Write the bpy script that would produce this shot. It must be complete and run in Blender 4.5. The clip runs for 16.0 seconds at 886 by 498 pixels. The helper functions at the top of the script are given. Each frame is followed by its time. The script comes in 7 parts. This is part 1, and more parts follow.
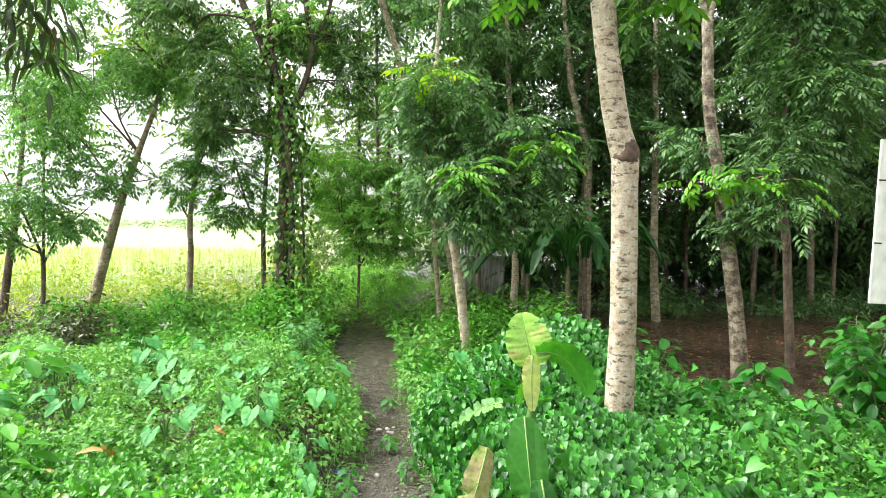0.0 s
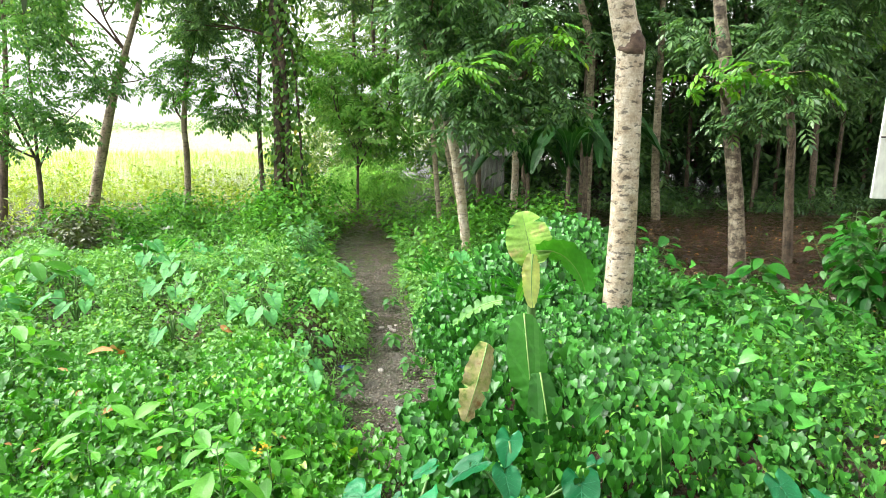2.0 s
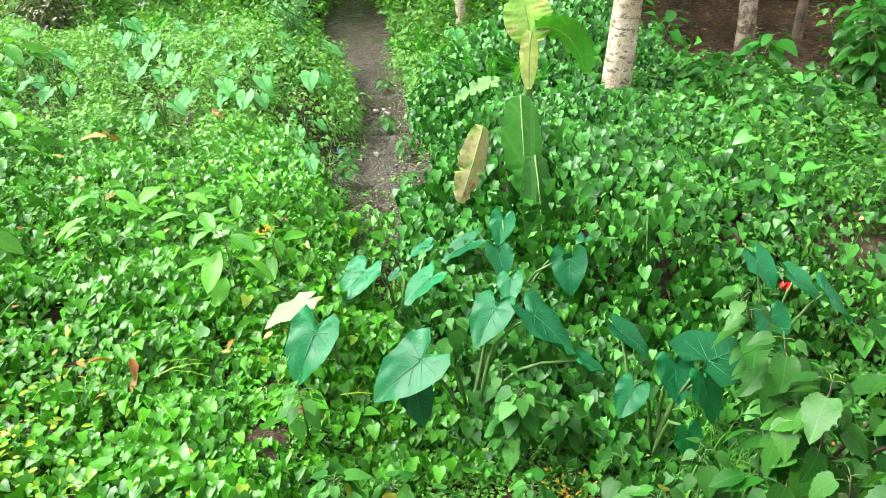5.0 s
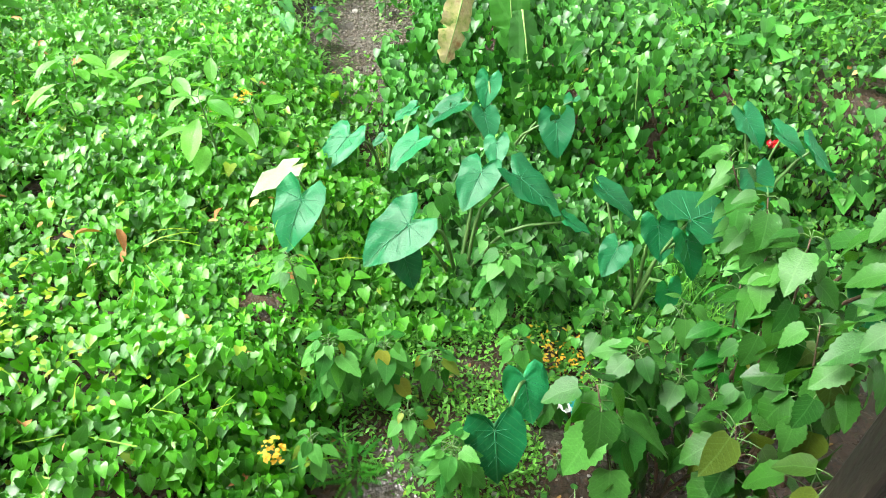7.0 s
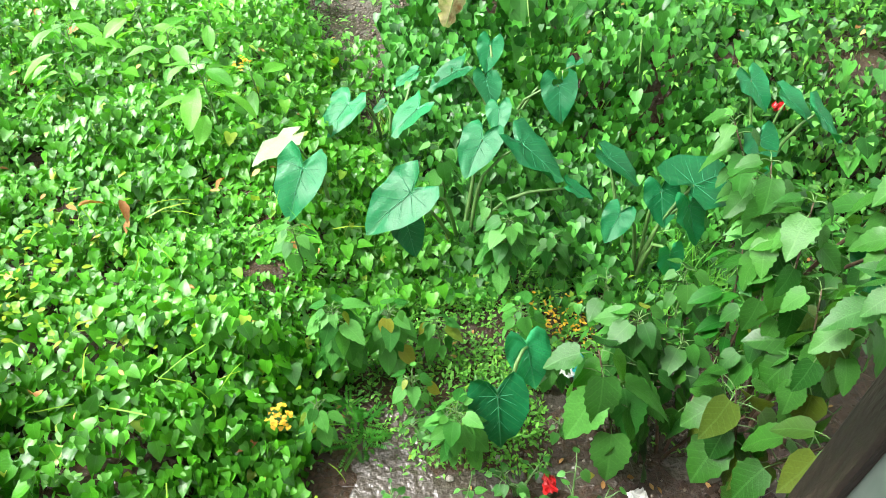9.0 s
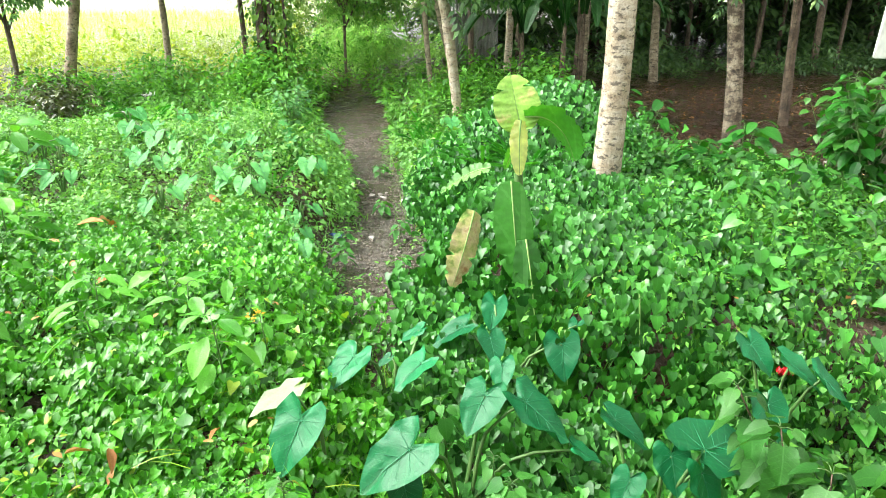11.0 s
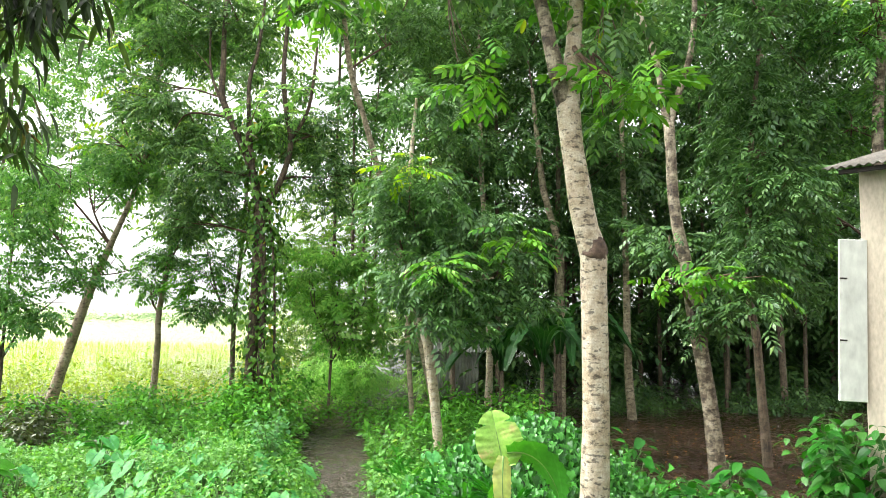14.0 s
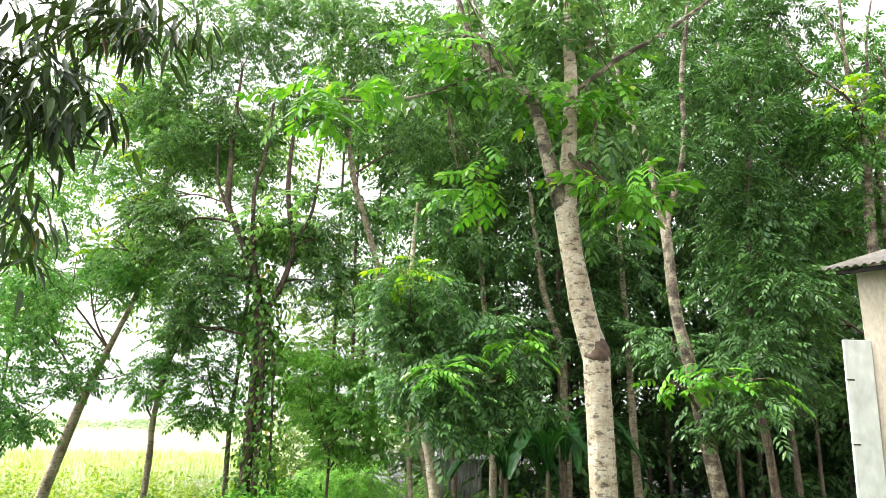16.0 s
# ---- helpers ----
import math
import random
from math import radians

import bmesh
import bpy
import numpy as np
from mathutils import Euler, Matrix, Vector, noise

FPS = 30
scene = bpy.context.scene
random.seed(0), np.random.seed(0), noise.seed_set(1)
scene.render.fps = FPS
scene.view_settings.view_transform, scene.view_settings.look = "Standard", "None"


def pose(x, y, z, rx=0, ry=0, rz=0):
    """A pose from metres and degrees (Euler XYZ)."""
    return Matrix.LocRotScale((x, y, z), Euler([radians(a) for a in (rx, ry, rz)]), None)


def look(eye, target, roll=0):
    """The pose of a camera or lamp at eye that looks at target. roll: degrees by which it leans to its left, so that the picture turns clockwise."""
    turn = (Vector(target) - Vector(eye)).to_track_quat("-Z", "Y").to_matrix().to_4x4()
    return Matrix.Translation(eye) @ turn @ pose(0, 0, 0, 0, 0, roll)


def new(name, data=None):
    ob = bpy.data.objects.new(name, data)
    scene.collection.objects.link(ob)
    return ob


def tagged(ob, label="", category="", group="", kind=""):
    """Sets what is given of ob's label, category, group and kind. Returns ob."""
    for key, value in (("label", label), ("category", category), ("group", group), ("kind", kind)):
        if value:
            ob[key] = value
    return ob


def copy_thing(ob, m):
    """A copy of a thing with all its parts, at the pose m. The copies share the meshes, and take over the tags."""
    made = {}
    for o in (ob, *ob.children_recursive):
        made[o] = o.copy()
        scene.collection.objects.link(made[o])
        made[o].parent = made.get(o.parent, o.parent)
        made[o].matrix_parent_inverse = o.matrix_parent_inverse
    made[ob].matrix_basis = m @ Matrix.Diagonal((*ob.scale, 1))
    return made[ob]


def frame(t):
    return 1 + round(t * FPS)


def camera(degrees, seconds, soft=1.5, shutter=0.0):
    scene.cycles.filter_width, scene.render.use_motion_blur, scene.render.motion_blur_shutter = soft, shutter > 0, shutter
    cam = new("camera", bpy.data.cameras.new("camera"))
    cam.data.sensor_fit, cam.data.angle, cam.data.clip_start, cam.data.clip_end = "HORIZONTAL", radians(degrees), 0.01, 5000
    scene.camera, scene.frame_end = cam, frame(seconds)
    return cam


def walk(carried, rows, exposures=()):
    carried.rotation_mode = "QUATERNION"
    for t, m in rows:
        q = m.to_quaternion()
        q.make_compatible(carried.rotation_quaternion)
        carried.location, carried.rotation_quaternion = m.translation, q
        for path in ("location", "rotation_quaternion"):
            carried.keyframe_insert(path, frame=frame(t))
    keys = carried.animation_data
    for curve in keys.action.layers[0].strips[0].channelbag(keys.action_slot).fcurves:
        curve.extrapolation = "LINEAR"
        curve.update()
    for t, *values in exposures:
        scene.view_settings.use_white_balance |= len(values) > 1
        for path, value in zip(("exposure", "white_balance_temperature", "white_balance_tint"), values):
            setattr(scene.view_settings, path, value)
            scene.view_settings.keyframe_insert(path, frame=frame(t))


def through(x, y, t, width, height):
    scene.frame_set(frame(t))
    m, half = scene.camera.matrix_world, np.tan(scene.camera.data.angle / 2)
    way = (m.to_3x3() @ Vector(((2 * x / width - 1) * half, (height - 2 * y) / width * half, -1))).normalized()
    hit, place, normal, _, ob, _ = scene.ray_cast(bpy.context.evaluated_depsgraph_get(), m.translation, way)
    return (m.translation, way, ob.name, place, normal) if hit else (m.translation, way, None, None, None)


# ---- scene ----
cam = camera(67.0, 16.0, soft=0.7)
# seconds, pitch, yaw to the right, roll, eye
PATH = [
    (0.0, -3.00, -0.75, 0.85, (-0.027, -0.036, 3.010)),
    (0.5, -2.85, -0.89, 0.58, (-0.025, -0.041, 3.009)),
    (1.0, -6.90, -0.84, 0.30, (-0.026, -0.032, 3.001)),
    (1.5, -9.11, -1.01, 0.25, (-0.026, -0.026, 2.999)),
    (2.0, -11.45, -0.66, 0.22, (-0.026, 0.005, 2.992)),
    (2.5, -14.39, -0.54, -0.18, (-0.020, -0.010, 2.999)),
    (3.0, -17.78, 0.15, 0.02, (-0.021, 0.002, 3.000)),
    (3.5, -20.74, -0.34, -0.43, (-0.022, 0.004, 3.001)),
    (4.0, -24.02, -0.24, -0.11, (-0.023, 0.011, 2.997)),
    (4.2, -25.47, -0.42, -0.16, (-0.022, 0.013, 3.002)),
    (6.3, -37.35, 0.60, -0.32, (-0.024, 0.005, 2.987)),
    (6.5, -38.96, 0.77, -0.40, (-0.028, 0.006, 2.992)),
    (7.0, -41.43, 1.15, -0.39, (-0.025, 0.022, 2.985)),
    (7.5, -45.22, 0.32, -1.65, (-0.034, 0.028, 2.983)),
    (8.0, -47.81, -0.49, -2.41, (-0.041, 0.024, 2.997)),
    (8.2, -48.12, -0.46, -2.50, (-0.040, 0.025, 2.997)),
    (10.3, -31.01, 1.58, 0.93, (0.028, 0.030, 3.012)),
    (10.5, -29.05, 1.34, 1.08, (0.025, 0.016, 3.014)),
    (11.0, -22.89, -0.16, -0.14, (0.032, 0.029, 3.003)),
    (11.5, -15.54, -0.50, 0.22, (0.039, 0.014, 2.978)),
    (12.0, -10.43, -1.00, -0.04, (0.042, 0.026, 2.991)),
    (12.5, -5.66, -0.42, 0.61, (0.043, -0.013, 3.003)),
    (13.0, -1.55, 0.18, 1.12, (0.032, 0.027, 3.006)),
    (13.5, 2.18, 0.76, 1.38, (0.031, 0.015, 3.006)),
    (14.0, 5.17, 1.18, 1.15, (0.022, -0.031, 3.010)),
    (14.5, 7.78, 1.23, 0.84, (0.024, -0.035, 3.012)),
    (15.0, 10.41, 0.86, 0.85, (0.027, -0.031, 3.006)),
    (15.5, 12.64, 0.72, 0.71, (0.023, -0.038, 3.012)),
    (16.0, 13.87, 0.98, 0.91, (0.016, -0.055, 3.010)),
]


def aim(pitch, yaw, eye):
    p, y = radians(pitch), radians(yaw)
    return Vector(eye) + Vector((math.sin(y) * math.cos(p), math.cos(y) * math.cos(p), math.sin(p)))


EXPOSURES = [(0.0, 1.97), (3.5, 1.99), (6.3, 2.3), (8.2, 2.4), (10.3, 2.27), (11.0, 2.22), (12.0, 1.98), (13.5, 1.97), (16.0, 2.05)]
walk(cam, [(t, look(eye, aim(pitch, yaw, eye), roll)) for t, pitch, yaw, roll, eye in PATH], EXPOSURES)

# ---------------------------------------------------------------- light
world = bpy.data.worlds.new("world")
scene.world = world
world.use_nodes = True
wn, wl = world.node_tree.nodes, world.node_tree.links
sky = wn.new("ShaderNodeTexSky")
sky.sky_type, sky.sun_disc = "NISHITA", False
sky.sun_elevation, sky.sun_rotation = radians(52), radians(-86)
sky.air_density, sky.dust_density = 1.0, 4.0
pale = wn.new("ShaderNodeHueSaturation")
pale.inputs["Saturation"].default_value = 0.03
wl.new(sky.outputs[0], pale.inputs["Color"])
veil = wn.new("ShaderNodeVectorMath")
veil.operation = "MAXIMUM"
veil.inputs[1].default_value = (2.3, 2.3, 2.25)
wl.new(pale.outputs[0], veil.inputs[0])
wl.new(veil.outputs[0], wn["Background"].inputs["Color"])
wn["Background"].inputs["Strength"].default_value = 0.15
lamp = bpy.data.lights.new("sun", "SUN")
lamp.energy, lamp.angle, lamp.color = 1.05, radians(25), (1.0, 0.97, 0.9)
sun = new("sun", lamp)
sun.matrix_world = look((-28, 10, 36), (0, 8, 0))
scene.view_settings.exposure = 0.0

# ---------------------------------------------------------------- materials


def material(name):
    m = bpy.data.materials.new(name)
    m.use_nodes = True
    return m, m.node_tree.nodes, m.node_tree.links, m.node_tree.nodes["Principled BSDF"]


def node(n, kind, **values):
    made = n.new(kind)
    for key, value in values.items():
        made.inputs[key].default_value = value
    return made


def ramp(n, stops):
    r = n.new("ShaderNodeValToRGB")
    while len(r.color_ramp.elements) < len(stops):
        r.color_ramp.elements.new(0.5)
    for e, (at, c) in zip(r.color_ramp.elements, stops):
        e.position, e.color = at, (*c, 1)
    return r


def maths(n, l, kind, a, b=None, c=None):
    made = n.new("ShaderNodeMath")
    made.operation = kind
    for k, q in enumerate((a, b, c)):
        if q is None:
            continue
        if isinstance(q, (int, float)):
            made.inputs[k].default_value = q
        else:
            l.new(q, made.inputs[k])
    return made.outputs[0]


def leaf_lines(n, l, vector=None):
    """Midrib and side veins from the leaf's own coordinates (x across, y to the tip)."""
    if vector is None:
        a = n.new("ShaderNodeAttribute")
        a.attribute_name = "leaf"
        vector = a.outputs["Vector"]
    xyz = n.new("ShaderNodeSeparateXYZ")
    l.new(vector, xyz.inputs[0])
    ax = maths(n, l, "ABSOLUTE", xyz.outputs["X"])
    mid = maths(n, l, "LESS_THAN", ax, 0.018)
    s = maths(n, l, "FRACT", maths(n, l, "MULTIPLY", maths(n, l, "SUBTRACT", xyz.outputs["Y"], maths(n, l, "MULTIPLY", ax, 0.8)), 6.5))
    side = maths(n, l, "MULTIPLY", maths(n, l, "LESS_THAN", s, 0.12), 0.6)
    there = maths(n, l, "GREATER_THAN", maths(n, l, "ADD", maths(n, l, "ABSOLUTE", xyz.outputs["Y"]), ax), 0.0005)
    return maths(n, l, "MULTIPLY", maths(n, l, "MAXIMUM", mid, side), there)


def leaf_material(name, dark, light, rare=None, rough=0.34, through=0.3, by_object=False, shine=0.32, glow=(1.5, 1.5, 0.5)):
    """Wet leaf: tint varies from leaf to leaf and in blotches, some light comes through."""
    m, n, l, p = material(name)
    pick = n.new("ShaderNodeObjectInfo").outputs["Random"] if by_object else n.new("ShaderNodeNewGeometry").outputs["Random Per Island"]
    stops = [(0.0, dark), (0.85, light)]
    if rare:
        stops += [(0.975, light), (0.993, rare)]
    r = ramp(n, stops)
    l.new(pick, r.inputs[0])
    tc = n.new("ShaderNodeTexCoord")
    blot = node(n, "ShaderNodeTexNoise", Scale=1.1, Detail=3.0)
    l.new(tc.outputs["Object"], blot.inputs["Vector"])
    fine = node(n, "ShaderNodeTexNoise", Scale=26.0, Detail=2.0)
    l.new(tc.outputs["Object"], fine.inputs["Vector"])
    mul = n.new("ShaderNodeMath")
    mul.operation = "MULTIPLY_ADD"
    mul.inputs[1].default_value, mul.inputs[2].default_value = 0.9, 0.55
    l.new(blot.outputs["Fac"], mul.inputs[0])
    mul2 = n.new("ShaderNodeMath")
    mul2.operation = "MULTIPLY_ADD"
    mul2.inputs[1].default_value, mul2.inputs[2].default_value = 0.6, 0.7
    l.new(fine.outputs["Fac"], mul2.inputs[0])
    both = n.new("ShaderNodeMath")
    both.operation = "MULTIPLY"
    l.new(mul.outputs[0], both.inputs[0])
    l.new(mul2.outputs[0], both.inputs[1])
    scale = n.new("ShaderNodeVectorMath")
    scale.operation = "SCALE"
    l.new(both.outputs[0], scale.inputs["Scale"])
    lines = leaf_lines(n, l, tc.outputs["Object"] if by_object else None)
    pale_vein = n.new("ShaderNodeMixRGB")
    pale_vein.blend_type = "ADD"
    pale_vein.inputs[2].default_value = (0.05, 0.1, 0.04, 1)
    strength = n.new("ShaderNodeMath")
    strength.operation = "MULTIPLY"
    strength.inputs[1].default_value = 0.4
    l.new(lines, strength.inputs[0])
    l.new(strength.outputs[0], pale_vein.inputs[0])
    l.new(r.outputs[0], pale_vein.inputs[1])
    l.new(pale_vein.outputs[0], scale.inputs[0])
    l.new(scale.outputs[0], p.inputs["Base Color"])
    p.inputs["Roughness"].default_value = rough
    p.inputs["Specular IOR Level"].default_value = shine
    bump = node(n, "ShaderNodeBump", Strength=0.25, Distance=0.01)
    relief = n.new("ShaderNodeMath")
    relief.operation = "SUBTRACT"
    l.new(fine.outputs["Fac"], relief.inputs[0])
    l.new(lines, relief.inputs[1])
    l.new(relief.outputs[0], bump.inputs["Height"])
    l.new(bump.outputs[0], p.inputs["Normal"])
    t = n.new("ShaderNodeBsdfTranslucent")
    warm = n.new("ShaderNodeVectorMath")
    warm.operation = "MULTIPLY"
    warm.inputs[1].default_value = glow
    l.new(scale.outputs[0], warm.inputs[0])
    l.new(warm.outputs[0], t.inputs["Color"])
    mix = node(n, "ShaderNodeMixShader", Fac=through)
    l.new(p.outputs[0], mix.inputs[1])
    l.new(t.outputs[0], mix.inputs[2])
    l.new(mix.outputs[0], n["Material Output"].inputs["Surface"])
    return m


def rough_material(name, stops, scale, stretch=(1, 1, 1), rough=0.8, bump=0.5, depth=0.01, fine=40.0, metal=0.0, wet=None):
    """Grain at two scales: a large noise picks the colour, a fine one adds relief."""
    m, n, l, p = material(name)
    tc = n.new("ShaderNodeTexCoord")
    mp = n.new("ShaderNodeMapping")
    mp.inputs["Scale"].default_value = stretch
    l.new(tc.outputs["Object"], mp.inputs["Vector"])
    big = node(n, "ShaderNodeTexNoise", Scale=scale, Detail=6.0, Roughness=0.62)
    l.new(mp.outputs[0], big.inputs["Vector"])
    r = ramp(n, stops)
    l.new(big.outputs["Fac"], r.inputs[0])
    small = node(n, "ShaderNodeTexNoise", Scale=fine, Detail=4.0)
    l.new(mp.outputs[0], small.inputs["Vector"])
    mul = n.new("ShaderNodeMath")
    mul.operation = "MULTIPLY_ADD"
    mul.inputs[1].default_value, mul.inputs[2].default_value = 0.8, 0.6
    l.new(small.outputs["Fac"], mul.inputs[0])
    sc = n.new("ShaderNodeVectorMath")
    sc.operation = "SCALE"
    l.new(r.outputs[0], sc.inputs[0])
    l.new(mul.outputs[0], sc.inputs["Scale"])
    l.new(sc.outputs[0], p.inputs["Base Color"])
    add = n.new("ShaderNodeMath")
    add.operation = "ADD"
    l.new(big.outputs["Fac"], add.inputs[0])
    l.new(small.outputs["Fac"], add.inputs[1])
    b = node(n, "ShaderNodeBump", Strength=bump, Distance=depth)
    l.new(add.outputs[0], b.inputs["Height"])
    l.new(b.outputs[0], p.inputs["Normal"])
    p.inputs["Roughness"].default_value, p.inputs["Metallic"].default_value = rough, metal
    if wet:
        rr = ramp(n, [(wet[0], (wet[1],) * 3), (wet[0] + 0.15, (rough,) * 3)])
        l.new(big.outputs["Fac"], rr.inputs[0])
        l.new(rr.outputs[0], p.inputs["Roughness"])
    return m


G_VINE = leaf_material("vine_leaf", (0.02, 0.13, 0.007), (0.088, 0.385, 0.016), rare=(0.26, 0.42, 0.03), rough=0.34, shine=0.42, through=0.22)
# bluer creeper leaf; shade among the hanging leaves is put into its colour
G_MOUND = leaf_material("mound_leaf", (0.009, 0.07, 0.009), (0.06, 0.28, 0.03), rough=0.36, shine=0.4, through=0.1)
G_BANK = leaf_material("bank_leaf", (0.055, 0.19, 0.036), (0.185, 0.42, 0.1), rare=(0.25, 0.44, 0.06), rough=0.45, shine=0.3)
G_TAROBANK = leaf_material("bank_taro_leaf", (0.055, 0.27, 0.06), (0.13, 0.42, 0.12), rough=0.5, through=0.3, by_object=True)
G_WEED = leaf_material("weed_leaf", (0.04, 0.165, 0.02), (0.14, 0.4, 0.048), rare=(0.28, 0.44, 0.05), rough=0.45, shine=0.25)
G_SLOPE = leaf_material("slope_leaf", (0.022, 0.11, 0.02), (0.095, 0.29, 0.047), rough=0.4, shine=0.3)
G_TARO = leaf_material("taro_leaf", (0.005, 0.12, 0.038), (0.015, 0.215, 0.072), rough=0.4, through=0.22, by_object=True)
G_PALE = leaf_material("pale_leaf", (0.02, 0.145, 0.017), (0.085, 0.3, 0.05), rough=0.4, by_object=True)
# shade of canopy and house is put into this dark leaf colour
G_BROAD = leaf_material("shaded_broad_leaf", (0.009, 0.1, 0.009), (0.034, 0.21, 0.018), rough=0.3, by_object=True)
G_DARK = leaf_material("canopy_leaf", (0.04, 0.105, 0.038), (0.125, 0.25, 0.074), rare=(0.15, 0.27, 0.06), rough=0.42, shine=0.45, glow=(1.3, 1.45, 0.75))
G_MID = leaf_material("tree_leaf", (0.046, 0.115, 0.042), (0.135, 0.25, 0.076), rare=(0.21, 0.32, 0.07), rough=0.45, through=0.36, shine=0.35, glow=(1.35, 1.45, 0.75))
G_OPEN = leaf_material("open_tree_leaf", (0.05, 0.15, 0.042), (0.15, 0.32, 0.082), rare=(0.22, 0.38, 0.07), rough=0.42, through=0.4, shine=0.35, glow=(1.4, 1.5, 0.7))
# shadow under the trees is put into this dark green-brown
G_BRUSH = leaf_material("shadowed_brush", (0.025, 0.04, 0.014), (0.09, 0.12, 0.04), rare=(0.2, 0.2, 0.06), through=0.2)
G_BRIGHT = leaf_material("young_leaf", (0.045, 0.19, 0.02), (0.16, 0.37, 0.04), rare=(0.3, 0.4, 0.03), through=0.32)
# light from the open field is put into these two leaf colours
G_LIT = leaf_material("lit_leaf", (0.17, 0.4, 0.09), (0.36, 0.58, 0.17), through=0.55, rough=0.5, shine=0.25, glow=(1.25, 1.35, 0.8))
G_UNDER = leaf_material("lit_sapling_leaf", (0.085, 0.26, 0.045), (0.22, 0.44, 0.09), through=0.45, rough=0.45, shine=0.3, glow=(1.35, 1.45, 0.7))
G_YOUNG = leaf_material("yellow_leaf", (0.12, 0.36, 0.02), (0.3, 0.42, 0.02), through=0.45)
G_BAMBOO = leaf_material("bamboo_leaf", (0.018, 0.03, 0.014), (0.06, 0.105, 0.036), rare=(0.15, 0.09, 0.04), through=0.22)
G_GRASS = leaf_material("grass_blade", (0.16, 0.27, 0.03), (0.29, 0.38, 0.065), rough=0.5, through=0.4)
G_BANANA = leaf_material("banana_leaf", (0.05, 0.24, 0.03), (0.09, 0.3, 0.04), rough=0.35, by_object=True, through=0.4)
G_BANPALE = leaf_material("banana_pale", (0.58, 0.62, 0.2), (0.72, 0.73, 0.33), rough=0.5, by_object=True, through=0.4)
G_DRY = leaf_material("dry_leaf", (0.3, 0.14, 0.04), (0.5, 0.3, 0.1), rough=0.6, through=0.15)
G_DRYBAN = rough_material("dry_banana", [(0.36, (0.12, 0.26, 0.03)), (0.46, (0.42, 0.42, 0.14)), (0.58, (0.56, 0.48, 0.25)), (0.7, (0.34, 0.17, 0.06))], 7.0, rough=0.6, bump=0.2)
G_GOLD = leaf_material("golden_leaf", (0.5, 0.3, 0.02), (0.65, 0.42, 0.03), rough=0.5)
G_WHITE = leaf_material("leaf_underside", (0.3, 0.39, 0.23), (0.36, 0.45, 0.29), rough=0.6, by_object=True)
STEM = rough_material("green_stem", [(0.3, (0.05, 0.14, 0.03)), (0.7, (0.12, 0.22, 0.06))], 12.0, rough=0.5, bump=0.2)
TWIG = rough_material("brown_stem", [(0.3, (0.05, 0.03, 0.018)), (0.7, (0.13, 0.08, 0.05))], 20.0, rough=0.7, bump=0.4)


def bark_material(name, patches, dash, crack, big=3.2):
    """Bark in blotches with short dark cross scars and fine upright cracks."""
    m, n, l, p = material(name)
    tc = n.new("ShaderNodeTexCoord")

    def grain(stretch, scale, detail=4.0):
        mp = n.new("ShaderNodeMapping")
        mp.inputs["Scale"].default_value = stretch
        l.new(tc.outputs["Object"], mp.inputs["Vector"])
        t = node(n, "ShaderNodeTexNoise", Scale=scale, Detail=detail, Roughness=0.65)
        l.new(mp.outputs[0], t.inputs["Vector"])
        return t.outputs["Fac"]

    blot, cross, line, fine = grain((1, 1, 1.3), big, 7.0), grain((1, 1, 2.2), 11.0, 5.0), grain((5, 5, 1), 6.0, 3.0), grain((1, 1, 1), 55.0)
    base = ramp(n, patches)
    l.new(blot, base.inputs[0])
    marks = ramp(n, [(0.54, (1, 1, 1)), (0.61, (dash,) * 3)])
    l.new(cross, marks.inputs[0])
    cracks = ramp(n, [(0.35, (crack,) * 3), (0.55, (1, 1, 1))])
    l.new(line, cracks.inputs[0])
    speckle = ramp(n, [(0.25, (0.6,) * 3), (0.7, (1.15,) * 3)])
    l.new(fine, speckle.inputs[0])
    out = base.outputs[0]
    for q in (marks, cracks, speckle):
        mul = n.new("ShaderNodeVectorMath")
        mul.operation = "MULTIPLY"
        l.new(out, mul.inputs[0])
        l.new(q.outputs[0], mul.inputs[1])
        out = mul.outputs[0]
    l.new(out, p.inputs["Base Color"])
    add = n.new("ShaderNodeMath")
    add.operation = "SUBTRACT"
    l.new(line, add.inputs[0])
    l.new(cross, add.inputs[1])
    b = node(n, "ShaderNodeBump", Strength=0.7, Distance=0.02)
    l.new(add.outputs[0], b.inputs["Height"])
    l.new(b.outputs[0], p.inputs["Normal"])
    p.inputs["Roughness"].default_value = 0.75
    return m


BARK_PALE = bark_material("pale_bark", [(0.3, (0.2, 0.15, 0.09)), (0.43, (0.42, 0.34, 0.23)), (0.58, (0.56, 0.49, 0.37)), (0.75, (0.65, 0.6, 0.5))], 0.3, 0.85, 6.5)
BARK_GREY = bark_material("grey_bark", [(0.3, (0.09, 0.076, 0.042)), (0.45, (0.24, 0.2, 0.12)), (0.6, (0.4, 0.345, 0.23)), (0.75, (0.52, 0.48, 0.36))], 0.3, 0.75, 6.0)
BARK_DARK = bark_material("dark_bark", [(0.3, (0.05, 0.038, 0.024)), (0.5, (0.15, 0.11, 0.07)), (0.7, (0.27, 0.215, 0.145))], 0.5, 0.4)
SCAR = rough_material("bark_scar", [(0.3, (0.04, 0.025, 0.018)), (0.7, (0.14, 0.09, 0.06))], 14.0, rough=0.8, bump=0.8)
CUT = rough_material("cut_wood", [(0.3, (0.45, 0.38, 0.28)), (0.7, (0.62, 0.56, 0.45))], 20.0, rough=0.8, bump=0.4)
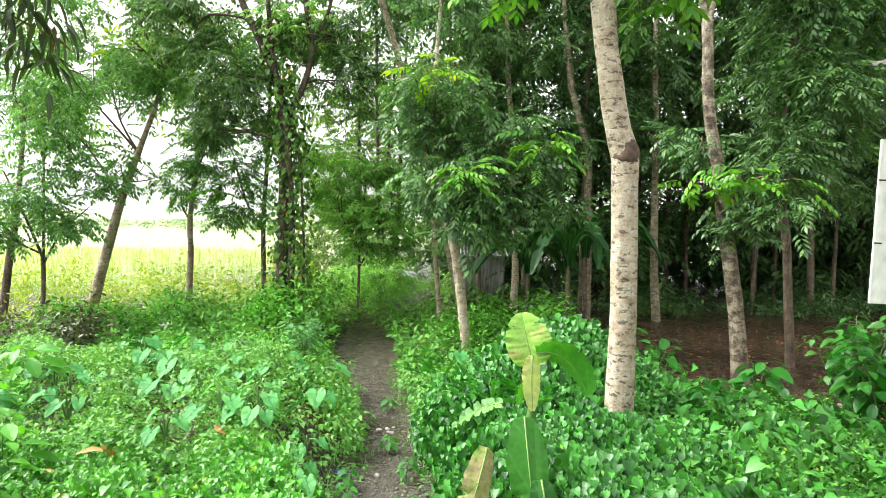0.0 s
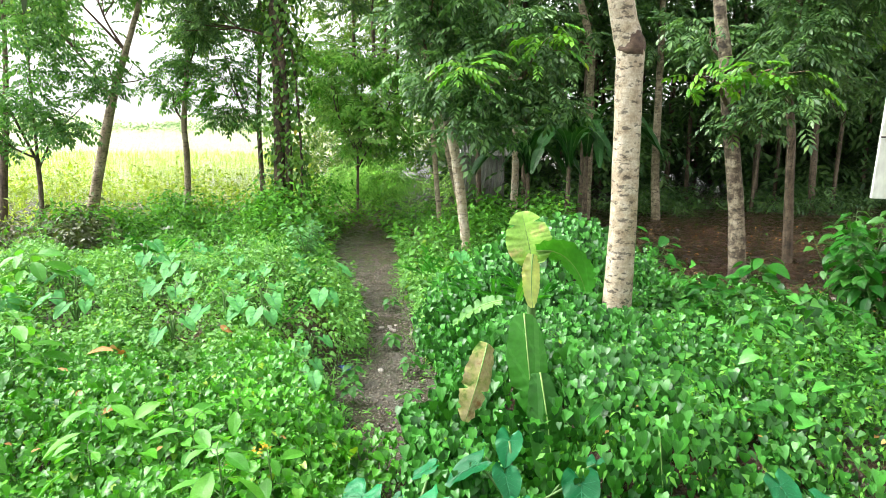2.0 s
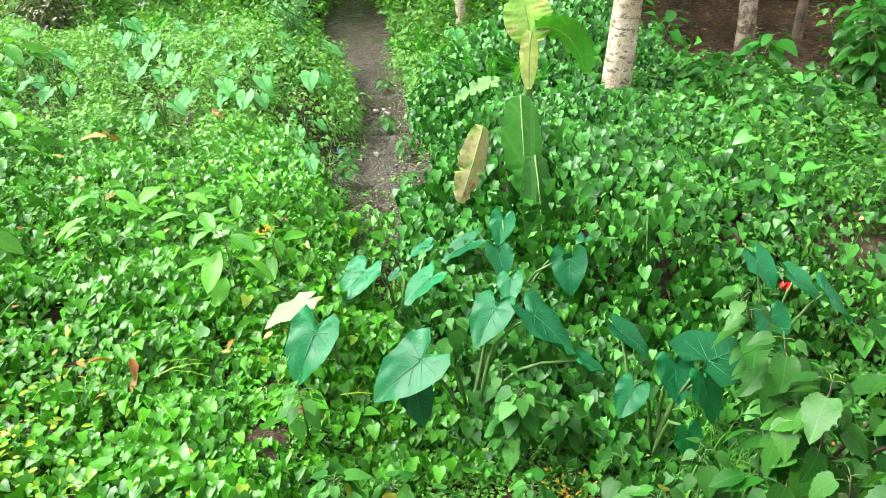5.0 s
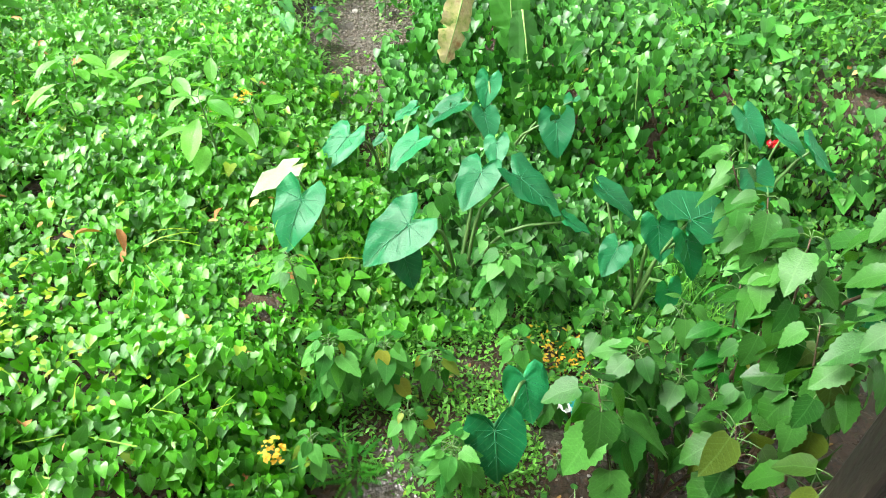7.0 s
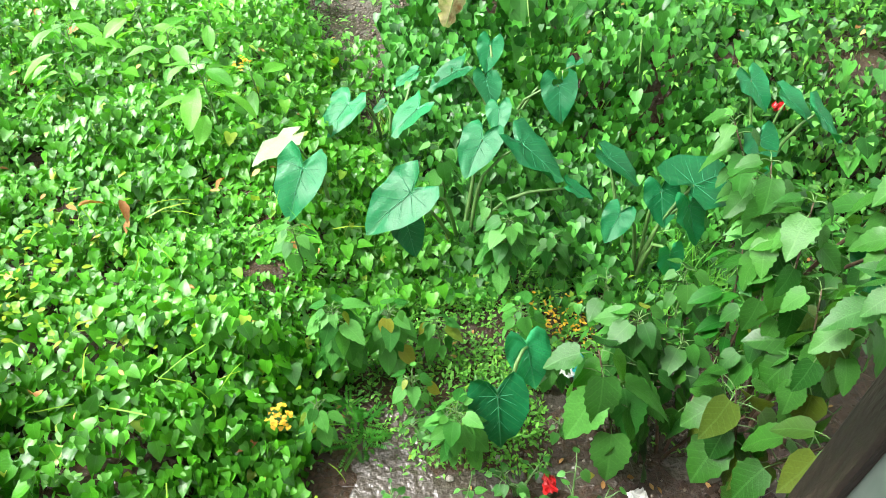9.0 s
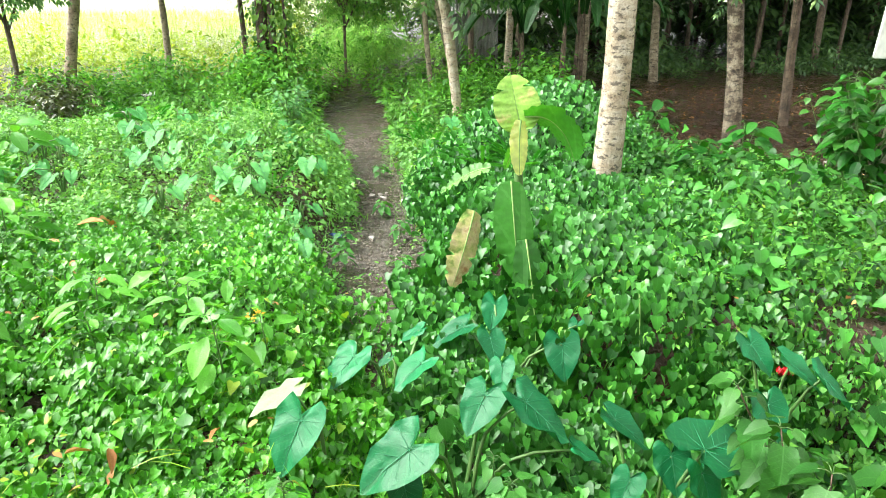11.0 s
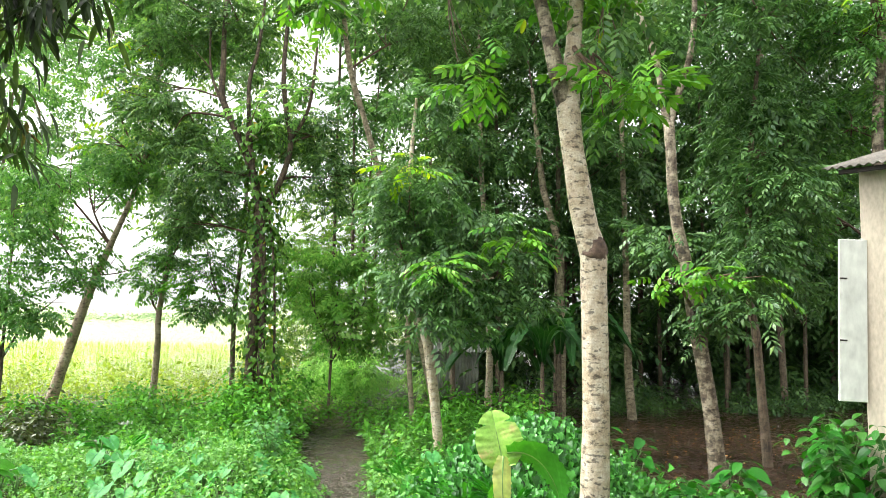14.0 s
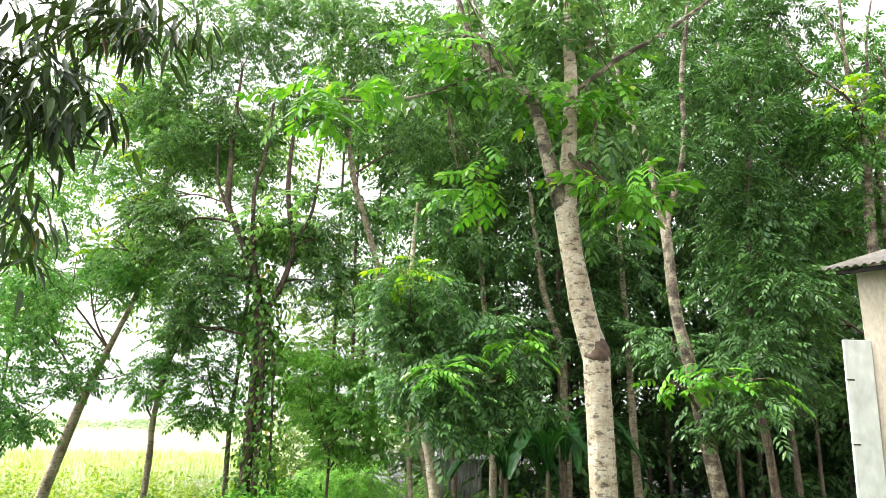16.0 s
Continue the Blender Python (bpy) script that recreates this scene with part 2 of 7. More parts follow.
SHEET = rough_material("weathered_sheet", [(0.3, (0.2, 0.2, 0.19)), (0.6, (0.4, 0.4, 0.38)), (0.8, (0.42, 0.33, 0.25))], 2.0, rough=0.5, bump=0.2, metal=0.2)
ROOF = rough_material("roof_sheet", [(0.3, (0.12, 0.11, 0.09)), (0.6, (0.22, 0.2, 0.17)), (0.8, (0.32, 0.29, 0.25))], 2.5, rough=0.6, bump=0.2)
PLASTER = rough_material("plaster", [(0.3, (0.42, 0.36, 0.28)), (0.6, (0.52, 0.46, 0.36)), (0.8, (0.58, 0.52, 0.42))], 1.6, (1, 1, 0.4), 0.85, 0.25, 0.005, 30.0)
PAINT = rough_material("white_paint", [(0.25, (0.6, 0.62, 0.56)), (0.6, (0.68, 0.7, 0.64))], 1.2, (1, 1, 0.5), 0.5, 0.05, 0.002, 12.0)
WOOD = rough_material("old_wood", [(0.35, (0.008, 0.005, 0.004)), (0.58, (0.022, 0.014, 0.01)), (0.7, (0.06, 0.045, 0.034)), (0.8, (0.2, 0.17, 0.14))], 4.0, (5, 5, 0.8), 0.6, 0.8, 0.008, 30.0)
BOARD = rough_material("cement_board", [(0.3, (0.1, 0.13, 0.115)), (0.7, (0.15, 0.18, 0.16))], 2.0, (1, 1, 0.5), 0.25, 0.15, 0.004, 20.0)


def ground_material():
    """Wet brown soil with grit; grass tone out in the open field; standing water lies darker and smoother."""
    m, n, l, p = material("soil")
    tc = n.new("ShaderNodeTexCoord")
    big = node(n, "ShaderNodeTexNoise", Scale=0.9, Detail=8.0, Roughness=0.65)
    small = node(n, "ShaderNodeTexNoise", Scale=38.0, Detail=5.0, Roughness=0.7)
    for t in (big, small):
        l.new(tc.outputs["Object"], t.inputs["Vector"])
    soil = ramp(n, [(0.3, (0.018, 0.01, 0.006)), (0.55, (0.05, 0.029, 0.017)), (0.75, (0.105, 0.062, 0.038))])
    l.new(big.outputs["Fac"], soil.inputs[0])
    grit = ramp(n, [(0.3, (0.5, 0.5, 0.5)), (0.7, (1.5, 1.45, 1.4))])
    l.new(small.outputs["Fac"], grit.inputs[0])
    mul = n.new("ShaderNodeVectorMath")
    mul.operation = "MULTIPLY"
    l.new(soil.outputs[0], mul.inputs[0])
    l.new(grit.outputs[0], mul.inputs[1])
    field = node(n, "ShaderNodeTexNoise", Scale=0.25, Detail=6.0)
    l.new(tc.outputs["Object"], field.inputs["Vector"])
    grass = ramp(n, [(0.3, (0.21, 0.27, 0.035)), (0.7, (0.35, 0.37, 0.075))])
    l.new(field.outputs["Fac"], grass.inputs[0])
    at = n.new("ShaderNodeAttribute")
    at.attribute_name = "grass"
    mix = n.new("ShaderNodeMixRGB")
    l.new(at.outputs["Fac"], mix.inputs[0])
    l.new(mul.outputs[0], mix.inputs[1])
    l.new(grass.outputs[0], mix.inputs[2])
    l.new(mix.outputs[0], p.inputs["Base Color"])
    silt = n.new("ShaderNodeAttribute")
    silt.attribute_name = "silt"
    pale_ = ramp(n, [(0.3, (0.032, 0.027, 0.02)), (0.7, (0.13, 0.115, 0.09))])
    l.new(small.outputs["Fac"], pale_.inputs[0])
    mix2 = n.new("ShaderNodeMixRGB")
    l.new(silt.outputs["Fac"], mix2.inputs[0])
    l.new(mix.outputs[0], mix2.inputs[1])
    l.new(pale_.outputs[0], mix2.inputs[2])
    l.new(mix2.outputs[0], p.inputs["Base Color"])
    wet = ramp(n, [(0.46, (0.08,) * 3), (0.64, (0.5,) * 3)])
    film = node(n, "ShaderNodeTexNoise", Scale=7.0, Detail=5.0, Roughness=0.6)
    l.new(tc.outputs["Object"], film.inputs["Vector"])
    l.new(film.outputs["Fac"], wet.inputs[0])
    l.new(wet.outputs[0], p.inputs["Roughness"])
    p.inputs["Specular IOR Level"].default_value = 0.5
    b = node(n, "ShaderNodeBump", Strength=0.8, Distance=0.03)
    l.new(small.outputs["Fac"], b.inputs["Height"])
    l.new(b.outputs[0], p.inputs["Normal"])
    return m


SOIL = ground_material()

# ---------------------------------------------------------------- building blocks
rng = np.random.default_rng(7)


def mesh_of(name, V, T, mat, smooth=True, own=None):
    V, T = np.asarray(V, np.float32), np.asarray(T, np.int32)
    me = bpy.data.meshes.new(name)
    me.vertices.add(len(V))
    me.vertices.foreach_set("co", V.ravel())
    me.loops.add(T.size)
    me.loops.foreach_set("vertex_index", T.ravel())
    me.polygons.add(len(T))
    me.polygons.foreach_set("loop_start", np.arange(0, T.size, T.shape[1], dtype=np.int32))
    me.polygons.foreach_set("use_smooth", np.full(len(T), smooth))
    me.update(calc_edges=True)
    me.materials.append(mat)
    if own is not None:
        a = me.attributes.new("leaf", "FLOAT_VECTOR", "POINT")
        a.data.foreach_set("vector", np.tile(own, (len(V) // len(own), 1)).astype(np.float32).ravel())
    return me


def thing(name, at, label, category, group="", kind=""):
    ob = new(name)
    ob.location = at
    return tagged(ob, label, category, group, kind)


def part(name, data, mat, parent, label="", at=None, smooth=True):
    """One mesh under a thing; data is (verts, faces) in the thing's own coordinates, or a mesh to share."""
    me = data if isinstance(data, bpy.types.Mesh) else mesh_of(name, data[0], data[1], mat, smooth)
    ob = new(name, me)
    ob.parent = parent
    if at is not None:
        ob.matrix_local = at
    return tagged(ob, label)


def solid(name, data, mat, label, category, kind="", smooth=False, own=None):
    return tagged(new(name, mesh_of(name, data[0], data[1], mat, smooth, own)), label, category, "", kind)


def join(items):
    V, T, k = [], [], 0
    for v, t in items:
        V.append(np.asarray(v))
        T.append(np.asarray(t) + k)
        k += len(v)
    return np.concatenate(V), np.concatenate(T)


def basis(az, pitch, roll):
    """Leaf axes: columns are its side, its way to the tip and its upper face."""
    az, pitch, roll = (np.asarray(a, float) for a in (az, pitch, roll))
    f = np.stack([np.cos(pitch) * np.sin(az), np.cos(pitch) * np.cos(az), np.sin(pitch)], -1)
    s = np.stack([np.cos(az), -np.sin(az), 0 * az], -1)
    u = np.cross(s, f)
    c, d = np.cos(roll)[..., None], np.sin(roll)[..., None]
    s2, u2 = s * c + u * d, u * c - s * d
    return np.stack([s2, f, u2], -1)


def scatter(template, P, R, S):
    """Copies of a template (verts, triangles) at the places P, axes R and sizes S, as one mesh."""
    v, t = template
    P, S = np.asarray(P), np.asarray(S)
    V = np.einsum("nij,vj->nvi", R, v) * S[:, None, None] + P[:, None, :]
    T = t[None] + (np.arange(len(P)) * len(v))[:, None, None]
    return V.reshape(-1, 3), T.reshape(-1, t.shape[1])


def blade(side, droop=0.2, fold=0.25, curl=0.0):
    """A leaf of length 1 from its stalk: side holds (half width, way) pairs; folded along the midrib, tip drooping."""
    n = len(side)
    verts = [(0, 0, 0), (0, 0.45, -droop * 0.2), (0, 1, -droop)]
    for sgn in (-1, 1):
        verts += [(sgn * w, y, fold * w - droop * max(y, 0) ** 2 - curl * w * w) for w, y in side]
    t = []
    for k in (0, 1):
        ring = [0] + [3 + k * n + i for i in range(n)] + [2]
        for a, b in zip(ring, ring[1:]):
            t.append((1, b, a) if k else (1, a, b))
    return np.array(verts, float), np.array(t)


HEART = blade([(0.26, -0.14), (0.44, 0.02), (0.45, 0.28), (0.28, 0.62)], 0.25, 0.2)
OVAL = blade([(0.16, 0.12), (0.27, 0.4), (0.2, 0.72)], 0.22, 0.25)
HEART_SMALL = blade([(0.34, -0.1), (0.46, 0.16), (0.28, 0.62)], 0.3, 0.25)
OVAL_SMALL = blade([(0.2, 0.2), (0.24, 0.62)], 0.25, 0.25)
NARROW = blade([(0.075, 0.18), (0.085, 0.5), (0.045, 0.8)], 0.25, 0.3)
HEART_FAR = blade([(0.43, 0.2)], 0.3, 0.25)
OVAL_FAR = blade([(0.23, 0.42)], 0.25, 0.25)
KITE = (np.array([(0, 0, 0), (-0.2, 0.45, 0.03), (0.2, 0.45, 0.03), (0, 1, -0.12)]), np.array([(0, 3, 1), (0, 2, 3)]))
BROAD = blade([(0.2, -0.03), (0.34, 0.15), (0.37, 0.35), (0.29, 0.6), (0.13, 0.85)], 0.3, 0.16)
GRASS = (np.array([(-0.02, 0, 0), (0.02, 0, 0), (0.016, 0.55, 0.02), (-0.016, 0.55, 0.02), (0, 1, -0.12)]), np.array([(0, 1, 2), (0, 2, 3), (3, 2, 4)]))


def compound(pairs, leaflet, size, droop=0.35, spread=1.05, end=True):
    """A feathered leaf of length 1."""
    P, az, pi, ro = [], [], [], []
    for i in range(pairs):
        s = 0.25 + 0.7 * i / max(pairs - 1, 1)
        for sgn in (-1, 1):
            P.append((0, s, -droop * s * s))
            az.append(sgn * (spread - 0.25 * s))
            pi.append(-0.2 - 0.25 * s)
            ro.append(-sgn * 0.25)
    if end:
        P.append((0, 1, -droop)), az.append(0), pi.append(-0.5), ro.append(0)
    return scatter(leaflet, P, basis(az, pi, ro), np.full(len(P), size))


ELLIPSE = blade([(0.15, 0.18), (0.21, 0.48), (0.13, 0.8)], 0.14, 0.15)
PINNATE = compound(4, ELLIPSE, 0.38, 0.22)
PINNATE_MID = compound(4, blade([(0.21, 0.42)], 0.14, 0.2), 0.4, 0.22)
PINNATE_FAR = compound(3, KITE, 0.52, 0.25, end=False)
PINNATE_LIGHT = compound(4, KITE, 0.42, 0.25)
FERN = compound(15, (KITE[0] * np.array([0.6, 1, 1]), KITE[1]), 0.24, 0.45, 1.35)


def tube(path, sides=8, wobble=0.0, seed=0):
    """A closed tapered tube along (x, y, z, radius) stations, smoothed between them."""
    path = np.asarray(path, float)
    r0 = np.random.default_rng(seed)
    out = []
    for i in range(len(path) - 1):
        a, b = path[i], path[i + 1]
        pa, pb = path[max(i - 1, 0)], path[min(i + 2, len(path) - 1)]
        steps = max(2, int(np.linalg.norm(b[:3] - a[:3]) / max(0.1, 2.2 * a[3])))
        steps = min(steps, 14)
        for s in np.arange(steps) / steps:
            out.append(0.5 * (2 * a + (b - pa) * s + (2 * pa - 5 * a + 4 * b - pb) * s * s + (3 * a - pa - 3 * b + pb) * s ** 3))
    out.append(path[-1])
    out = np.array(out)
    d = np.gradient(out[:, :3], axis=0)
    d /= np.linalg.norm(d, axis=1)[:, None] + 1e-9
    ref = np.array([0.0, 1.0, 0.0]) if abs(d[0, 1]) < 0.9 else np.array([1.0, 0.0, 0.0])
    s = np.cross(d, ref)
    s /= np.linalg.norm(s, axis=1)[:, None] + 1e-9
    u = np.cross(s, d)
    ang = np.linspace(0, 2 * np.pi, sides, endpoint=False)
    rad = np.maximum(out[:, 3], 0.002)[:, None] * (1 + wobble * r0.normal(size=(len(out), sides)))
    V = out[:, None, :3] + rad[..., None] * (np.cos(ang)[None, :, None] * s[:, None] + np.sin(ang)[None, :, None] * u[:, None])
    n = len(out)
    i, j = np.meshgrid(np.arange(n - 1), np.arange(sides), indexing="ij")
    a, b = i * sides + j, i * sides + (j + 1) % sides
    Q = np.stack([a, b, b + sides, a + sides], -1).reshape(-1, 4)
    T = np.concatenate([Q[:, [0, 1, 2]], Q[:, [0, 2, 3]]])
    V = np.concatenate([V.reshape(-1, 3), out[[0, -1], :3]])
    k = n * sides
    ends = [(k, (q + 1) % sides, q) for q in range(sides)] + [(k + 1, k - sides + q, k - sides + (q + 1) % sides) for q in range(sides)]
    return V, np.concatenate([T, np.array(ends)])


def box(x0, x1, y0, y1, z0, z1, bevel=0.006):
    bm = bmesh.new()
    bmesh.ops.create_cube(bm, size=1, matrix=Matrix.LocRotScale(((x0 + x1) / 2, (y0 + y1) / 2, (z0 + z1) / 2), None, (x1 - x0, y1 - y0, z1 - z0)))
    bmesh.ops.bevel(bm, geom=bm.edges[:], offset=bevel, segments=1, affect="EDGES")
    bmesh.ops.triangulate(bm, faces=bm.faces[:])
    V = np.array([v.co[:] for v in bm.verts])
    T = np.array([[v.index for v in f.verts] for f in bm.faces])
    bm.free()
    return V, T


def ease(x, a, b):
    s = np.clip((np.asarray(x, float) - a) / (b - a), 0, 1)
    return s * s * (3 - 2 * s)


WAVES = [(rng.normal(size=2) * k, rng.uniform(0, 6.28), 1 / k) for k in (0.7, 0.9, 1.6, 2.2, 3.5, 4.5, 7.0, 9.0)]


def rough_field(x, y, scale=1.0):
    return sum(a * np.sin(scale * (k[0] * x + k[1] * y) + ph) for k, ph, a in WAVES) * 0.35


def path_x(y):
    y = np.asarray(y, float)
    bends = 0.07 * np.sin(2.1 * y + 1) + 0.04 * np.sin(5.3 * y)
    return bends * (1 - ease(y, 4.8, 5.4)) + np.interp(y, [0, 1.4, 2.6, 4.5, 5.6, 6.1, 6.5, 7.0, 7.5, 7.9, 8.5, 9.5, 10.6, 11.6, 13.3, 15.2, 20, 30], [0.0, 0.0, 0.1, -0.5, -0.57, -0.57, -0.68, -0.79, -0.74, -0.74, -0.86, -1.03, -1.28, -1.5, -1.72, -2.0, -2.6, -3.2])


def path_w(y):
    return np.interp(y, [0, 1.6, 2.4, 3.2, 4.6, 5.2, 5.7, 6.1, 6.5, 7.0, 7.5, 7.9, 8.5, 9.6, 10.6, 11.6, 13.3, 15.2, 17, 18], [0.75, 0.7, 0.42, 0.25, 0.27, 0.34, 0.46, 0.6, 0.7, 0.7, 0.48, 0.36, 0.4, 0.54, 0.52, 0.56, 0.7, 0.8, 0.3, 0.0])


def height(x, y):
    """The lie of the land: a drain between two banks, a terrace behind, a flat field beyond."""
    x, y = np.asarray(x, float), np.asarray(y, float)
    c, w = path_x(y), path_w(y)
    left = 0.46 * ease(c - w - x, -0.05, 0.75) * (1 - ease(y, 8.5, 15))
    back = 0.9 * (1 - ease(x, 0.72, 1.05))
    mound = 0.72 * ease(x - c - w, 0.0, 0.75) * ease(y, 3.8 + back - 0.3 * np.clip(x - 0.8, 0, 2), 4.35 + back - 0.2 * np.clip(x - 0.8, 0, 2)) * (1 - ease(y, 7.4, 10.5))
    mound = mound * (1 - 0.35 * ease(x, 2.6, 5.0))
    mound = mound + 0.8 * np.exp(-((x - 1.2) / 0.7) ** 2 - ((y - 7.9) / 0.8) ** 2)
    far = 0.22 * ease(y, 8, 14) * (1 - ease(w, 0.02, 0.1) * (1 - ease(np.abs(x - c), w, w + 0.5)))
    pit = -0.4 * np.exp(-((x + 1.05) / 0.33) ** 4 - ((y - 1.0) / 0.28) ** 4)
    return 0.03 + pit + left + mound + far + 0.05 * rough_field(x, y) * ease(np.hypot(x - c, y * 0), w * 0.7, w + 0.4) + 0.012 * rough_field(x, y, 2.3) + 0.016 * rough_field(x + 9, y + 4, 6.0) + 0.02 * rough_field(x + 2, y - 3, 9.0)


def slope(x, y, e=0.04):
    gx = (height(x + e, y) - height(x - e, y)) / (2 * e)
    gy = (height(x, y + e) - height(x, y - e)) / (2 * e)
    n = np.stack([-gx, -gy, np.ones_like(gx)], -1)
    return n / np.linalg.norm(n, axis=-1)[..., None]


# ---------------------------------------------------------------- ground
def spaced(lo, hi, a, b, step, grow=1.13):
    mid = list(np.arange(a, b, step))
    d, v = step, b
    while v < hi:
        mid.append(v)
        d *= grow
        v += d
    mid.append(hi)
    d, v = step, a
    while v > lo:
        d *= grow
        v -= d
        mid.insert(0, max(v, lo))
    return np.array(mid)


gx, gy = spaced(-900, 900, -3.2, 3.2, 0.065), spaced(-60, 1500, 0.6, 9, 0.065)
GX, GY = np.meshgrid(gx, gy)
GZ = height(GX, GY)
nx = len(gx)
i, j = np.meshgrid(np.arange(len(gy) - 1), np.arange(nx - 1), indexing="ij")
quad = (i * nx + j).ravel()
ground_mesh = mesh_of("ground", np.stack([GX, GY, GZ], -1).reshape(-1, 3), np.stack([quad, quad + 1, quad + nx + 1, quad + nx], -1), SOIL)
grass_at = ground_mesh.attributes.new("grass", "FLOAT", "POINT")
open_field = ease(GY + 0.35 * (GX + 5), 17.5, 20.5) * (1 - ease(GX + 0.1 * GY, -2.6, -0.4)) + ease(GY, 45, 60)
grass_at.data.foreach_set("value", np.clip(open_field, 0, 1).astype(np.float32).ravel())
silt_at = ground_mesh.attributes.new("silt", "FLOAT", "POINT")
on_bed = (1 - ease(np.abs(GX - path_x(GY)), path_w(GY) * 0.7, path_w(GY) + 0.25)) * ease(GY, 4.8, 5.6) * (1 - ease(GY, 15, 18)) * np.clip(0.75 + 0.5 * rough_field(GX, GY, 1.5), 0, 1)
silt_at.data.foreach_set("value", on_bed.astype(np.float32).ravel())
tagged(new("ground", ground_mesh), "wet brown soil with a shallow drain and green field", "ground", "", "structure")

# ---------------------------------------------------------------- trees


# openings between the crowns where the sky shows, given as x, z, half width and half height 17 m out; they widen with distance
OPENINGS = [(-9.4, 6.8, 0.5, 0.4), (-8.75, 5.56, 0.75, 0.5), (-7.35, 5.3, 0.4, 0.45), (-10.1, 7.8, 0.5, 0.4), (-8.7, 8.3, 0.32, 0.35), (-6.5, 8.9, 0.36, 0.3), (-5.05, 8.3, 0.32, 0.34),
            (-4.15, 9.0, 0.36, 0.34), (-2.45, 9.5, 0.42, 0.65), (-1.75, 8.9, 0.32, 0.6), (-1.2, 7.66, 0.32, 0.22), (-0.6, 7.45, 0.25, 0.25), (-5.2, 11.45, 0.36, 0.4), (-3.4, 9.9, 0.2, 0.3), (-8.95, 12.3, 0.65, 0.5),
            (-8.0, 10.15, 0.3, 0.3), (-3.8, 13.0, 0.2, 0.25), (-1.3, 13.1, 0.3, 0.25), (5.3, 14.2, 0.4, 0.3), (-9.2, 10.2, 0.3, 0.3), (-10.2, 9.2, 0.5, 0.35),
            (9.1, 12.0, 0.5, 0.4), (10.4, 12.0, 0.5, 0.45), (11.1, 10.7, 0.4, 0.4), (9.9, 9.9, 0.35, 0.3), (9.4, 10.7, 0.3, 0.3), (6.0, 12.5, 0.3, 0.3), (6.7, 11.8, 0.25, 0.25)]


def in_the_open(P):
    f = 17.0 / P[:, 1]
    x, z = P[:, 0] * f, 3 + (P[:, 2] - 3) * f
    ragged = 0.75 + 0.35 * np.sin(5.1 * x + 3.3 * z) * np.sin(4.3 * z - 2.9 * x)
    return np.any([((x - a) / u) ** 2 + ((z - b) / w) ** 2 < ragged for a, b, u, w in OPENINGS], axis=0)


def crown_leaves(blobs, template, size, droop=-0.35, twig=0.3, per=7, density=1.0, seed=0, up=0.0):
    """Leaves on twigs: each blob is (x, y, z, half width, half height, leaves)."""
    r = np.random.default_rng(seed)
    P, A, S = [], [], []
    for x, y, z, rx, rz, n in blobs:
        n = int(n * density)
        k = max(2, n // per)
        d = r.normal(size=(k, 3))
        d /= np.linalg.norm(d, axis=1)[:, None]
        d *= (r.uniform(0.15, 1, size=(k, 1)) ** 0.45)
        c = np.array([x, y, z]) + d * np.array([rx, rx, rz])
        pick = r.integers(0, k, n)
        a = r.uniform(0, 2 * np.pi, n)
        off = np.stack([np.sin(a), np.cos(a), r.normal(0, 0.7, n)], -1) * (twig * r.uniform(0.1, 1, n))[:, None]
        P.append(c[pick] + off)
        A.append(a + r.normal(0, 0.5, n))
        S.append(size * r.uniform(0.7, 1.25, n))
    P, A, S = np.concatenate(P), np.concatenate(A), np.concatenate(S)
    ok = (P[:, 1] < 12.4) | ~in_the_open(P)
    P, A, S = P[ok], A[ok], S[ok]
    n = len(P)
    return scatter(template, P, basis(A, droop + r.normal(0, 0.35, n) + up, r.normal(0, 0.35, n)), S)


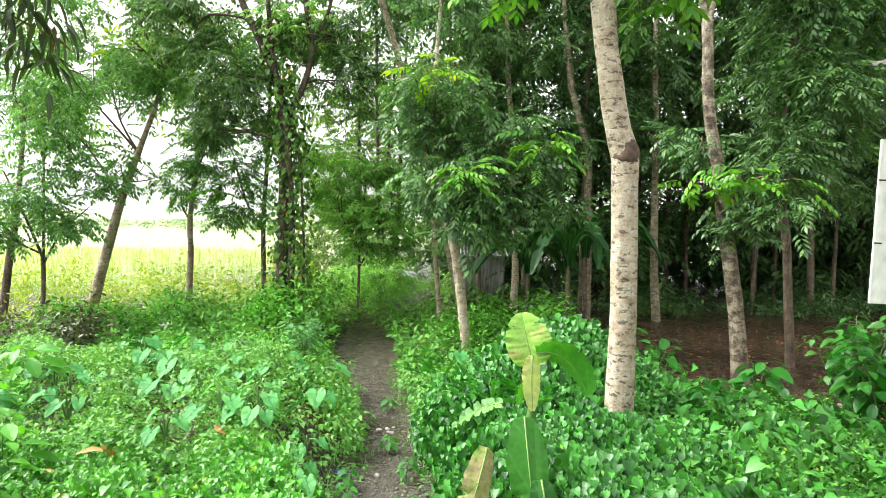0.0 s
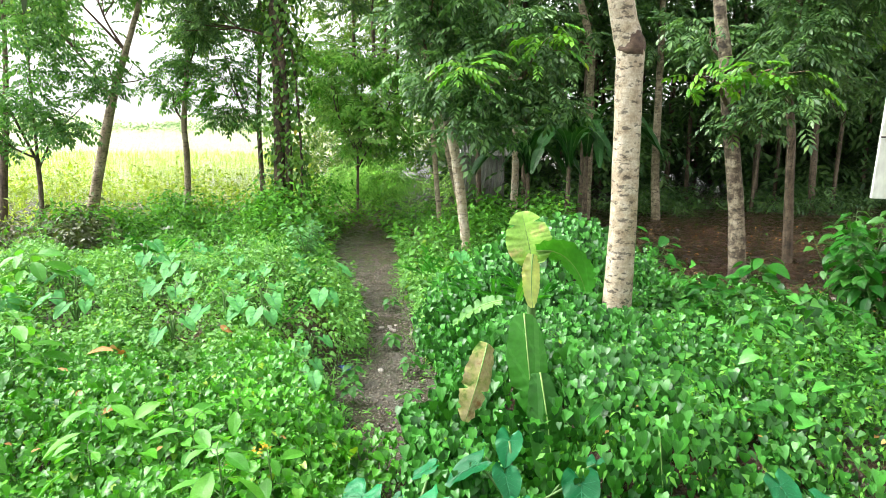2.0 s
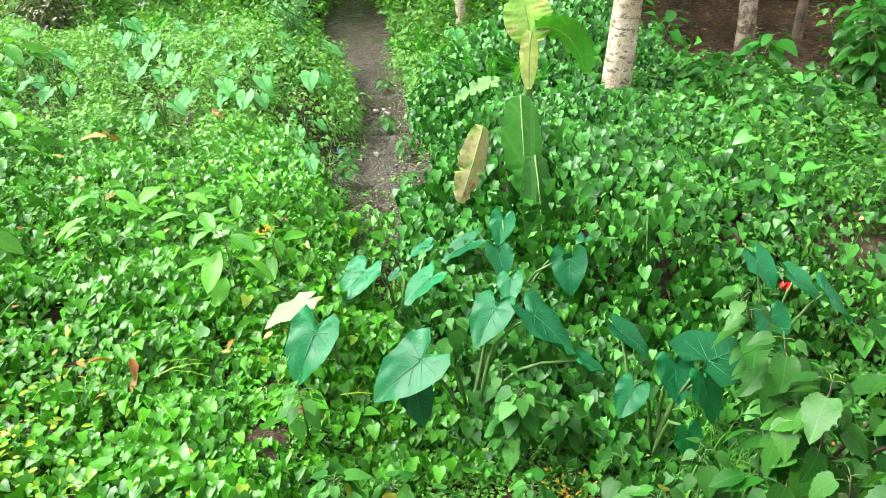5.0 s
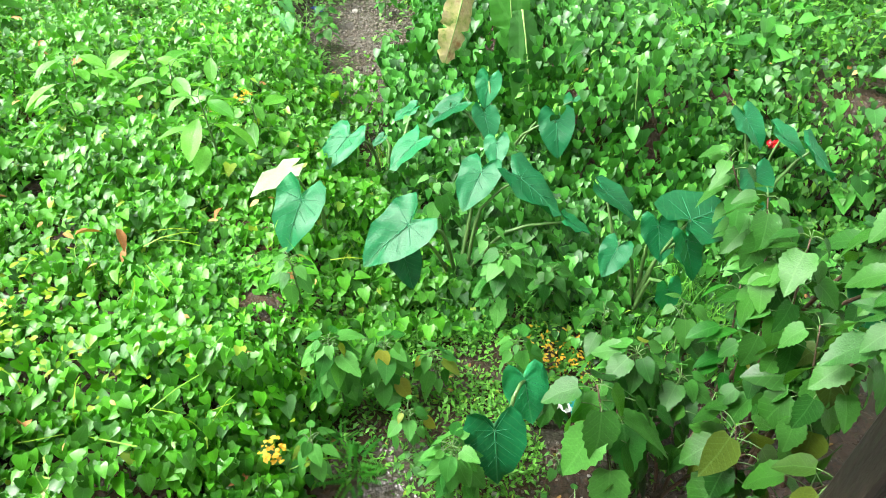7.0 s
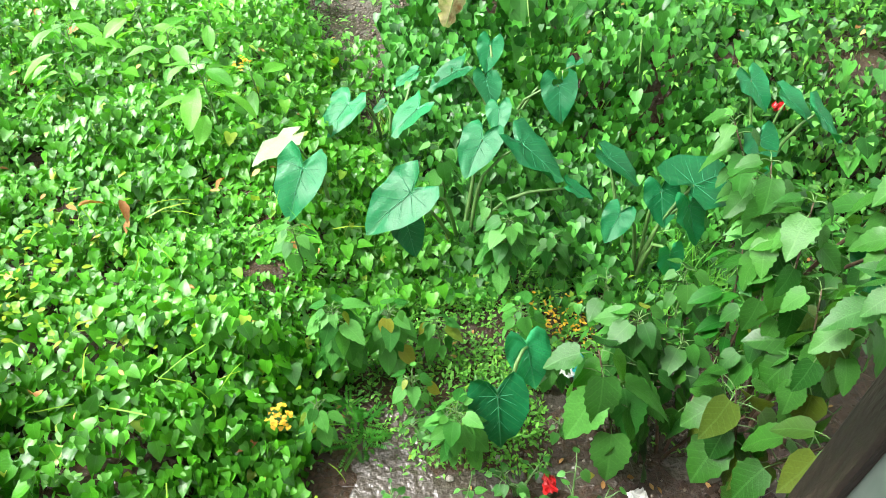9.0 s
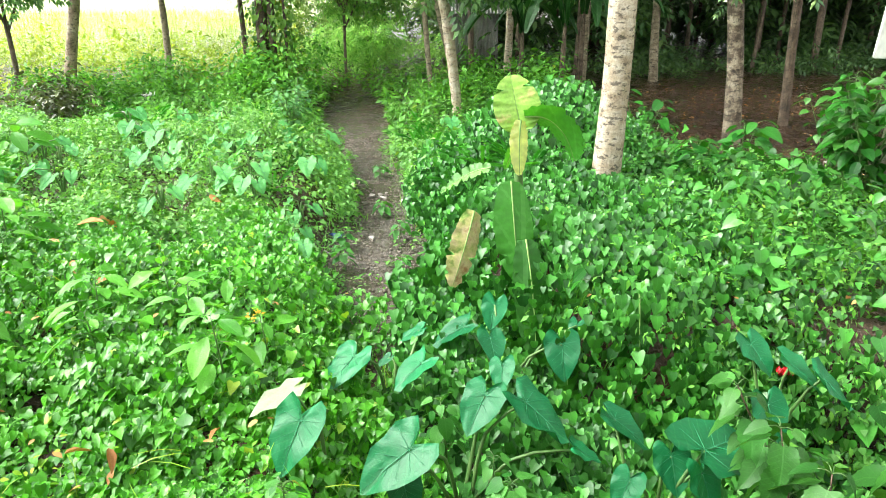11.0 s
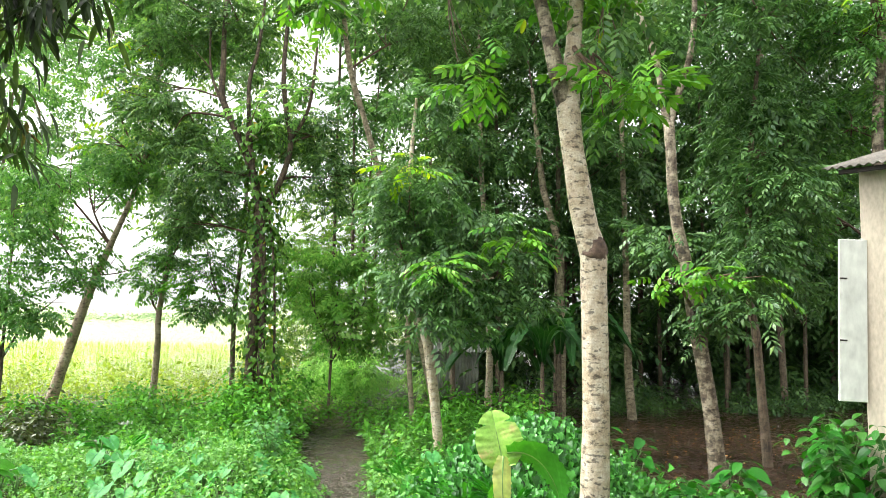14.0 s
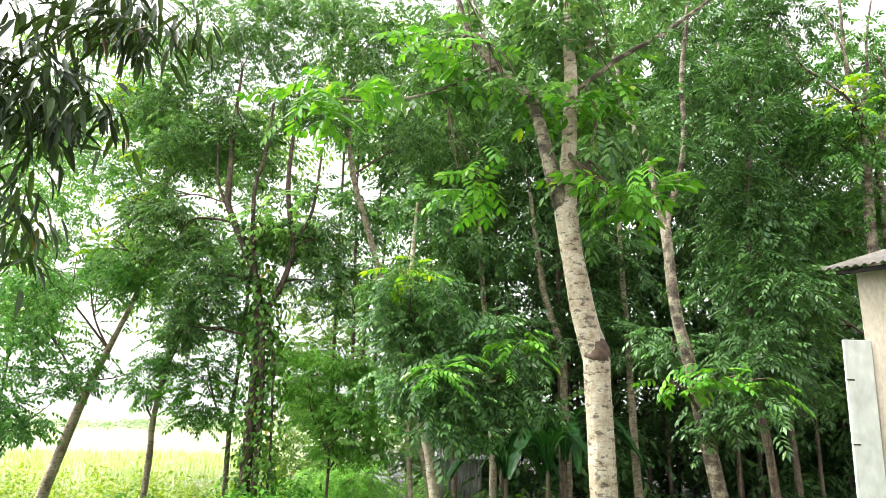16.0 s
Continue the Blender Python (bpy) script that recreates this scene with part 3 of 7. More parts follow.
def tree(name, label, stem, bark, limbs=(), crown=(), leaf=None, leaf_mat=None, size=0.4, young=(), young_mat=None, sides=10,
         density=1.0, seed=0, twigs=True, group="", wobble=0.03, droop=-0.25, hang=0.6, girth=0.76):
    """Trunk and limbs are (x, y, z, radius) stations in the world; the root reaches a little into the soil."""
    base = np.array(stem[0][:3])
    at = base.copy()
    at[2] = float(height(base[0], base[1]))
    t = thing(name, at, label, "tree", group)
    off = np.array([*at, 0])
    first = np.array([base[0], base[1], at[2] - 0.15, stem[0][3] * 1.25])
    low = np.array([base[0], base[1], at[2] + 0.08, stem[0][3] * 1.05])
    first[3], low[3] = first[3] * girth, low[3] * girth
    stem = [(*q[:3], q[3] * girth) for q in stem]
    limbs = [[(*q[:3], q[3] * girth) for q in limb] for limb in limbs]
    rest = [np.array(s) for s in stem if s[2] > at[2] + 0.3]
    part("trunk", tube(np.array([first, low, *rest]) - off, sides, wobble, seed), bark, t)
    for limb in limbs:
        part("limb", tube(np.array(limb) - off, max(5, sides - 3), wobble, seed + 1), bark, t)
    r = np.random.default_rng(seed + 5)
    if twigs and crown:
        pts = np.array([q for l in (stem, *limbs) for q in l[1:]] or [stem[-1]])
        shoots = []
        for b in (*crown, *young):
            near = pts[np.argmin(np.linalg.norm(pts[:, :3] - np.array(b[:3]) + np.array([0, 0, hang]), axis=1))]
            tip = np.array(b[:3]) + r.normal(0, 0.1, 3)
            mid = (near[:3] + tip) / 2 + np.array([0, 0, 0.12]) + r.normal(0, 0.1, 3)
            w = min(near[3] * 0.6, 0.035)
            shoots.append(tube(np.array([(*near[:3], w), (*mid, w * 0.7), (*tip, w * 0.3)]) - off, 5, 0, seed))
            for q in range(3):
                end = np.array(b[:3]) + r.normal(0, 0.6, 3) * np.array([b[3], b[3], b[4]])
                shoots.append(tube(np.array([(*mid, w * 0.5), (*((mid + end) / 2 + r.normal(0, 0.06, 3)), w * 0.35), (*end, w * 0.15)]) - off, 4, 0, seed))
        tagged(part("twig_mass", join(shoots), TWIG, t), kind="stuff")
    if crown:
        v, f = crown_leaves(crown, leaf, size * 0.8, seed=seed, density=density * 1.8, droop=droop, per=11, twig=0.28)
        part("crown", (v - at, f), leaf_mat, t)
    for q, spray in enumerate(young):
        v, f = crown_leaves([spray], PINNATE, size * 0.95, seed=seed + 9 + q, droop=-0.12, per=9, density=1.5)
        tagged(part("leaf_spray", (v - at, f), young_mat, t, "bright young leaves"), kind="stuff")
    return t


BARK_BROWNISH = bark_material("shaded_bark", [(0.3, (0.15, 0.11, 0.065)), (0.5, (0.34, 0.27, 0.18)), (0.7, (0.52, 0.45, 0.34))], 0.35, 0.7)
BARK_MOTTLED = bark_material("mottled_bark", [(0.33, (0.05, 0.036, 0.024)), (0.46, (0.13, 0.1, 0.066)), (0.55, (0.34, 0.29, 0.2)), (0.75, (0.5, 0.45, 0.35))], 0.35, 0.6, 4.5)
main_tree = tree("pale_trunk_tree", "pale mottled trunk with a dark scar and forked top", [
    (1.69, 6.7, 0.85, 0.15), (1.715, 6.7, 1.845, 0.138), (1.705, 6.7, 2.74, 0.134), (1.69, 6.7, 3.3, 0.135), (1.69, 6.7, 3.55, 0.137), (1.645, 6.7, 3.74, 0.134),
    (1.56, 6.7, 4.1, 0.126), (1.475, 6.7, 4.67, 0.117), (1.425, 6.7, 5.1, 0.125), (1.45, 6.74, 5.35, 0.104), (1.5, 6.8, 5.82, 0.084), (1.55, 6.8, 6.75, 0.074), (1.54, 6.8, 7.23, 0.063), (1.6, 6.8, 8.6, 0.04)], BARK_PALE,
    [[(1.43, 6.7, 4.95, 0.06), (1.35, 6.68, 5.25, 0.086), (1.23, 6.68, 5.78, 0.076), (1.11, 6.7, 6.31, 0.067), (0.95, 6.72, 6.54, 0.056), (0.69, 6.72, 6.79, 0.046), (0.39, 6.7, 7.19, 0.038), (0.2, 6.7, 7.9, 0.026)],
     [(1.54, 6.8, 6.5, 0.03), (1.7, 6.8, 6.65, 0.027), (2.14, 6.8, 7.01, 0.029), (2.61, 6.8, 7.3, 0.026), (3.22, 6.8, 7.78, 0.02)],
     [(0.69, 6.7, 6.79, 0.022), (0.1, 6.6, 6.45, 0.018), (-0.45, 6.45, 6.22, 0.014), (-1.09, 6.3, 6.15, 0.008)],
     [(1.56, 6.78, 7.0, 0.014), (1.8, 6.7, 7.1, 0.012), (2.05, 6.7, 7.35, 0.008)],
     [(1.56, 6.78, 7.05, 0.012), (1.72, 6.7, 7.25, 0.01), (1.88, 6.7, 7.55, 0.006)]],
    [(-0.41, 6.5, 6.35, 0.3, 0.16, 10), (0.3, 7.0, 6.62, 0.45, 0.28, 40), (1.3, 7.3, 7.5, 0.5, 0.34, 60), (1.9, 6.9, 7.3, 0.33, 0.33, 26), (0.75, 7.3, 7.25, 0.4, 0.3, 30),
     (1.07, 6.9, 8.48, 1.51, 0.52, 120), (2.89, 7.2, 8.52, 0.97, 0.49, 60), (1.75, 6.5, 4.95, 0.15, 0.15, 6), (1.92, 6.55, 6.02, 0.26, 0.26, 20), (1.4, 6.5, 7.3, 0.32, 0.25, 26), (1.72, 6.55, 5.6, 0.16, 0.2, 9), (0.75, 6.5, 6.4, 0.3, 0.25, 16)],
    PINNATE, G_MID, 0.36, [(-1.09, 6.3, 6.09, 0.4, 0.14, 26), (1.78, 6.5, 6.39, 0.36, 0.2, 26), (1.85, 6.4, 5.27, 0.38, 0.14, 26), (0.44, 6.4, 5.3, 0.2, 0.16, 12), (0.3, 6.4, 6.85, 0.35, 0.2, 16)],
    G_BRIGHT, 18, seed=1, hang=-0.9, girth=0.98)
for limb in main_tree.children:
    if limb.name.split(".")[0] == "limb":
        limb.data.materials[0] = BARK_MOTTLED
part("scar", tube([(-0.02, -0.025, 2.69, 0.06), (-0.01, -0.028, 2.73, 0.122), (0.005, -0.03, 2.8, 0.122), (0.015, -0.028, 2.88, 0.1), (0.03, -0.02, 2.95, 0.05)], 16, 0.07, 3), SCAR, main_tree, "dark healed scar round the trunk")
part("cut_stub", tube([(-0.54, 0.0, 5.46, 0.04), (-0.51, -0.06, 5.56, 0.055), (-0.5, -0.1, 5.62, 0.05)], 12, 0.03, 4), CUT, main_tree, "pale sawn stub of a limb")

tree("slender_tree", "slender ringed trunk under a dark leafy crown", [
    (0.29, 13.0, 0.2, 0.104), (0.16, 13.0, 1.46, 0.106), (0.03, 13.0, 2.34, 0.102), (-0.11, 13.0, 2.78, 0.098), (-0.26, 13.0, 3.54, 0.088), (-0.4, 13, 5.2, 0.06), (-0.3, 13, 7.2, 0.03)], BARK_PALE,
    [[(-0.2, 13, 3.2, 0.05), (0.3, 12.4, 3.4, 0.035), (1.2, 12, 3.6, 0.02)]],
    [(0.58, 12, 3.06, 0.91, 0.56, 150), (-0.04, 12.2, 3.72, 1.03, 0.57, 140), (1.58, 12, 3.43, 0.61, 0.71, 100), (-0.17, 12.6, 4.79, 0.96, 0.85, 150), (1.0, 12.5, 4.38, 0.63, 0.53, 80), (-0.45, 13, 4.86, 0.88, 0.77, 110), (-0.05, 13.5, 7.1, 0.8, 0.8, 110)],
    PINNATE_MID, G_DARK, 0.46, [(0.29, 11.2, 3.76, 0.57, 0.16, 16), (1.5, 11.2, 4.17, 0.55, 0.14, 14)], G_BRIGHT, 12, seed=2, girth=0.92)
tree("thin_tree", "thin straight grey trunk", [(-0.29, 16, 0.2, 0.081), (-0.39, 16, 1.64, 0.08), (-0.46, 16, 2.86, 0.078), (-0.5, 16, 6.0, 0.05)], BARK_GREY,
     (), [(-0.41, 11.6, 5.59, 0.39, 0.12, 10), (-0.5, 15.6, 5.8, 0.9, 0.8, 80)], PINNATE_LIGHT, G_MID, 0.45, [(-0.41, 11.6, 5.59, 0.35, 0.1, 8)], G_YOUNG, seed=3)
tree("forked_tree", "grey bark tree leaning with a forked top", [
    (5.0, 11.5, 0.35, 0.175), (4.9, 11.5, 1.32, 0.155), (4.73, 11.5, 2.39, 0.146), (4.61, 11.5, 3.07, 0.136), (4.5, 11.5, 3.84, 0.126), (4.31, 11.5, 4.79, 0.116), (4.25, 11.5, 5.85, 0.107), (4.22, 11.5, 6.38, 0.112)], BARK_MOTTLED,
    [[(4.22, 11.5, 6.25, 0.08), (4.15, 11.5, 6.55, 0.07), (4.0, 11.5, 7.57, 0.063), (3.75, 11.5, 8.24, 0.058), (3.63, 11.5, 8.79, 0.05), (3.4, 11.6, 10.2, 0.03)],
     [(4.23, 11.5, 6.25, 0.08), (4.31, 11.5, 6.65, 0.068), (4.6, 11.5, 7.58, 0.063), (4.7, 11.5, 8.34, 0.058), (4.73, 11.5, 9.37, 0.053), (4.92, 11.5, 10.6, 0.044), (5.1, 11.6, 12, 0.02)]],
    [(5.0, 11.3, 3.22, 0.72, 0.43, 80), (4.31, 11.8, 4.33, 0.59, 0.39, 40), (3.92, 12.2, 8.14, 1.1, 1.2, 190), (5.6, 12.2, 8.98, 1.22, 1.52, 250), (4.95, 12.2, 10.85, 1.52, 0.91, 180)],
    PINNATE_MID, G_DARK, 0.42, [(3.98, 10.9, 3.55, 0.39, 0.08, 9), (5.2, 10.9, 3.68, 0.66, 0.1, 15)], G_BRIGHT, 14, seed=4, girth=0.86)
tree("shaded_tree", "grey trunk in the shade with dense dark foliage", [(6.36, 12.5, 0.3, 0.137), (6.28, 12.5, 1.41, 0.127), (6.2, 12.5, 2.57, 0.116), (6.08, 12.5, 3.61, 0.106), (6.2, 12.6, 6, 0.08), (6.6, 12.8, 9, 0.05)], BARK_DARK,
     (), [(6.0, 11.9, 4.2, 0.75, 0.7, 110), (6.3, 11.9, 5.4, 0.8, 0.8, 120), (6.51, 13, 6.49, 1.32, 1.87, 330), (8.16, 13.5, 8.0, 1.1, 1.5, 180), (7.0, 13.5, 10.3, 1.3, 1.1, 200), (8.6, 14.2, 9.6, 1.3, 1.3, 150), (9.6, 14.4, 7.2, 1.3, 1.4, 150), (6.2, 13.8, 12.4, 1.6, 1.0, 160), (8.2, 14.2, 12.6, 1.5, 1.1, 130), (9.8, 14.6, 10.6, 1.4, 1.2, 110), (7.37, 13.8, 4.57, 1.14, 1.5, 200)], PINNATE_LIGHT, G_DARK, 0.44, seed=5, density=1.5, girth=0.66)
tree("ringed_tree", "straight ringed grey trunk", [(3.53, 17.5, 0.2, 0.148), (3.53, 17.5, 2.02, 0.14), (3.49, 17.5, 3.49, 0.133), (3.46, 17.5, 4.66, 0.126), (3.16, 17.5, 5.72, 0.118), (2.96, 17.5, 6.64, 0.111), (2.7, 17.5, 9, 0.06)], BARK_GREY,
     (), [(3.01, 17.8, 7.26, 1.62, 1.77, 220), (2.44, 17.3, 4.9, 1.15, 0.8, 110), (2.2, 17.8, 10.5, 1.5, 1.2, 140)], PINNATE_LIGHT, G_DARK, 0.5, seed=6)
tree("straight_tree", "straight pale grey trunk", [(5.36, 17.5, 0.15, 0.16), (5.27, 17.5, 1.6, 0.14), (5.24, 17.5, 3.08, 0.126), (5.2, 17.5, 5.27, 0.103), (5.14, 17.5, 7.14, 0.089), (5.1, 17.5, 10, 0.05)], BARK_GREY,
     (), [(5.01, 17.8, 7.3, 1.18, 1.92, 190), (5.2, 17.4, 5.2, 1.0, 0.9, 110), (5.5, 18, 10.5, 1.6, 1.3, 180)], PINNATE_LIGHT, G_DARK, 0.5, seed=7)
tree("pale_pole_tree", "pale slim trunk of a tall tree", [(1.71, 18.5, 0.3, 0.141), (1.74, 18.5, 1.93, 0.125), (1.56, 18.5, 5.34, 0.101), (1.46, 18.5, 6.57, 0.094), (1.4, 18.5, 7.94, 0.086), (1.3, 18.5, 11, 0.04)], BARK_PALE,
     (), [(1.4, 18.9, 7.8, 1.41, 2.03, 200), (1.03, 18.6, 10.53, 1.52, 1.67, 180), (-0.04, 18.5, 7.0, 1.22, 1.37, 130), (2.24, 18.9, 11.86, 1.41, 1.72, 160), (0.4, 18.5, 4.6, 1.2, 0.8, 110)], PINNATE_LIGHT, G_MID, 0.5, seed=8)
BARK_BROWN = bark_material("brown_bark", [(0.3, (0.035, 0.023, 0.014)), (0.5, (0.1, 0.07, 0.042)), (0.7, (0.22, 0.165, 0.1))], 0.5, 0.4)
vine_tree = tree("creeper_tree", "many-stemmed tree wrapped in leafy creepers", [(-4.05, 15.5, 0.13, 0.145), (-4.0, 15.5, 1.28, 0.135), (-3.95, 15.5, 3.06, 0.125), (-3.94, 15.5, 4.63, 0.125), (-3.99, 15.5, 5.45, 0.12), (-4.25, 15.5, 6.38, 0.095), (-4.74, 15.5, 7.42, 0.082), (-4.95, 15.5, 7.95, 0.075), (-4.95, 15.5, 8.71, 0.068), (-4.97, 15.5, 9.64, 0.055), (-4.9, 15.5, 11.5, 0.03)], BARK_BROWN,
    [[(-3.78, 15.4, 0.2, 0.08), (-3.75, 15.4, 1.53, 0.075), (-3.74, 15.4, 3.07, 0.075), (-3.84, 15.4, 4.63, 0.08), (-3.94, 15.45, 5.36, 0.1), (-4.1, 15.45, 6.0, 0.06)],
     [(-3.97, 15.4, 5.2, 0.06), (-4.16, 15.4, 6.49, 0.06), (-4.28, 15.4, 7.58, 0.052), (-4.28, 15.4, 8.34, 0.046), (-4.11, 15.4, 9.11, 0.04), (-4.0, 15.4, 10.5, 0.03)],
     [(-3.9, 15.5, 5.1, 0.08), (-3.48, 15.5, 5.96, 0.07), (-3.29, 15.5, 6.85, 0.066), (-3.45, 15.5, 7.75, 0.062), (-3.52, 15.5, 8.82, 0.056), (-3.4, 15.5, 11, 0.02)],
     [(-3.5, 15.3, 0.1, 0.035), (-3.45, 15.4, 2.0, 0.03), (-3.55, 15.4, 4.0, 0.03), (-3.75, 15.5, 5.3, 0.03)],
     [(-4.74, 15.5, 7.42, 0.045), (-5.0, 15.5, 7.9, 0.04), (-5.25, 15.5, 8.6, 0.03), (-5.3, 15.5, 9.8, 0.02)],
     [(-3.3, 15.5, 6.9, 0.045), (-2.9, 15.5, 7.7, 0.04), (-2.75, 15.5, 9.2, 0.03)]],
    [(-6.1, 15.6, 7.2, 0.95, 0.75, 210), (-5.3, 15.4, 6.1, 0.7, 0.85, 210), (-6.95, 15.8, 8.1, 0.75, 0.6, 120), (-5.8, 15.9, 5.15, 0.75, 0.5, 120), (-4.75, 16.1, 10.1, 1.0, 0.9, 180), (-2.86, 15.9, 7.1, 0.7, 0.7, 120), (-2.5, 15.9, 6.0, 0.7, 0.8, 150), (-3.6, 16.3, 7.1, 0.6, 0.7, 70), (-6.2, 15.8, 9.6, 0.9, 0.8, 160), (-3.0, 16.2, 11.0, 1.2, 0.9, 170), (-4.5, 16.2, 12.2, 1.4, 0.8, 180), (-5.8, 16.2, 11.4, 0.9, 0.8, 120), (-7.2, 16.2, 10.9, 0.8, 0.8, 110), (-2.2, 16.2, 12.3, 1.3, 0.8, 150), (-5.6, 16.4, 13.4, 1.6, 0.9, 170), (-3.2, 16.6, 14.0, 1.6, 0.9, 160), (-4.6, 16.3, 5.3, 0.6, 0.5, 60)],
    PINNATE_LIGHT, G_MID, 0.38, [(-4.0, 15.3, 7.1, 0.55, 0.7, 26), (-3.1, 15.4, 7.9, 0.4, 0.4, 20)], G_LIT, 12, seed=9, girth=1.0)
tree("leaning_tree", "brown leaning trunk beside the field", [(-9.3, 17.0, 0.15, 0.187), (-8.94, 17.0, 1.7, 0.168), (-8.48, 17.0, 3.3, 0.14), (-8.04, 17.0, 4.46, 0.1), (-7.37, 17.0, 6.46, 0.07), (-7.0, 17, 9.5, 0.04)], BARK_BROWNISH,
     (), [(-7.43, 16.7, 6.62, 1.11, 0.84, 140), (-8.96, 17.2, 6.29, 1.15, 1.0, 100), (-10.2, 17.2, 5.2, 1.1, 0.8, 70), (-8.23, 16.6, 4.0, 0.6, 0.3, 26), (-9.0, 17.2, 9.22, 1.58, 1.3, 150), (-7.85, 17.2, 10.89, 1.15, 1.0, 130), (-9.9, 16.7, 6.6, 1.0, 1.2, 80), (-8.2, 17.4, 12.6, 1.8, 1.1, 190), (-6.6, 17, 10.2, 1.3, 1.2, 150), (-10, 17.4, 11.2, 1.4, 1.0, 110)],
     PINNATE_LIGHT, G_OPEN, 0.42, [(-8.04, 16.2, 11.2, 0.4, 0.16, 9), (-7.42, 16.2, 9.5, 0.36, 0.13, 9), (-7.75, 16.2, 8.3, 0.26, 0.12, 6), (-7.15, 16.2, 8.35, 0.26, 0.12, 6), (-7.95, 16.2, 6.95, 0.42, 0.1, 9), (-7.0, 16.2, 7.0, 0.25, 0.12, 4)], G_YOUNG, 12, seed=10, density=1.25)
tree("small_field_tree", "slim brown tree at the field edge", [(-7.18, 18.0, 0.2, 0.122), (-7.11, 18.0, 1.82, 0.106), (-7.12, 18.0, 2.74, 0.099), (-6.95, 18.0, 4.11, 0.076), (-6.9, 18, 5.2, 0.04)], BARK_BROWNISH,
     (), [(-6.98, 18, 4.34, 0.7, 0.76, 100), (-7.37, 18, 3.5, 0.61, 0.4, 40), (-6.75, 18, 5.02, 0.61, 0.46, 50)], PINNATE_LIGHT, G_OPEN, 0.42, seed=11)
tree("edge_tree", "dark slim tree with hanging foliage", [(-5.1, 18, 0.2, 0.09), (-5.13, 18.0, 2.62, 0.084), (-5.04, 18.0, 4.14, 0.076), (-4.98, 18.0, 5.19, 0.068), (-4.9, 18, 8, 0.04)], BARK_DARK,
     [[(-5.1, 18, 2.4, 0.05), (-5.5, 17.8, 3.2, 0.04), (-5.8, 17.6, 4.4, 0.03)]], [(-5.45, 17, 2.99, 0.65, 0.3, 70), (-5.37, 17.5, 3.95, 0.74, 0.66, 60), (-4.78, 17.5, 5.13, 0.59, 0.89, 60), (-5.2, 18, 7, 1.0, 1.0, 90)], PINNATE_LIGHT, G_OPEN, 0.42, [(-5.9, 17, 3.6, 0.5, 0.4, 30)], G_BRIGHT, seed=12)
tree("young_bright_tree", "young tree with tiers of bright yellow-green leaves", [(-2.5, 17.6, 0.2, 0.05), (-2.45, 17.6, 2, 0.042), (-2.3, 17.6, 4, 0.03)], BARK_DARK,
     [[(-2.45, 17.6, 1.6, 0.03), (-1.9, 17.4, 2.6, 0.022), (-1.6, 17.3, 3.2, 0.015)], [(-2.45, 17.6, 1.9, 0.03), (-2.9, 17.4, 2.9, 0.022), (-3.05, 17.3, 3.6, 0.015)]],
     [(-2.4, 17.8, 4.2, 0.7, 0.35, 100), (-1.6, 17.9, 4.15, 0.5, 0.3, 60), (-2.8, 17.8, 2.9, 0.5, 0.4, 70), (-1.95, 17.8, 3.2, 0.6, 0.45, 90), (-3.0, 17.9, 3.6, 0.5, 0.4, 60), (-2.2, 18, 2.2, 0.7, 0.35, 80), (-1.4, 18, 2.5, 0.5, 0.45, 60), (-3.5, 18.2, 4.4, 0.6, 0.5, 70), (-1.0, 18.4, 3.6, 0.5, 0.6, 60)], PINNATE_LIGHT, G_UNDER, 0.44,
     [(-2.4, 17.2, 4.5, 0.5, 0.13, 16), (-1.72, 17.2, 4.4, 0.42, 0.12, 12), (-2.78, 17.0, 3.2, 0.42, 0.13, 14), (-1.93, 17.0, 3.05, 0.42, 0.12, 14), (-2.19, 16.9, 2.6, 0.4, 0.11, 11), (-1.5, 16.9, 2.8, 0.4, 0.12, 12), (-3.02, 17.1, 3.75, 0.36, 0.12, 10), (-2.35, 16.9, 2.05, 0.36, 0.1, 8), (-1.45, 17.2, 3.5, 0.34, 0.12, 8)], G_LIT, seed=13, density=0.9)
tree("far_edge_tree", "brown trunk at the edge of the field", [(-10.61, 15.5, 0.3, 0.131), (-10.35, 15.5, 2.18, 0.105), (-10.23, 15.5, 2.78, 0.092), (-10.0, 15.5, 5, 0.06), (-9.8, 15.5, 8, 0.03)], BARK_DARK,
     (), [(-10.3, 15.4, 6.0, 1.0, 1.2, 110), (-10.2, 15.4, 8.5, 1.2, 1.2, 120)], PINNATE_LIGHT, G_OPEN, 0.42, seed=14)
tree("bushy_small_tree", "small many-branched tree with broad leaves", [(-9.06, 14.5, 0.3, 0.07), (-9.0, 14.5, 1.2, 0.065), (-8.99, 14.5, 2.0, 0.06)], BARK_DARK,
     [[(-8.99, 14.5, 1.9, 0.045), (-9.3, 14.4, 2.8, 0.035), (-9.7, 14.3, 3.8, 0.02)], [(-8.99, 14.5, 1.95, 0.045), (-8.9, 14.4, 3.0, 0.035), (-8.8, 14.3, 4.6, 0.02)], [(-8.98, 14.5, 1.8, 0.04), (-8.5, 14.4, 2.5, 0.03), (-7.9, 14.3, 3.0, 0.015)]],
     [(-8.84, 14, 3.94, 0.95, 1.06, 200), (-9.5, 14, 2.7, 0.6, 0.5, 80), (-8.26, 14, 2.76, 0.6, 0.4, 70), (-8.64, 14.5, 5.32, 0.98, 0.73, 140), (-7.4, 14.5, 3.63, 0.6, 0.25, 36)], PINNATE_MID, G_OPEN, 0.4, seed=15)
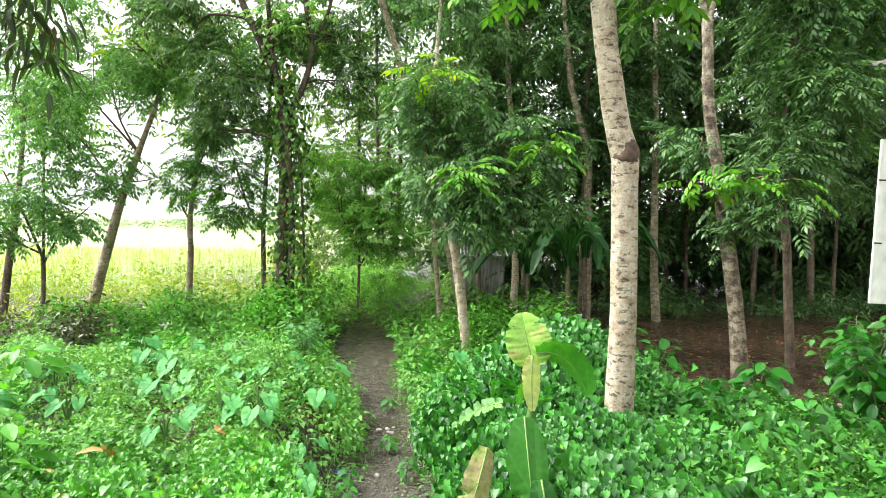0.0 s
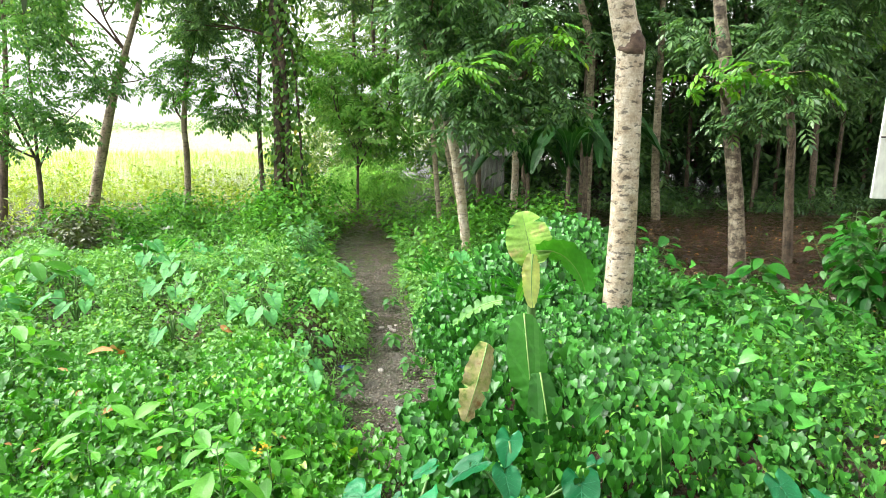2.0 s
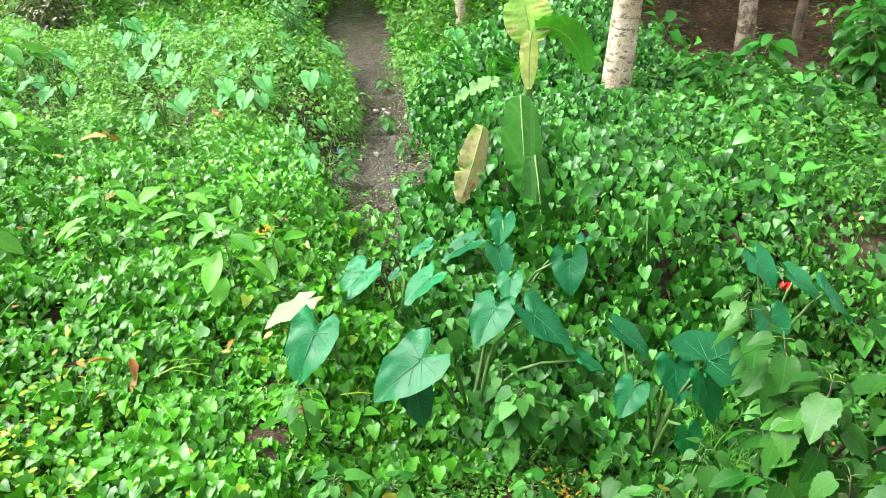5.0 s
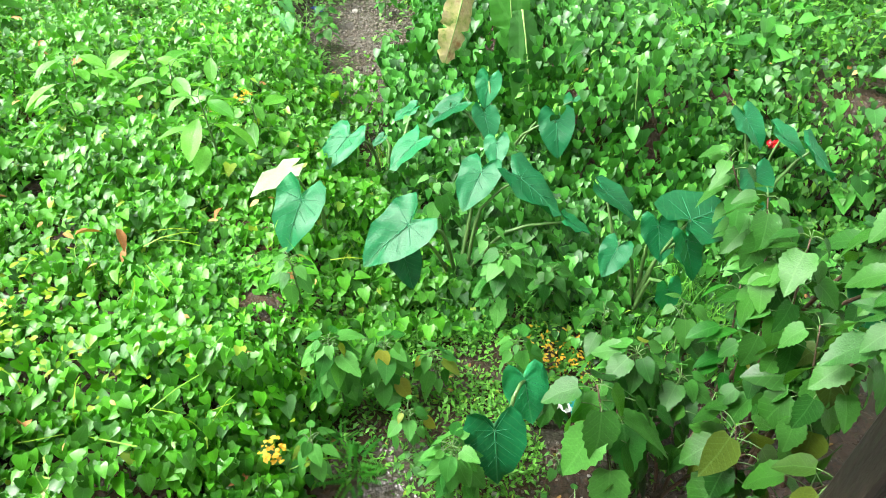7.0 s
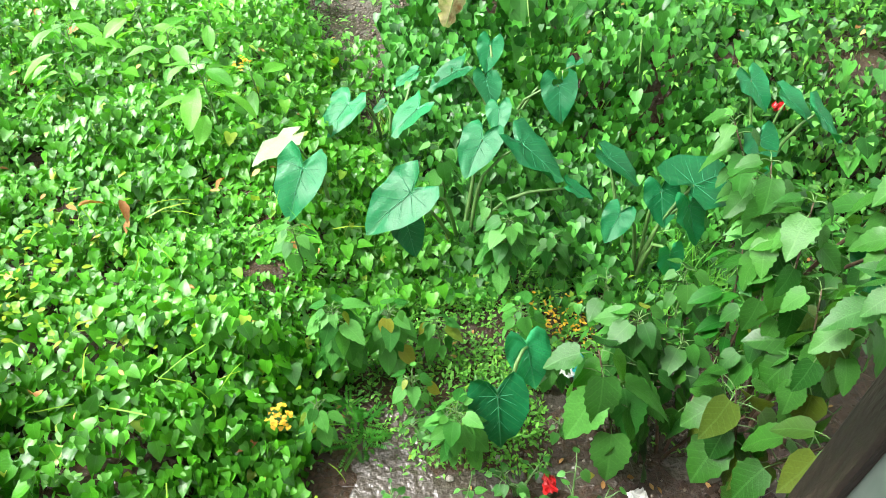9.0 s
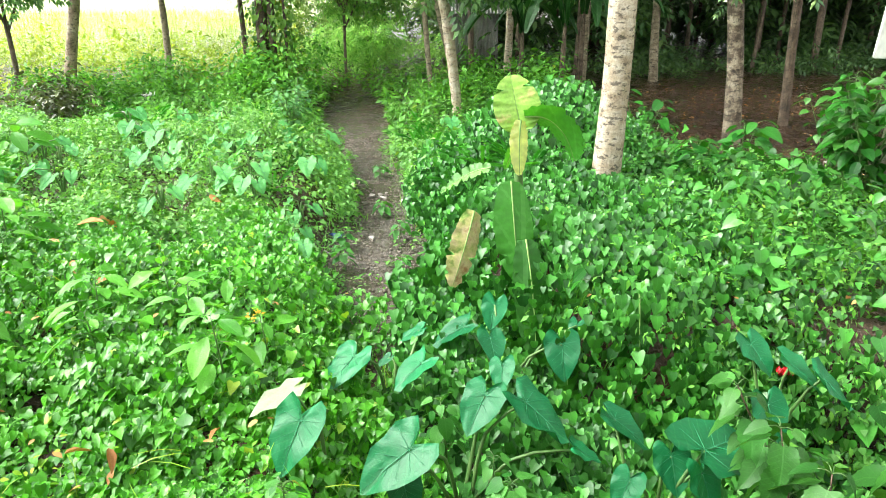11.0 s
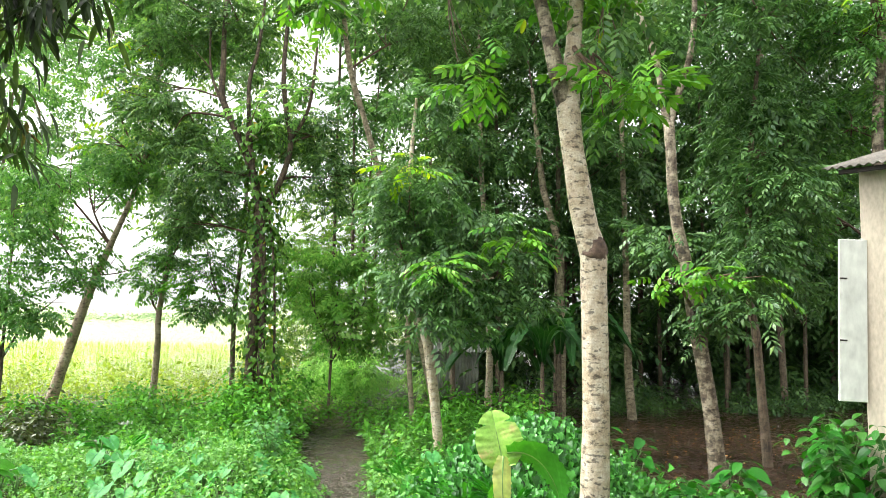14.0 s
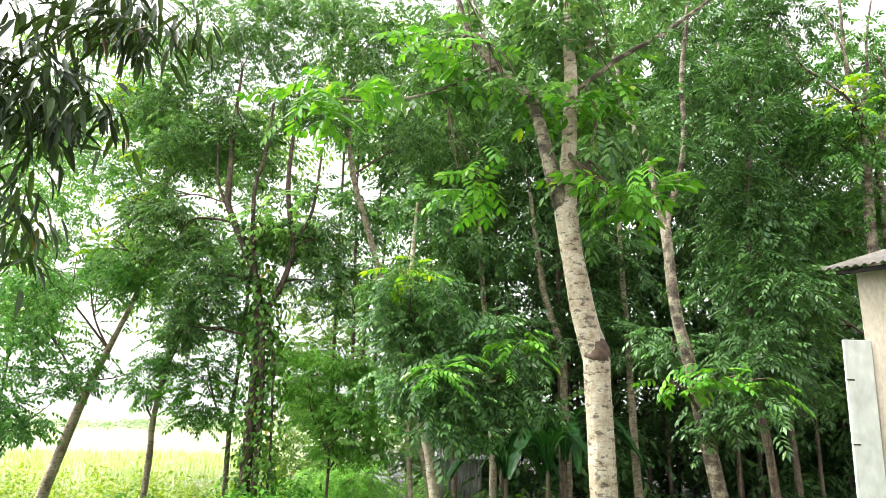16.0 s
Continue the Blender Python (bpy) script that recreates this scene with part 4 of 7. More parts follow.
tree("tall_pale_tree", "tall grey tree with spreading limbs and yellowing leaves", [(8.2, 12, 0.35, 0.14), (8.25, 12, 3.5, 0.125), (8.32, 12.0, 6.55, 0.112), (8.44, 12.0, 7.93, 0.1), (8.46, 12.0, 8.9, 0.075), (8.3, 12, 9.8, 0.05), (8.35, 12, 11.5, 0.03)], BARK_MOTTLED,
     [[(8.45, 12, 8.6, 0.05), (8.2, 12, 9.25, 0.04), (7.85, 12.0, 9.6, 0.036), (7.4, 12.0, 9.95, 0.03), (7.1, 12, 10.6, 0.02)], [(8.46, 12, 8.8, 0.05), (8.7, 12, 9.8, 0.04), (8.8, 12, 10.6, 0.03), (9.1, 12, 11.8, 0.018)], [(8.4, 12, 9.3, 0.035), (8.2, 11.9, 10.3, 0.028), (7.8, 11.8, 11.2, 0.016)],
      [(8.6, 12.1, 0.35, 0.11), (8.62, 12.1, 4, 0.1), (8.7, 12.1, 6.6, 0.09), (8.75, 12.1, 8.0, 0.08), (9.2, 12.1, 9.5, 0.05)]],
     [(8.3, 11.6, 8.3, 0.6, 0.5, 70), (8.9, 12.2, 9.4, 0.6, 0.5, 60), (7.89, 12.6, 8.9, 0.7, 0.5, 80), (9.3, 12.6, 10.6, 0.63, 0.6, 40), (7.5, 12.4, 9.7, 0.4, 0.4, 30), (8.5, 12.2, 10.6, 0.5, 0.4, 30), (8.16, 13, 6.65, 0.99, 0.88, 170), (8.9, 11.9, 7.2, 0.6, 0.6, 70), (7.69, 13.5, 5.32, 0.8, 0.91, 140)], PINNATE_LIGHT, G_OPEN, 0.4,
     [(8.35, 11.5, 8.75, 0.45, 0.2, 9), (7.85, 11.7, 9.2, 0.35, 0.2, 7)], G_YOUNG, seed=16, girth=0.85)
tree("back_tree", "pale leaning trunk high among the leaves", [(0.3, 17, 0.2, 0.11), (-0.6, 17, 4, 0.105), (-1.62, 17.0, 7.52, 0.1), (-2.14, 17.0, 9.22, 0.1), (-2.47, 17.0, 11.56, 0.08)], BARK_GREY,
     [[(-2.4, 17, 11.0, 0.06), (-2.9, 17, 12.5, 0.04), (-3.3, 17, 13.8, 0.02)], [(-2.45, 17, 11.3, 0.06), (-2.1, 17, 12.6, 0.04), (-1.7, 17, 13.8, 0.02)]],
     [(-2.17, 17.5, 13.78, 1.77, 1.03, 170), (-3.5, 17.5, 11.3, 0.7, 0.5, 40), (-0.7, 18, 10.48, 0.9, 1.0, 100), (-0.2, 18, 13.5, 1.8, 1.1, 170), (-4.6, 18, 14.6, 1.6, 1.0, 150), (1.8, 18.5, 14.6, 1.8, 1.2, 170), (-6.8, 18, 14.2, 1.6, 1.0, 140)], PINNATE_LIGHT, G_MID, 0.44, seed=17)

# slim dark trunks standing behind one another under the trees
woods = np.random.default_rng(31)
slots = [(x, y) for x in np.arange(1.0, 17, 1.35) for y in (19.5, 22.5, 26)] + [(x, y) for x in (-3.2, -2.4, -1.0, 0.2) for y in (21, 25)]
for k, (x, y) in enumerate(slots):
    x, y = x + woods.normal(0, 0.5), y + woods.normal(0, 0.8)
    top = woods.uniform(11, 17) if x < 11.5 else woods.uniform(8, 12)
    lean = woods.normal(0, 0.5)
    r = woods.uniform(0.06, 0.13)
    tree("woodland_tree", "slim dark trunk in the shaded wood", [(x, y, 0.2, r), (x + lean * 0.3, y, top * 0.35, r * 0.85), (x + lean, y, top, r * 0.4)], BARK_DARK, (),
         [(x + lean + woods.normal(0, 0.6), y, top * f, 1.5, 1.4, 58) for f in ((0.4, 0.55, 0.7, 0.85, 1.0) if x > 0.8 else (0.8, 1.0))], PINNATE_FAR, G_DARK, 0.66, sides=7, seed=100 + k, twigs=False, group="trees of the shaded wood")

# bamboo leaves hanging close by
bam = thing("bamboo", (-2.6, 2.9, float(height(-2.6, 2.9))), "overhanging bamboo with long drooping leaves", "bamboo")
bz = np.array(bam.location)
for q, (dx, dy, lean) in enumerate([(0, 0, 0.5), (-0.25, 0.2, 0.25), (-0.1, -0.3, 0.7)]):
    x0, y0 = -2.85 + dx, 2.9 + dy
    part("culm", tube(np.array([(x0, y0, bz[2] - 0.1, 0.03), (x0, y0, 2.0, 0.028), (x0 + lean * 0.25, y0 + 0.1, 4.2, 0.022), (x0 + lean, y0 + 0.3, 5.4, 0.012), (x0 + lean * 1.9, y0 + 0.5, 5.9, 0.006)]) - np.array([*bz, 0]), 8, 0.01, q), STEM, bam)
v, f = crown_leaves([(-2.1, 3.2, 4.66, 0.3, 0.42, 420), (-1.78, 3.2, 5.0, 0.26, 0.16, 110), (-2.12, 3.2, 3.95, 0.14, 0.26, 90), (-2.35, 3.0, 4.4, 0.25, 0.63, 260), (-2.0, 3.1, 5.3, 0.5, 0.2, 200), (-1.5, 3.2, 5.0, 0.22, 0.12, 60), (-1.3, 3.2, 5.08, 0.14, 0.1, 24), (-1.72, 3.2, 4.45, 0.14, 0.12, 36), (-2.0, 3.2, 3.75, 0.1, 0.1, 16)], NARROW, 0.155, -0.75, 0.12, 6, density=1.15, seed=51)
part("leaves", (v - bz, f), G_BAMBOO, bam)

creeper = np.random.default_rng(52)
n = 2200
z = creeper.uniform(0.2, 7.5, n)
a = creeper.uniform(0, 6.28, n)
rad = (0.14 + 0.34 * creeper.uniform(0, 1, n) ** 1.6) * (1.15 - 0.06 * z)
cx = np.interp(z, [0, 2, 4, 5.5, 7.5], [-3.9, -3.84, -3.84, -3.98, -4.3]) + creeper.choice([-0.12, 0.12, 0.3], n)
P = np.stack([cx + rad * np.sin(a), 15.5 + rad * np.cos(a), z], -1)
v, f = scatter(HEART, P, basis(a + creeper.normal(0, 0.4, n), -0.9 + creeper.normal(0, 0.3, n), creeper.normal(0, 0.3, n)), creeper.uniform(0.07, 0.14, n))
part("creeper", (v - np.array(vine_tree.location), f), leaf_material("creeper_leaf", (0.035, 0.12, 0.02), (0.13, 0.28, 0.04), rare=(0.45, 0.36, 0.03)), vine_tree, "climbing creeper leaves, some yellowed")


# ---------------------------------------------------------------- creeping cover


def cover(x0, x1, y0, y1, n, template, size, mat, name, label, keep, thick=(0.02, 0.22), lift=0.5, seed=0, pitch=-0.25, cat="plants", face=None, wild=0.55):
    """Leaves spread over the lie of the land, denser on steep faces."""
    r = np.random.default_rng(seed)
    x, y = r.uniform(x0, x1, n * 3), r.uniform(y0, y1, n * 3)
    nrm = slope(x, y)
    gaps = 0.3 + 0.7 * ease(rough_field(x + 8, y + 3, 5.5), -0.6, -0.2)
    ok = (r.uniform(0, 1, n * 3) < keep(x, y) * gaps) & (r.uniform(0, 1, n * 3) < np.clip(0.45 / nrm[:, 2], 0, 1))
    x, y, nrm = x[ok], y[ok], nrm[ok]
    k = len(x)
    bumps = 0.5 + 0.6 * np.clip(rough_field(x, y, 2.1), -0.7, 1) + 0.75 * np.clip(rough_field(x - 5, y + 2, 6.5), -0.8, 0.9)
    bumps = np.clip(bumps, -0.35, 1.7)
    h = r.uniform(thick[0], thick[1], k) * (0.45 + bumps)
    P = np.stack([x, y, height(x, y)], -1) + nrm * h[:, None]
    az = np.where(nrm[:, 2] < 0.95, np.arctan2(nrm[:, 0], nrm[:, 1]) + r.normal(0, 0.8, k), r.uniform(0, 6.28, k))
    if face is not None:
        az = face + r.normal(0, 1.2 * wild, k)
    pi = pitch - 0.9 * (1 - nrm[:, 2]) * lift * 2 + r.normal(0, wild, k)
    v, f = scatter(template, P, basis(az, pi, r.normal(0, 0.8 * wild, k)), size * np.clip(np.exp(r.normal(-0.04, 0.27, k)), 0.5, 1.6))
    ob = solid(name, (v, f), mat, label, cat, "stuff", True, template[0])
    return ob


def off_path(x, y, margin=0.0):
    margin = margin + (0.07 + 0.13 * rough_field(x, y, 2.6)) * ease(y, 4.6, 5.6)
    return ease(np.abs(x - path_x(y)), path_w(y) + margin - 0.14, path_w(y) + margin + 0.14)


def banks(x, y):
    return np.maximum(off_path(x, y), 0.6 * ease(y, 2.4, 2.9) * (1 - ease(y, 4.9, 5.4)) * (1 - np.exp(-((x + 0.42) ** 2 + (y - 4.4) ** 2) / 0.12)) * (1 - 0.8 * np.exp(-((x - 0.0) / 0.22) ** 2 - ((y - 3.75) / 0.3) ** 2)))


HOLLOWS = [(0.66, 4.5, 0.12, 0.2), (0.5, 4.75, 0.14, 0.15), (0.89, 3.8, 0.16, 0.2), (1.44, 3.3, 0.14, 0.1), (1.5, 3.9, 0.1, 0.14), (0.53, 5.1, 0.2, 0.22), (1.15, 4.05, 0.07, 0.1), (1.95, 4.1, 0.12, 0.14), (2.5, 4.6, 0.16, 0.12), (1.75, 5.0, 0.07, 0.08), (3.1, 5.2, 0.15, 0.12), (2.9, 3.9, 0.2, 0.12), (1.3, 4.6, 0.06, 0.07),
           (-1.35, 3.2, 0.2, 0.1), (-2.45, 3.4, 0.22, 0.1), (-2.2, 3.02, 0.3, 0.08), (-1.75, 2.9, 0.2, 0.06), (-2.7, 4.1, 0.12, 0.06), (-2.9, 2.7, 0.2, 0.08), (-1.0, 2.55, 0.12, 0.08)]


def hollow(x, y):
    return np.prod([1 - 0.95 * np.exp(-((x - a) / u) ** 2 - ((y - b) / w) ** 2) for a, b, u, w in HOLLOWS], axis=0)


def left_side(x, y):
    return hollow(x, y) * (x < path_x(y) + 0.1) * banks(x, y) * (1 - 0.97 * np.exp(-((x + 1.02) / 0.4) ** 4 - ((y - 0.98) / 0.36) ** 4))


def right_side(x, y):
    open_soil = ease(x, 1.0, 1.5) * (1 - ease(y, 1.9, 2.6))
    terrace = ease(y, 7.6, 9.0) * ease(x, 1.6, 2.6)
    return hollow(x, y) * (x > path_x(y) - 0.1) * banks(x, y) * (1 - 0.9 * open_soil) * (1 - 0.93 * terrace) * ease(y, 1.8, 3.0)


def patch(x, y, scale=0.9, lift=0.0):
    return ease(rough_field(x + 3.1, y - 1.7, scale) + lift, -0.25, 0.35)


CREEPER = "dense wet heart-leaved creeper on the bank"
cover(-5.2, 0.6, 2.9, 6.4, 62000, HEART_SMALL, 0.053, G_VINE, "creeping_vine", CREEPER, lambda x, y: left_side(x, y) * (0.4 + 0.6 * patch(x, y)), (0.0, 0.26), seed=61, wild=0.42, face=math.pi, pitch=-0.4)
cover(-5.2, 0.6, 2.2, 7.4, 52000, OVAL_FAR, 0.042, G_WEED, "creeping_weed", "small-leaved light green weed in the creeper", lambda x, y: left_side(x, y) * (1 - 0.85 * patch(x, y)), (0.03, 0.26), seed=161)
cover(-3.6, 0.3, 0.5, 3.7, 92000, HEART_SMALL, 0.056, G_VINE, "creeping_vine", "fine wet creeper close under the house", lambda x, y: left_side(x, y) * (0.35 + 0.65 * patch(x, y)), (0.0, 0.3), seed=166, wild=0.42, face=math.pi, pitch=-0.45)
cover(-3.6, 0.3, 0.5, 3.7, 30000, OVAL_SMALL, 0.03, G_BANK, "creeping_weed", "fine light weeds close under the house", lambda x, y: left_side(x, y) * (0.35 + 0.65 * patch(x + 4, y, 1.4)), (0.02, 0.28), seed=167)
cover(-5.2, 0.2, 1.0, 5.0, 700, HEART, 0.085, G_VINE, "creeping_vine", "larger glossy creeper leaves", left_side, (0.16, 0.3), seed=162)
cover(-8, -0.3, 6, 13.5, 68000, HEART_FAR, 0.052, G_BANK, "bank_weeds", "mixed low weeds covering the bank", left_side, (0.03, 0.32), seed=62, wild=0.45)
cover(-8, -0.6, 7, 13.5, 11000, OVAL_FAR, 0.085, G_BANK, "bank_weeds", "taller weeds standing on the bank", lambda x, y: left_side(x, y) * patch(x, y, 0.7), (0.15, 0.45), seed=163, pitch=0.1)
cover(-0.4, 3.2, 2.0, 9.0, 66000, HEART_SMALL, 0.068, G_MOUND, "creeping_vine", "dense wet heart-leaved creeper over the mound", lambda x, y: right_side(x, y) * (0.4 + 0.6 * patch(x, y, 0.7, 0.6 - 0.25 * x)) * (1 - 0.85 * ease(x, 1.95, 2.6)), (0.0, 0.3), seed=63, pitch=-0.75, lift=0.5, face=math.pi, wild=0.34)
cover(1.7, 5.5, 2.0, 9.0, 34000, HEART_FAR, 0.055, G_SLOPE, "creeping_weed", "soft green weeds on the low bank", lambda x, y: right_side(x, y) * (0.3 + 0.7 * patch(x, y, 0.8)), (0.0, 0.36), seed=263, wild=0.5)
cover(-0.4, 5.5, 2.0, 8.5, 38000, OVAL_FAR, 0.05, G_WEED, "creeping_weed", "light green small-leaved weeds on the mound", lambda x, y: right_side(x, y) * (1 - 0.9 * patch(x, y, 0.7, 0.6 - 0.25 * x)), (0.05, 0.32), seed=164)
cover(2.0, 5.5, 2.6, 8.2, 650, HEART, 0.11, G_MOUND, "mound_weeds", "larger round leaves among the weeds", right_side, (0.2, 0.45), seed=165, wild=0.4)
cover(-1.5, 2.2, 8, 14.5, 18000, HEART_FAR, 0.07, G_BANK, "bank_weeds", "mixed low weeds beside the drain", right_side, (0.03, 0.3), seed=64)
cover(-0.85, 0.5, 1.5, 2.7, 9000, OVAL_FAR, 0.03, G_WEED, "drain_weeds", "fine low weeds rooted in the wet drain bed", lambda x, y: ease(rough_field(x + 1, y, 2.4) + 0.5 * (y - 1.85) - 0.3 * x, -0.25, 0.3), (0.0, 0.13), seed=168, pitch=0.1)
cover(-11, -5.1, -0.2, 8, 5000, HEART_FAR, 0.15, G_VINE, "outer_creeper", "creeper spreading on beyond the bank", lambda x, y: 1.0 + 0 * x, (0.0, 0.3), seed=169)
cover(-5.2, -0.5, -0.25, 0.6, 4000, HEART_FAR, 0.075, G_VINE, "wall_creeper", "creeper growing up to the house wall", lambda x, y: 1.0 - 0.97 * np.exp(-((x + 1.02) / 0.4) ** 4 - ((y - 0.9) / 0.4) ** 4), (0.0, 0.26), seed=170)
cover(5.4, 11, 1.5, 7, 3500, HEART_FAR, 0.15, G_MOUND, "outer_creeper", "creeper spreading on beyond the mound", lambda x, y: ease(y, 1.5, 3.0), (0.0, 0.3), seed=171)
cover(-9, 3, 12, 18, 15000, OVAL_FAR, 0.12, G_WEED, "undergrowth", "leafy undergrowth at the foot of the trees", lambda x, y: off_path(x, y), (0.05, 0.5), seed=65, pitch=0.2)
cover(-16, -4, 15, 24, 6000, OVAL_FAR, 0.15, G_GRASS, "field_weeds", "yellow-green weeds at the edge of the field", lambda x, y: 1.0 + 0 * x, (0.05, 0.6), seed=66, pitch=0.4)
cover(-30, -4, 19, 45, 16000, GRASS, 0.34, G_GRASS, "field_grass", "tall pale yellow-green field grass", lambda x, y: (x + 0.25 * y < 1.5) * 1.0, (0.0, 0.05), seed=67, pitch=1.2)

# ---------------------------------------------------------------- bushes under the trees
under = np.random.default_rng(75)


def thicket(name, label, blobs_, tpl, size, mat, seed, times=1.0):
    v_, f_ = crown_leaves(blobs_, tpl, size, -0.2, 0.35, 6, seed=seed, density=times)
    solid(name, (v_, f_), mat, label, "undergrowth", "stuff", True)


thicket("thicket", "dark leafy thicket closing the wood floor", [(under.uniform(0.2, 24), under.uniform(20, 29), under.uniform(0.3, 3.6), 1.1, 0.8, 60) for k in range(110)], PINNATE_FAR, 0.6, G_DARK, 76)
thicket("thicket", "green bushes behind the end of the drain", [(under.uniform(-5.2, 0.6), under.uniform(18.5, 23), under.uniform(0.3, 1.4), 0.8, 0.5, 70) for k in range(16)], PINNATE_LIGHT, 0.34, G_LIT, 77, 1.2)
thicket("thicket", "dark shrubs round the foot of the trees", [(under.uniform(-10, -3.2), under.uniform(13.6, 16.5), under.uniform(0.3, 0.75), 0.5, 0.35, 60) for k in range(26)], OVAL_SMALL, 0.12, G_WEED, 78, 4)
thicket("thicket", "bright bushes beside the drain", [(under.uniform(0.1, 2.6), under.uniform(13.5, 17), under.uniform(0.3, 0.8), 0.5, 0.4, 60) for k in range(12)] + [(under.uniform(-4.6, -2.9), under.uniform(13.5, 17), under.uniform(0.3, 1.2), 0.5, 0.5, 60) for k in range(14)], OVAL_SMALL, 0.13, G_WEED, 79, 4)
thicket("hazy_trees", "pale hazy trees beyond the field edge", [(under.uniform(-17, -6), under.uniform(23, 29), under.uniform(6, 15), 1.5, 1.1, 46) for k in range(46)], PINNATE_LIGHT, 0.6, G_MID, 80)

thicket("thicket", "dark low bushes under the wood", [(under.uniform(2.2, 14), under.uniform(18.5, 22), under.uniform(0.25, 0.6), 0.6, 0.35, 60) for k in range(26)], PINNATE_FAR, 0.3, G_DARK, 84, 1.3)
thicket("thicket", "dark leafy wall at the back of the wood", [(under.uniform(1.5, 22), under.uniform(27, 30), under.uniform(0.3, 6), 1.4, 1.0, 60) for k in range(90)], PINNATE_FAR, 0.7, G_DARK, 85)
thicket("brush", "brush at the foot of the trees, coloured dark for shadow", [(under.uniform(-9.5, -6.0), under.uniform(11.2, 13.6), under.uniform(0.3, 0.75), 0.4, 0.3, 60) for k in range(22)], OVAL_SMALL, 0.12, G_BRUSH, 86, 3)
# rain haze is mixed into this pale leaf colour
HAZE = leaf_material("haze_pale_leaf", (0.09, 0.2, 0.06), (0.23, 0.37, 0.13), through=0.45, rough=0.6, shine=0.2)
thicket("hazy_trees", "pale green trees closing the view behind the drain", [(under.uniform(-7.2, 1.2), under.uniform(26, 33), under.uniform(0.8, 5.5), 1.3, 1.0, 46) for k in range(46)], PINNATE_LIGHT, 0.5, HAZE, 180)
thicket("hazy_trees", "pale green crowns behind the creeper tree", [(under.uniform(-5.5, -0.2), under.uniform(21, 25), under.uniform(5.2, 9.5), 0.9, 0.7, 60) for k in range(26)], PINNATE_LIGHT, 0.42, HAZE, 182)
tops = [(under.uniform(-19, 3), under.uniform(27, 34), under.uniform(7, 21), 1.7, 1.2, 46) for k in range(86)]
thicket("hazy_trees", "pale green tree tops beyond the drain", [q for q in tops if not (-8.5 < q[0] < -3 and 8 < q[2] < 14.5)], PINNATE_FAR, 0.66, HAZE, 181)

# ---------------------------------------------------------------- far woods
far = np.random.default_rng(71)
blobs = []
for k in range(46):
    x = far.uniform(0, 26)
    y = far.uniform(27, 36)
    for z in (2.5, 6, 9.5, 13, 16.5, 19.5):
        if x < 16 or z < 8:
            blobs.append((x + far.normal(0, 1.2), y, z + far.normal(0, 0.8), 2.0, 1.7, 50))
v, f = crown_leaves(blobs, KITE, 0.55, -0.3, 0.8, 5, seed=72)
solid("far_wood", (v, f), G_DARK, "distant dark leafy wood", "wood", "stuff", True)
blobs = [(far.uniform(-75, -14), far.uniform(95, 125), far.uniform(0.3, 1.2), 3.0, 0.7, 150) for k in range(60)]
v, f = crown_leaves(blobs, KITE, 0.4, -0.3, 0.6, 5, seed=73)
solid("far_trees", (v, f), G_MID, "low hazy tree line across the field", "trees", "stuff", True)

# ---------------------------------------------------------------- building beside the trees
house = thing("house", (4.97, 7.5, float(height(5.0, 7.5))), "plastered house corner with a corrugated roof", "house")
house.rotation_euler = (0, 0, radians(-50))
hz = np.array(house.location)
part("wall", box(0, 3.2, 0, 3.0, -0.4, 4.72 - hz[2], 0.01), PLASTER, house, "beige plastered wall", smooth=False)


def corrugated(nx_, length, wave, amp, thick=0.004):
    """A sheet of waves across x, length along y, centred on its lower edge."""
    xs = np.linspace(0, nx_ * wave, nx_ * 6 + 1)
    z = amp * np.sin(xs / wave * 2 * np.pi)
    rows = np.linspace(0, length, 3)
    top = np.array([(x, y, q + thick) for y in rows for x, q in zip(xs, z)])
    V = np.concatenate([top, top - np.array([0, 0, 2 * thick])])
    n, m = len(xs), len(rows)
    F = []
    for r_ in range(m - 1):
        for c in range(n - 1):
            a = r_ * n + c
            F += [(a, a + 1, a + n + 1), (a, a + n + 1, a + n)]
            a += n * m
            F += [(a, a + n + 1, a + 1), (a, a + n, a + n + 1)]
    k = n * m
    for c in range(n - 1):
        for a in (c, (m - 1) * n + c):
            F += [(a, a + k, a + 1), (a + 1, a + k, a + k + 1)]
    for r_ in range(m - 1):
        for a in (r_ * n, r_ * n + n - 1):
            F += [(a, a + n, a + k), (a + n, a + n + k, a + k)]
    return V, np.array(F)


part("roof", corrugated(44, 2.6, 0.09, 0.014), ROOF, house, "weathered corrugated roof sheet", at=Matrix.Translation((-0.26, -0.38, 4.7 - hz[2])) @ pose(0, 0, 0, 15, 0, 0))
# thin dark strip added to stand for the shadow below the roof edge
part("eave_board", box(-0.12, 3.2, -0.28, -0.25, 4.635 - hz[2], 4.69 - hz[2]), WOOD, house, "dark strip in place of the shade under the eave", smooth=False)
shutter = part("shutter", box(-0.3, 0, -0.02, 0.02, 2.07 - hz[2], 3.9 - hz[2], 0.008), PAINT, house, "white painted open shutter", at=Matrix.Translation((-0.018, -0.055, 0)) @ pose(0, 0, 0, 0, 1.6, 42), smooth=False)
for z in (2.75, 3.45):
    part("hinge", box(-0.3, -0.22, -0.032, -0.021, z - hz[2] - 0.008, z - hz[2] + 0.008, 0.002), WOOD, shutter, smooth=False)

